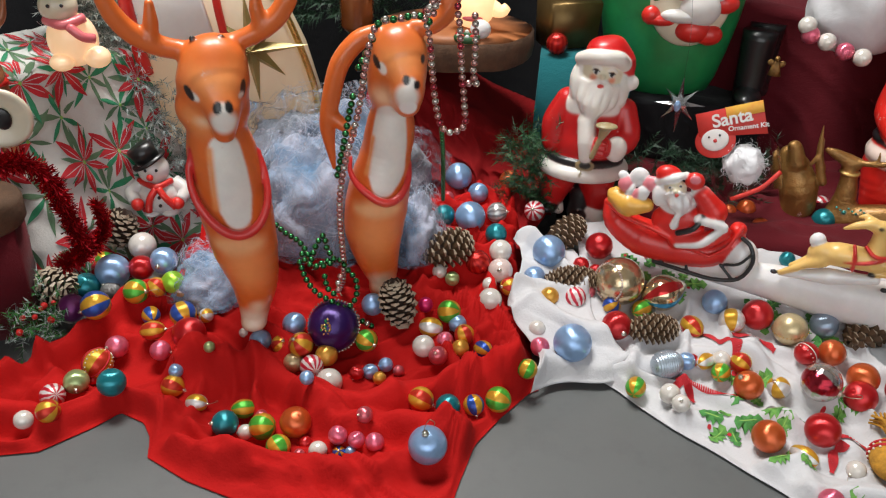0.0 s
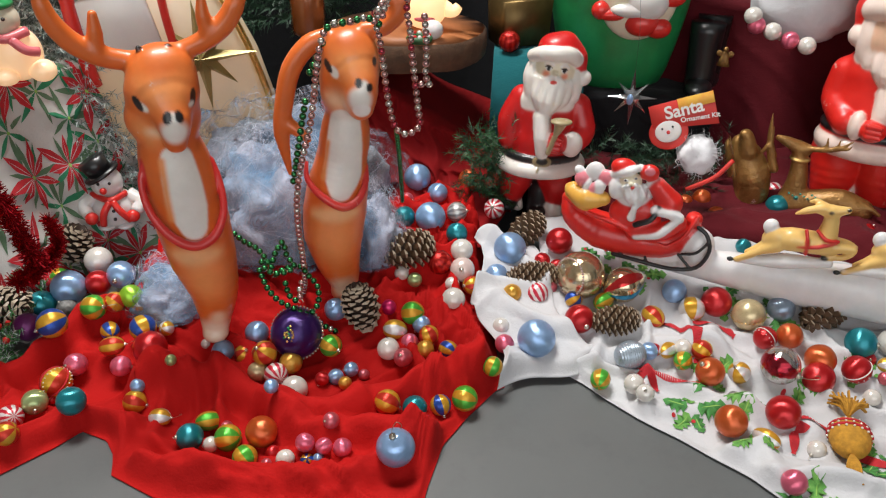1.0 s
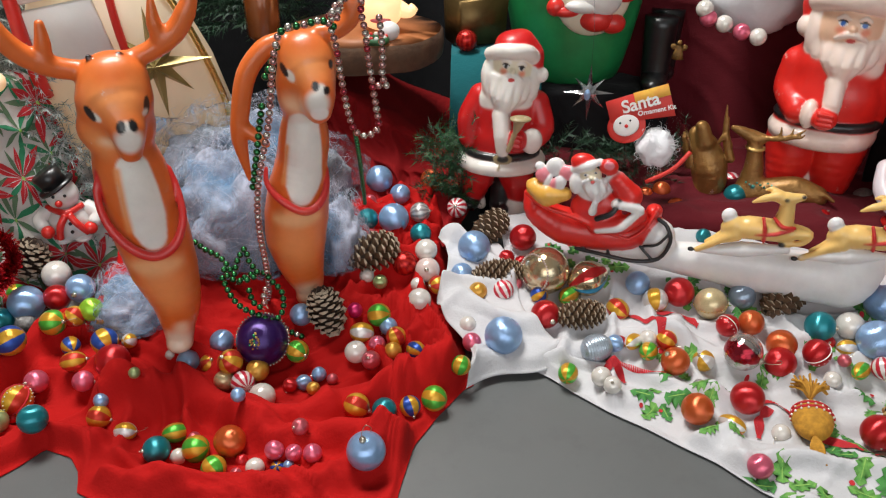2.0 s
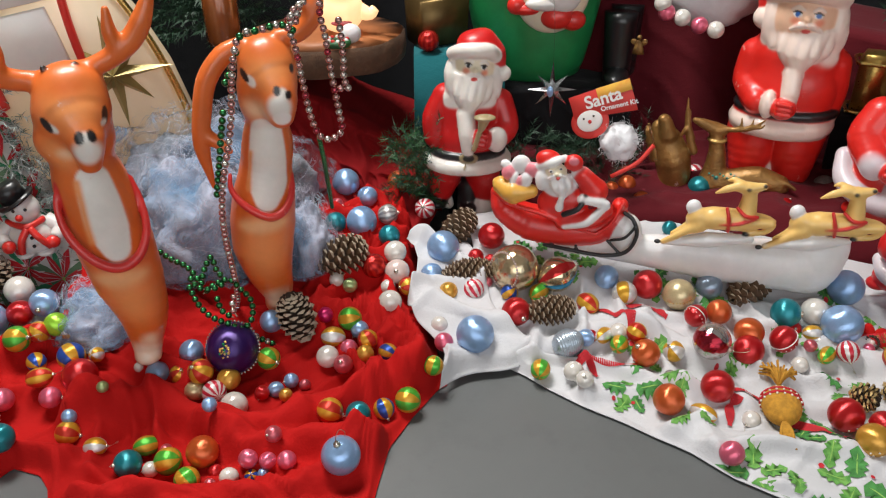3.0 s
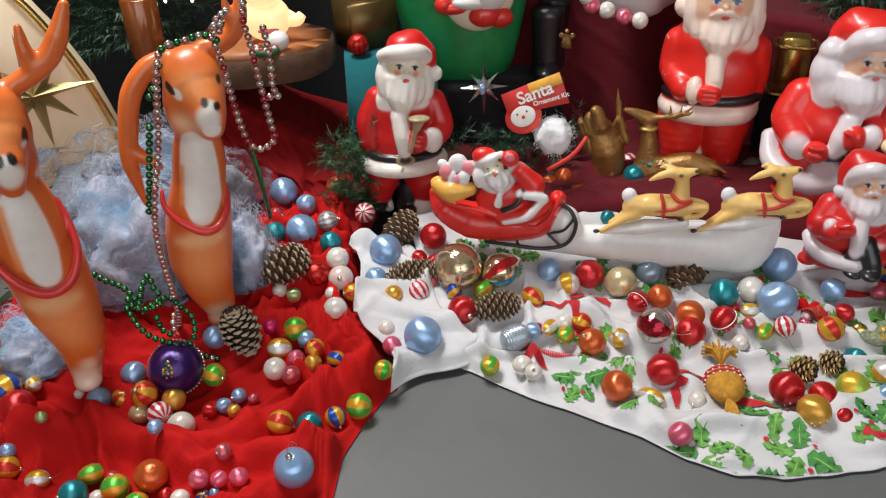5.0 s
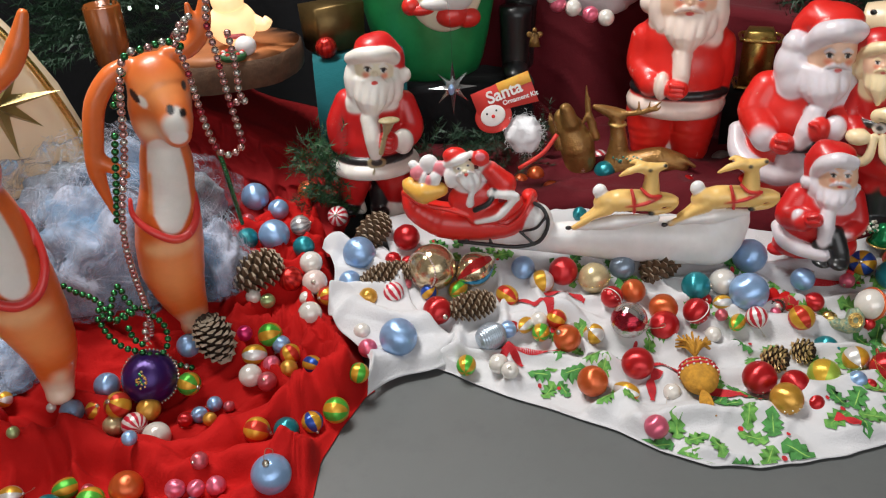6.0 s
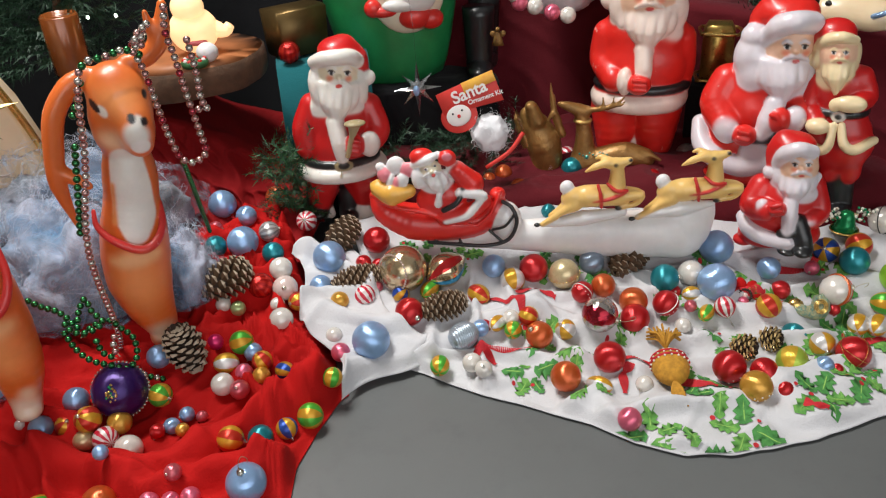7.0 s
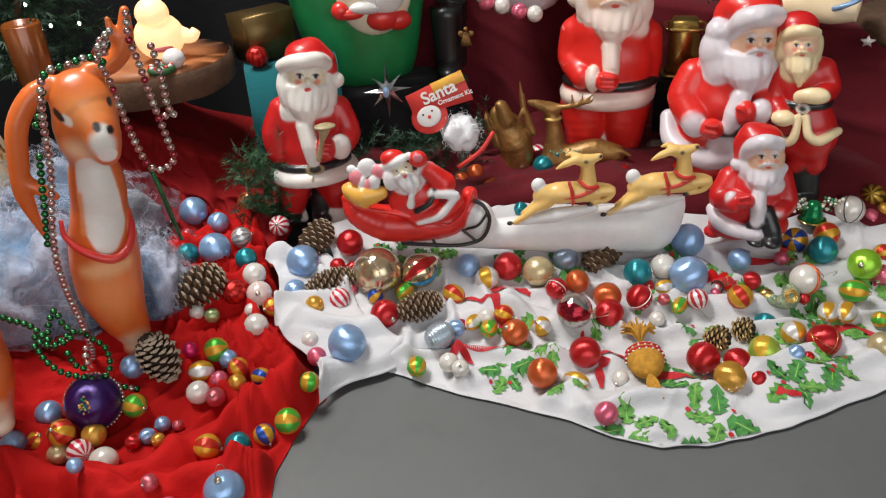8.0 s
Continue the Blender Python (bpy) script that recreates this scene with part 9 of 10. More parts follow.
def greenery(name, x0, y0, z0, w, d, h, twigs, mats, label, seed, size=.014):
    """Loose cut sprigs heaped on a support."""
    rr = random.Random(seed)
    bm = bmesh.new()
    for i in range(twigs):
        p = Vector((rr.uniform(-w, w), rr.uniform(-d, d), rr.uniform(0, h)))
        twig(bm, p, Vector((rr.uniform(-1, 1), rr.uniform(-1, .4), rr.uniform(-.2, 1))), rr.uniform(.03, .06), 24, size, range(len(mats)), rr)
    ob = tagged(part(name, bm, mats), label, "greenery", kind="stuff")
    ob.matrix_world = pose(x0, y0, z0)
    return ob


gx, gy, gz = (0.252, 1.440, 0.249)
greenery("fir_sprig", gx, gy, .115, .03, .03, .14, 150, [NEEDLE_GREEN, NEEDLE_DARK], "green fir sprigs with red berries beside the bell figure", 1)
greenery("dark_garland", .55, 1.47, .11, .17, .05, .10, 150, [NEEDLE_DARK], "dark fir garland lying behind the sleigh", 2, .018)
gx, gy, gr = (-0.546, 1.099, 0.0089)
greenery("holly_pick", gx, gy, .03, .07, .07, .05, 90, [NEEDLE_GREEN, LEAF_DARK, FROST], "frosted green holly pick with red berries", 5)
for i in range(16):
    bm = bmesh.new()
    ell(bm, (0, 0, 0), FIG.uniform(.004, .006), 0, 8)
    ob = tagged(part("berry", bm, P_RED), "small shiny red berry in holly greenery", "berry", "holly berries")
    ob.matrix_world = pose(gx + FIG.uniform(-.06, .06), gy + FIG.uniform(-.07, .02), .05 + FIG.uniform(0, .04))

# cream lantern with a gold star
lx, ly, lz = (-0.268, 1.450, 0.250)
lantern = thing("cream_lantern", pose(-.290, 1.485, .217, 0, -10, 6), "cream plastic lantern with gold star and red striped window", "lantern")
bm = bmesh.new()
slab(bm, [(-.135, 0), (0, -.006), (.145, 0), (.158, .05), (.150, .14), (.125, .24), (.09, .33), (0, .36), (-.09, .33), (-.13, .24), (-.145, .1)], -.055, .07, 0, .10)
part("lantern_body", bm, moulded("lit_cream", (0.78, 0.66, 0.48), .08, glow=.10), lantern)
bm = bmesh.new()
tube(bm, [(.150, -.045, .02), (.156, -.05, .08), (.138, -.048, .20), (.10, -.045, .31), (.05, -.045, .36)], .006, 0, 8, 30)
part("gold_edge", bm, GOLD, lantern, "gold painted edge line")
for z0, x0 in ((.19, -.075), (.30, -.065)):
    bm = bmesh.new()
    slab(bm, [(x0 - .045, z0), (x0 + .085, z0), (x0 + .08, z0 + .10), (x0 - .04, z0 + .10)], -.064, -.050, 0, .06)
    part("window_panel", bm, P_WHITE, lantern, "raised white window panel")
for x0, w in ((-.118, .012), (.030, .007)):
    bm = bmesh.new()
    tube(bm, [(x0 - .004, -.058, .15), (x0, -.064, .25), (x0 + .012, -.058, .36)], w, 0, 8, 16)
    part("red_stripe", bm, P_BRIGHT, lantern, "painted red stripe")
bm = bmesh.new()
star = []
for i in range(16):
    a = math.pi * i / 8 + .1
    r = (.096 if i % 4 == 0 else .074) if i % 2 == 0 else .026
    star.append((r * math.sin(a), r * math.cos(a)))
mid = bm.verts.new((.066, -.080, .165))
back = bm.verts.new((.066, -.050, .165))
ring = [bm.verts.new((.066 + x, -.058, .165 + z)) for x, z in star]
for i in range(16):
    bm.faces.new((ring[i], ring[(i + 1) % 16], mid))
    bm.faces.new((ring[(i + 1) % 16], ring[i], back))
flat(part("star", bm, plain("star_gold", (0.42, 0.33, 0.13), .38, .55, .3, 20, .15), lantern, "raised gold eight-pointed star"))

# wood slice with small things on it
sl = thing("wood_slice", pose(.105, 1.665, .334), "round bark-edged wood slice on a draped stand", "wood slice")
bm = bmesh.new()
loops = []
for z, k in ((0, .96), (.006, .985), (.025, 1), (.046, .99), (.052, .96)):
    loops.append([Vector((.158 * k * (1 + .05 * noise.noise((math.cos(a) * 2, math.sin(a) * 2, 0)) + .02 * noise.noise((math.cos(a) * 9, math.sin(a) * 9, z * 40))) * math.cos(a), .150 * k * (1 + .05 * noise.noise((math.cos(a) * 2, math.sin(a) * 2, 0))) * math.sin(a), z)) for a in (2 * math.pi * j / 64 for j in range(64))])
rings(bm, loops, lambda i, j: 0, close=False)
part("bark_edge", bm, BARK, sl, "rough dark bark edge")
bm = bmesh.new()
rings(bm, [[v * 1.0 for v in loops[-1]], [Vector((v.x * .5, v.y * .5, .0535)) for v in loops[-1]], [Vector((v.x * .02, v.y * .02, .054)) for v in loops[-1]]], lambda i, j: 0)
part("cut_face", bm, WOOD, sl, "sanded reddish cut face")
bm = bmesh.new()
ell(bm, (0, 0, .045), (.045, .036, .042), 0, 24)
tube(bm, [(.03, 0, .045), (.055, -.006, .038), (.066, -.008, .048)], [.018, .012, .009], 0, 10, 10)
ell(bm, (-.004, -.006, .088), (.030, .028, .028), 0, 20)
ell(bm, (.0, -.03, .028), (.02, .006, .006), 1, 12)
figure("lit_figurine", bm, [moulded("lit_wax", (0.85, 0.62, 0.36), .06, glow=.9), P_PINK], pose(.135, 1.63, .388), "small cream candle-like figure glowing warm from inside")
bm = bmesh.new()
ell(bm, (0, 0, .018), (.020, .019, .018), 0, 18)
figure("white_pompom", bm, [P_SNOW], pose(.150, 1.565, .387), "matt white round ornament on the wood slice", "ornament")
bm = bmesh.new()
tube(bm, [(.018 * math.cos(a), .018 * math.sin(a), .007) for a in np.linspace(0, 6.28, 17)], .007, 0, 8, 32)
wr = thing("small_wreath", pose(.125, 1.545, .387), "tiny green wreath with red and white berries", "wreath")
part("wreath_ring", bm, NEEDLE_GREEN, wr)
for i in range(12):
    bm = bmesh.new()
    ell(bm, (.018 * math.cos(i * .524), .018 * math.sin(i * .524), .013), .0042, 0, 8)
    part("berry", bm, P_WHITE if i % 2 else P_RED, wr)
bm = bmesh.new()
ell(bm, (0, 0, .0), .021, 0, 24)
ob = tagged(part("red_glass_ball", bm, MATS["s_crimson"]), "small red mirrored ball on the teal box", "bauble")
ob.matrix_world = pose(.30, 1.60, .375)
bm = bmesh.new()
slab(bm, [(-.05, 0), (.05, 0), (.055, .09), (-.055, .09)], -.04, .04, 0, .06)
ob = tagged(part("brass_box", bm, plain("dark_brass", (0.16, 0.10, 0.035), .4, .8, .4, 20, .2)), "dark brass box behind the wood slice", "box")
ob.matrix_world = pose(.325, 1.665, .357, 0, 0, 20)
bm = bmesh.new()
loops = [[Vector((r * math.cos(a), r * math.sin(a), z)) for a in (2 * math.pi * j / 28 for j in range(28))] for r, z in ((.030, 0), (.033, .01), (.034, .11), (.030, .115), (.028, .10))]
rings(bm, loops, lambda i, j: 0)
ob = tagged(part("candle_glass", bm, plain("amber_glass", (0.26, 0.07, 0.015), .2, .2, .3, 20, 0, coat=.5)), "amber glass candle holder beside the dark fir", "candle holder")
ob.matrix_world = pose(*(-0.094, 1.680, 0.366))

# green sack figure with a raised red and white motif
bm = bmesh.new()


def sack_ring(r, z, k):
    return [Vector((r * (1 + .035 * noise.noise((math.cos(a) * 3, math.sin(a) * 3, z * 14))) * math.cos(a), r * .72 * (1 + .035 * noise.noise((math.cos(a) * 3, math.sin(a) * 3, z * 14))) * math.sin(a), z)) for a in (2 * math.pi * j / 48 for j in range(48))]


rings(bm, [sack_ring(r, z, 0) for r, z in ((.070, 0), (.100, .012), (.112, .04), (.122, .09), (.136, .16), (.148, .24), (.150, .32), (.13, .38), (.08, .40))], lambda i, j: 0)
ell(bm, (.02, -.095, .200), (.075, .024, .085), 3, 24)
for c, r, mi in (((.03, -.108, .150), (.034, .022, .024), 1), ((.062, -.104, .142), (.026, .020, .020), 1), ((.035, -.112, .190), (.040, .022, .034), 2), ((-.030, -.106, .165), (.030, .016, .012), 1), ((-.050, -.104, .172), (.018, .016, .018), 1),
                 ((.010, -.115, .176), (.045, .016, .014), 2), ((.075, -.100, .200), (.034, .018, .020), 1), ((.055, -.106, .215), (.030, .016, .014), 2), ((.0, -.112, .225), (.026, .016, .022), 1), ((-.04, -.10, .215), (.016, .012, .022), 4)):
    ell(bm, c, r, mi, 16)
figure("green_sack_figure", bm, [P_GREEN, P_BRIGHT, P_WHITE, P_PALE, LEAF_DARK], pose(.532, 1.700, .264, 0, 0, -6), "green plastic toy sack figure with raised red and white motif")
for q in ((.70, 1.64), (.735, 1.70)):
    bm = bmesh.new()
    tube(bm, [(0, 0, .012), (0, .005, .06), (0, .008, .14)], [.028, .030, .034], 0, 16, 10)
    ell(bm, (0, -.03, .018), (.028, .05, .018), 0, 16)
    ob = tagged(part("black_boot", bm, P_BLACK), "shiny black moulded boot beside the sack", "boot")
    ob.matrix_world = pose(q[0], q[1], .264, 0, 0, -20)

# tin star on a thread
tx, ty, tz = (0.495, 1.400, 0.333)
tin = thing("tin_star", pose(tx, ty, tz, 0, 0, -10), "silver faceted star ornament hanging on a thread", "ornament")
bm = bmesh.new()
mid, back = bm.verts.new((0, -.012, 0)), bm.verts.new((0, .012, 0))
ring = []
for i in range(16):
    a = math.pi * i / 8
    r = .013 if i % 2 else (.052 if i % 8 == 0 else .044 if i % 4 == 0 else .038)
    ring.append(bm.verts.new((r * math.sin(a), 0, r * math.cos(a))))
for i in range(16):
    bm.faces.new((ring[i], ring[(i + 1) % 16], mid))
    bm.faces.new((ring[(i + 1) % 16], ring[i], back))
flat(part("star", bm, plain("tin", (0.72, 0.74, 0.76), .16, .95, .2, 60, .1), tin))
bm = bmesh.new()
tube(bm, [(0, 0, .044), (.002, .05, .12), (.0, .19, .20)], .0003, 0, 4, 8)
part("thread", bm, P_BLACK, tin)
bm = bmesh.new()
ell(bm, (-.004, -.012, 0), (.006, .004, .010), 0, 10)
part("blue_centre", bm, MATS["blue"], tin, "small blue centre")

# ornament kit: header card and clear bag of floss
kx, ky, kz = (0.587, 1.380, 0.302)
kit = thing("ornament_kit", pose(kx, ky, kz, -14, -20, -14), "ornament kit with red header card and clear bag", "package")
CARD_RED = plain("card_red", (0.60, 0.03, 0.02), .5, vary=.15, scale=20, bump=0)
CARD_YELLOW = plain("card_yellow", (0.80, 0.55, 0.06), .5, vary=.15, scale=20, bump=0, second=(0.72, 0.20, 0.03))
bm = bmesh.new()
slab(bm, [(-.055, -.006), (.056, -.022), (.056, .036), (-.055, .034)], -.0015, .0015, 0, .02)
part("header_card", bm, CARD_RED, kit)
bm = bmesh.new()
slab(bm, [(-.005, .016), (.056, .016), (.056, .036), (-.005, .036)], -.0030, -.0016, 0, .02)
part("yellow_strip", bm, CARD_YELLOW, kit)
bm = bmesh.new()
ell(bm, (-.030, 0, -.018), (.034, .0022, .030), 0, 28)
part("card_disc", bm, CARD_RED, kit, "rounded red card tab")
bm = bmesh.new()
ell(bm, (-.030, -.003, -.016), (.023, .0015, .019), 0, 20)
ell(bm, (-.030, -.0048, -.017), (.0035, .001, .0035), 1, 10)
for k in (-1, 1):
    ell(bm, (-.030 + k * .009, -.0048, -.009), (.002, .001, .002), 2, 8)
part("printed_face", bm, [P_WHITE, P_RED, P_BLACK], kit, "plain white round printed shape")


def lettering(text, size, m, material, parent):
    cu = bpy.data.curves.new("lettering", "FONT")
    cu.body, cu.size, cu.extrude, cu.align_x, cu.offset = text, size, .0004, "LEFT", size * .022
    tmp = bpy.data.objects.new("lettering", cu)
    me = bpy.data.meshes.new_from_object(tmp)
    bpy.data.objects.remove(tmp)
    me.materials.clear()
    me.materials.append(material)
    ob = new("lettering", me)
    ob.parent = parent
    ob.matrix_local = m
    ob["label"] = "white printed word"
    return ob


lettering("Santa", .031, pose(-.030, -.0036, .006, 90), P_WHITE, kit)
lettering("Ornament Kit", .0115, pose(-.006, -.0036, -.005, 90, 4), P_WHITE, kit)
bm = bmesh.new()
ell(bm, (.01, .012, -.070), (.034, .026, .037), 0, 40)
for v in bm.verts:
    v.co += (v.co - Vector((.01, .012, -.07))).normalized() * (.006 * noise.noise(v.co * 55) + .004 * noise.noise(v.co * 150))
part("white_floss", bm, plain("white_floss", (0.60, 0.60, 0.62), .95, vary=.1, scale=60, bump=.35, dist=.004), kit, "fluffy white floss")
fr = random.Random(31)
bm = bmesh.new()
for i in range(160):
    d = Vector((fr.gauss(0, 1), fr.gauss(0, 1), fr.gauss(0, 1))).normalized()
    e = Vector((fr.gauss(0, 1), fr.gauss(0, 1), fr.gauss(0, 1))).normalized()
    c0 = Vector((.01, .012, -.07))
    tube(bm, [c0 + Vector((d.x * .033, d.y * .025, d.z * .036)), c0 + Vector((d.x * .040, d.y * .030, d.z * .042)) + e * .006, c0 + Vector((d.x * .038, d.y * .030, d.z * .040)) + e * .012], .0004, 0, 3, 6)
part("loose_fibre", bm, MATS["white_floss"], kit)
bag_m, bt, bn, bl, bb = nodes_of("clear_film")
bb.inputs["Transmission Weight"].default_value, bb.inputs["Roughness"].default_value, bb.inputs["IOR"].default_value = 1.0, .06, 1.08
bc = coords(bn)
bumpn(bn, bl, bb, noisen(bn, bl, 55, 3, bc), .8, .006)
bm = bmesh.new()
loops = [[Vector((.012 + w * math.cos(a) * (1 + .05 * math.sin(5 * a + z * 90)), .012 + d * math.sin(a), z)) for a in (2 * math.pi * j / 36 for j in range(36))] for w, d, z in ((.045, .006, -.02), (.055, .026, -.045), (.060, .036, -.075), (.056, .030, -.105), (.052, .008, -.122))]
rings(bm, loops, lambda i, j: 0, close=False)
ob = part("clear_bag", bm, bag_m, kit, "crinkled clear plastic bag")
ob.visible_shadow = False
bm = bmesh.new()
tube(bm, [(-.02, -.016, -.122), (.03, -.022, -.110), (.066, -.018, -.088)], .004, 0, 8, 10)
part("red_trim", bm, CARD_RED, kit)

# gilded deer
GILT = plain("gilt", (0.40, 0.22, 0.06), .42, .6, .5, 60, .8, .004, second=(0.07, 0.03, 0.012))


# small gilt angel, pink and white ball string, white floss on the wine drape
bm = bmesh.new()
rings(bm, [[Vector((r * math.cos(a), r * .6 * math.sin(a), z)) for a in (2 * math.pi * j / 16 for j in range(16))] for r, z in ((.012, 0), (.009, .012), (.005, .024), (.003, .028))], lambda i, j: 0)
ell(bm, (0, 0, .032), .005, 0, 10)
for k in (-1, 1):
    ell(bm, (k * .009, .003, .022), (.008, .002, .006), 0, 10, Matrix.Rotation(radians(-30 * k), 4, "Y"))
figure("gilt_ornament", bm, [GILT], pose(*(0.708, 1.551, 0.345), 0, 0, -25), "tiny gold winged ornament pinned on wine drape", "ornament")
string = thing("ball_string", pose(*(0.734, 1.514, 0.458)), "string of pink and white satin balls on wine drape", "ball garland")
inv = string.matrix_world.inverted()
for i, (p, kind) in enumerate((((0.727, 1.506, 0.451), "pearl"), ((0.735, 1.502, 0.435), "pink"), ((0.762, 1.491, 0.427), "pearl"), ((0.791, 1.477, 0.415), "pink"), ((0.818, 1.464, 0.409), "pearl"))):
    ob = new("ball", ball_mesh(kind))
    ob.parent = string
    ob.matrix_local = Matrix.LocRotScale(inv @ Vector(p), Euler((1.6, .3 * i, .2)), (.0158,) * 3)
bm = bmesh.new()
ell(bm, (0, 0, 0), (.105, .075, .085), 0, 40)
for v in bm.verts:
    v.co *= 1 + .10 * noise.noise(v.co * 28) + .05 * noise.noise(v.co * 70)
ob = tagged(part("white_floss_ball", bm, MATS["white_floss"]), "fluffy white floss mass on the wine drape", "floss")
ob.matrix_world = pose(*(0.850, 1.559, 0.474))

# brass lantern behind the large figure
bl_ = thing("brass_lantern", pose(1.105, 1.385, .262, 0, 0, -35), "small brass lantern with flat panels", "lantern")
bm = bmesh.new()
slab(bm, [(-.030, 0), (.030, 0), (.030, .10), (.022, .115), (-.022, .115), (-.030, .10)], -.026, .026, 0, .08)
part("panel_body", bm, plain("brass", (0.55, 0.36, 0.10), .3, .9, .3, 20, .1), bl_)
for z in (.006, .098):
    bm = bmesh.new()
    tube(bm, [(-.033, -.029, z), (.033, -.029, z), (.033, .029, z), (-.033, .029, z), (-.033, -.029, z)], .0035, 0, 8, 40)
    part("rim", bm, GOLD, bl_)
bm = bmesh.new()
slab(bm, [(-.05, 0), (.05, 0), (.05, .15), (-.05, .15)], -.045, .045, 0, .03)
ob = tagged(part("black_box", bm, BLACK_CLOTH), "black cloth-covered box under the brass lantern", "box")
ob.matrix_world = pose(1.105, 1.385, .111, 0, 0, -35)

# cream slipper and plank at the right end
bm = bmesh.new()
tube(bm, [(-.07, 0, .03), (-.03, 0, .032), (.02, 0, .026), (.06, 0, .022)], [.028, .034, .032, .020], 0, 18, 20, .75)
tube(bm, [(.036 + .026 * math.cos(a), .030 * math.sin(a), .036 + .012 * math.cos(a)) for a in np.linspace(0, 6.28, 17)], .005, 1, 8, 30)
ell(bm, (-.055, -.020, .045), (.006, .004, .005), 2, 8)
figure("cream_slipper", bm, [P_CREAM, MATS["blue"], P_BLACK], pose(*(1.269, 1.209, 0.382), 0, 0, -50), "cream felt slipper with blue beaded rim", "slipper")
bm = bmesh.new()
rings(bm, [[Vector((r * math.cos(a) * (1 + .04 * noise.noise((3 * math.cos(a), 3 * math.sin(a), 1))), r * math.sin(a), z)) for a in (2 * math.pi * j / 40 for j in range(40))] for r, z in ((.12, 0), (.125, .01), (.125, .035), (.12, .042))], lambda i, j: 1 if i < 3 else 0)
ob = tagged(part("wood_slice", bm, [WOOD, BARK]), "bark-edged wood slice on the wine drape", "wood slice")
ob.matrix_world = pose(1.475, 1.16, .338)
bm = bmesh.new()
ring = [(.013 * (1 if i % 2 == 0 else .45) * math.sin(math.pi * i / 5), .013 * (1 if i % 2 == 0 else .45) * math.cos(math.pi * i / 5)) for i in range(10)]
slab(bm, ring, -.002, .002, 0, .05)
ob = tagged(part("white_star", bm, P_WHITE), "small white star pinned on wine drape", "ornament")
ob.matrix_world = pose(*(1.326, 1.149, 0.350), 20, 0, -45)

# ---- left side ----
bm = bmesh.new()
ell(bm, (0, 0, .030), (.034, .030, .032), 0, 24)
ell(bm, (-.004, -.002, .074), (.024, .023, .024), 0, 24)
for k in (-1, 1):
    tube(bm, [(k * .024, 0, .050), (k * .040, -.010, .040), (k * .034, -.024, .030)], [.012, .011, .009], 0, 12, 10)
    ell(bm, (k * .030, -.028, .026), .010, 1, 12)
    ell(bm, (-.004 + k * .008, -.023, .080), .0025, 2, 8)
    ell(bm, (k * .014, -.010, .004), (.014, .018, .006), 0, 12)
ell(bm, (-.006, -.027, .070), .0055, 1, 10)
tube(bm, [(-.028, -.004, .056), (0, -.026, .054), (.022, -.008, .056)], .005, 1, 8, 16)
tube(bm, [(.0, -.028, .052), (-.010, -.034, .036), (-.014, -.034, .016)], .0055, 1, 8, 12)
tube(bm, [(.004, -.028, .052), (.014, -.034, .038), (.026, -.030, .020)], .0055, 1, 8, 12)
for z in (.038, .024):
    ell(bm, (.004, -.032, z), .0028, 2, 8)
rot = Matrix.Rotation(radians(-28), 4, "Y")
for r0, r1, z0, z1 in ((.028, .028, .090, .094), (.019, .021, .094, .118)):
    rings(bm, [[rot @ Vector((-.002 + r * math.cos(a), r * math.sin(a), z)) + Vector((.036, 0, .008)) for a in (2 * math.pi * j / 20 for j in range(20))] for r, z in ((r0, z0), (r1, z1))], lambda i, j: 2)
sx, sy, sr = (-0.409, 1.337, 0.0020)
figure("snowman_figurine", bm, [P_WHITE, P_BRIGHT, P_BLACK], pose(sx, sy, cloth_z(sx, sy), 0, 0, 10) @ Matrix.Scale(1.12, 4), "white ceramic snowman figurine with black hat and red scarf")
bm = bmesh.new()
ell(bm, (0, 0, .042), (.040, .036, .045), 0, 24)
ell(bm, (-.012, -.006, .098), (.030, .028, .028), 3, 22)
ell(bm, (-.022, -.004, .122), (.036, .034, .010), 2, 18)
ell(bm, (-.024, -.002, .138), (.026, .025, .024), 2, 18)
tube(bm, [(-.034, -.012, .078), (-.008, -.034, .074), (.024, -.016, .080)], .008, 1, 8, 14)
tube(bm, [(.0, -.034, .072), (.018, -.040, .056), (.036, -.034, .05)], .008, 1, 8, 10)
ell(bm, (.034, -.020, .016), (.022, .024, .018), 0, 14)
ell(bm, (-.020, -.026, .012), (.020, .024, .014), 0, 14)
for k in (-1, 1):
    ell(bm, (-.014 + k * .010, -.033, .104), .003, 4, 8)
figure("lit_figurine", bm, [moulded("lit_peach", (0.84, 0.60, 0.42), .08, glow=.45), P_PINK, P_GREEN, P_PALE, P_BLACK], pose(-.50, 1.315, .388, 0, 0, 20) @ Matrix.Scale(.95, 4), "plastic figure in green hat glowing peach from inside")
bm = bmesh.new()
tube(bm, [(0, .03, .0), (0, .01, .08), (.004, -.01, .15)], [.045, .045, .032], 0, 16, 16)
ell(bm, (.004, -.02, .175), (.030, .034, .032), 0, 18)
ell(bm, (.006, -.052, .165), (.016, .016, .014), 0, 14)
tube(bm, [(-.036, -.01, .13), (0, -.044, .125), (.036, -.01, .13)], .007, 1, 8, 16)
for k in (-1, 1):
    tube(bm, [(k * .022, .005, .20), (k * .05, 0, .225), (k * .06, 0, .26)], [.007, .006, .003], 0, 8, 10)
    tube(bm, [(k * .02, -.03, .06), (k * .022, -.045, .02), (k * .022, -.048, 0)], [.014, .012, .012], 0, 10, 8)
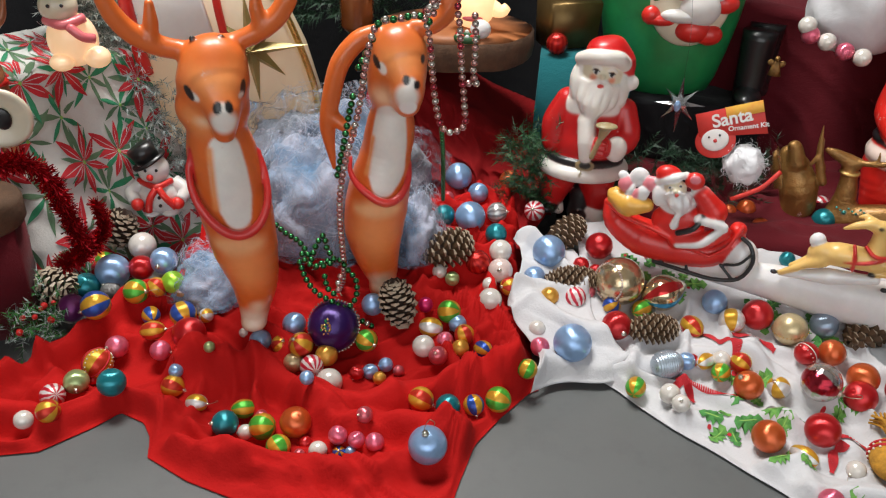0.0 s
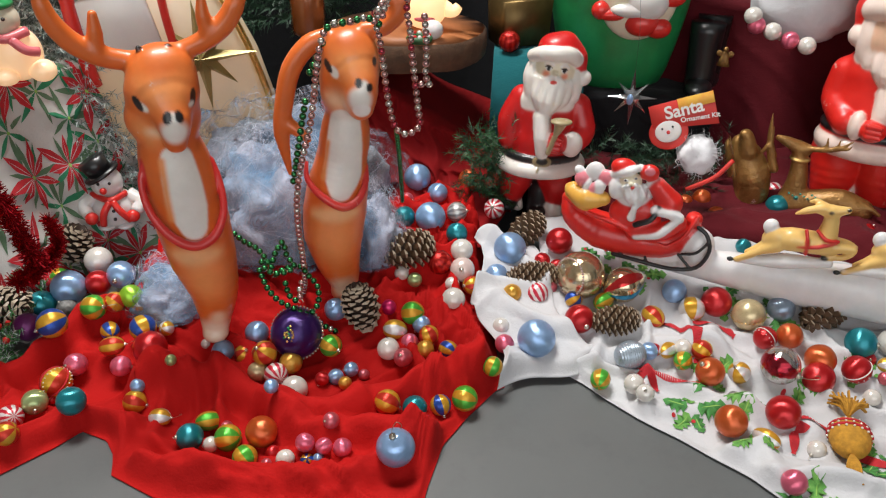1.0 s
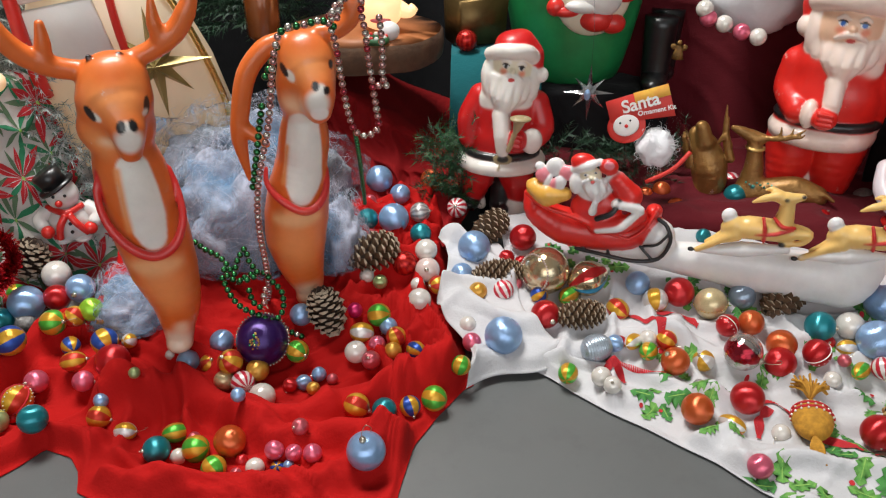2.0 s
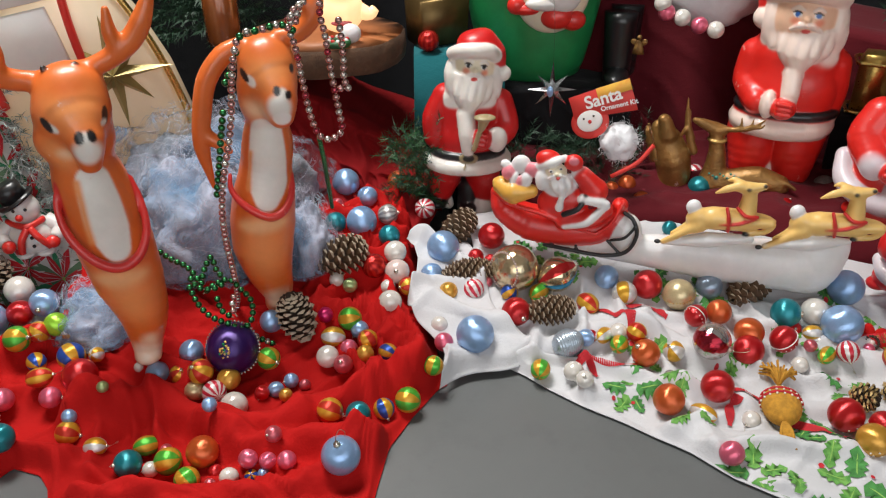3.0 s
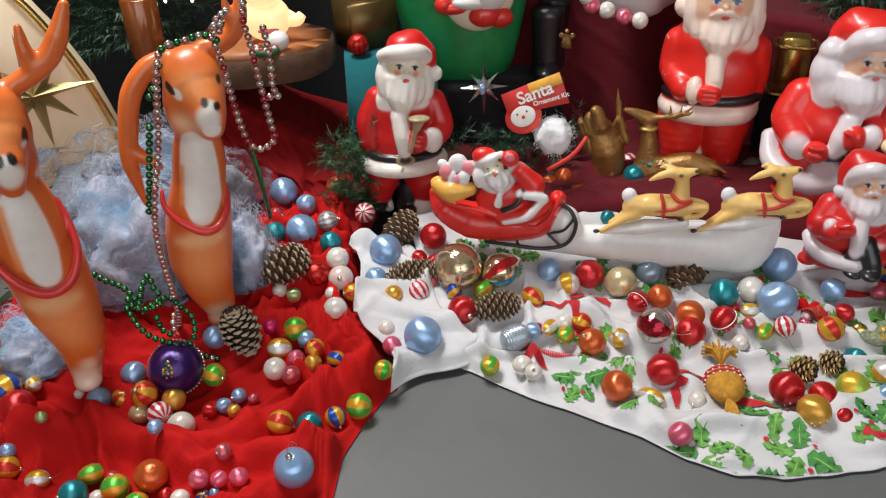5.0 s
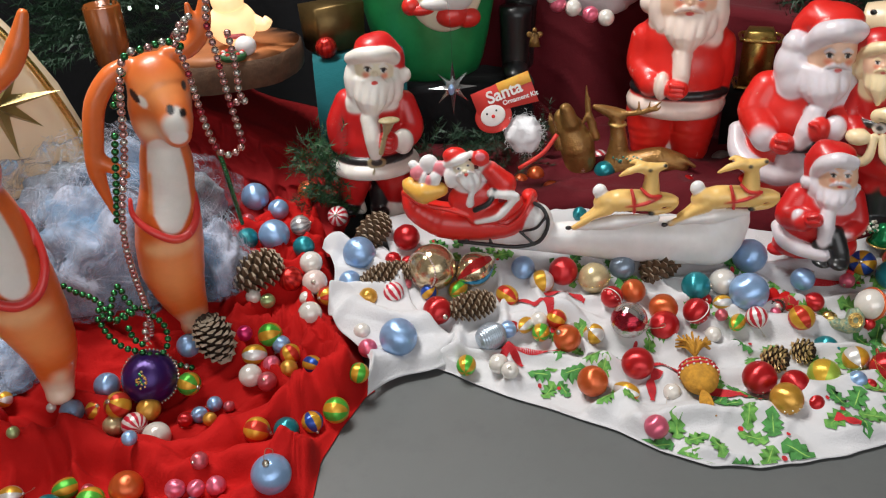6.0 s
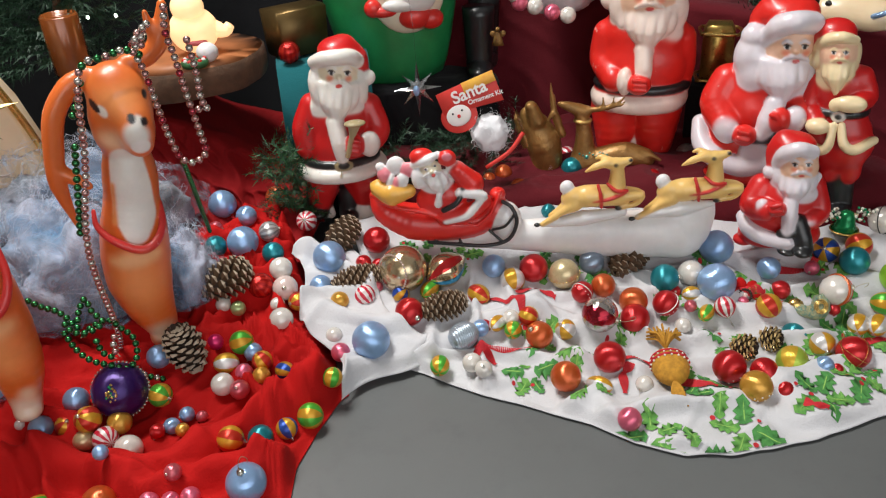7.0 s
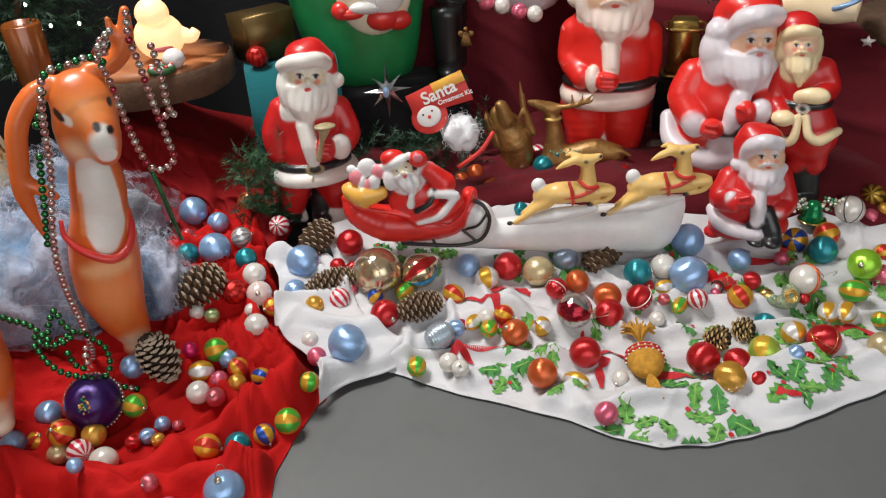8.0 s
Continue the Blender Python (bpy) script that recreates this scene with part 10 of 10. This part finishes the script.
figure("brown_reindeer", bm, [P_BROWN, P_RED], pose(-.615, 1.235, .388 - .13, 0, 0, 25) @ Matrix.Scale(.95, 4), "glossy brown ceramic reindeer with red collar", "reindeer")
bm = bmesh.new()
loops = [[Vector((r * math.cos(a), z, r * math.sin(a))) for a in (2 * math.pi * j / 32 for j in range(32))] for r, z in ((.030, 0), (.040, -.004), (.043, -.012), (.038, -.016), (.034, -.012))]
rings(bm, loops, lambda i, j: 0)
ell(bm, (.004, -.014, 0), (.012, .003, .016), 1, 12)
ell(bm, (-.012, -.014, -.012), (.008, .003, .010), 1, 12)
ob = tagged(part("round_plaque", bm, [P_PALE, P_BLACK]), "round cream plaque with dark painted spots", "ornament")
ob.matrix_world = pose(*(-0.523, 1.111, 0.376), 0, 0, 15)
bm = bmesh.new()
rings(bm, [[Vector((r * math.cos(a), r * math.sin(a), z)) for a in (2 * math.pi * j / 36 for j in range(36))] for r, z in ((.066, 0), (.070, .006), (.070, .036), (.066, .042))], lambda i, j: 1 if i < 3 else 0)
ob = tagged(part("wood_slice", bm, [WOOD, BARK]), "small reddish wood slice at the printed cloth", "wood slice")
ob.matrix_world = pose(-.60, 1.105, .205, 0, 0, 0)
bm = bmesh.new()
slab(bm, [(-.05, 0), (.05, 0), (.05, .19), (-.05, .19)], -.05, .05, 0, .03)
ob = tagged(part("covered_stand", bm, WINE_CLOTH), "wine cloth-covered stand under the small wood slice", "stand")
ob.matrix_world = pose(-.60, 1.12, .014, 0, 0, 20)

TINSEL = plain("red_tinsel", (0.50, 0.012, 0.02), .18, .8, .4, 40, 0)
rr = random.Random(17)


def tinsel(pts, fat, count, label):
    c = spline(pts, count)
    bm = bmesh.new()
    for p in c:
        for i in range(7):
            d = Vector((rr.gauss(0, 1), rr.gauss(0, 1), rr.gauss(0, 1))).normalized()
            w = d.orthogonal().normalized() * .0011
            q = p + d * fat * rr.uniform(.7, 1.1)
            bm.faces.new((bm.verts.new(p - w), bm.verts.new(p + w), bm.verts.new(q + w * .6), bm.verts.new(q - w * .6)))
    tube(bm, pts, .0012, 0, 5, 40)
    ob = tagged(flat(part("tinsel_garland", bm, TINSEL)), label, "tinsel garland", kind="stuff")
    return ob


tinsel([(-0.508, 1.026, 0.334), (-0.478, 1.056, 0.332), (-0.465, 1.086, 0.293), (-0.465, 1.109, 0.244), (-0.461, 1.123, 0.189), (-0.461, 1.134, 0.148), (-0.487, 1.109, 0.136)], .020, 420, "shiny red tinsel garland hanging down the printed cloth")
tinsel([(-0.463, 1.167, 0.134), (-0.451, 1.195, 0.160), (-0.461, 1.202, 0.197)], .016, 120, "short red tinsel end beside the pine cone")
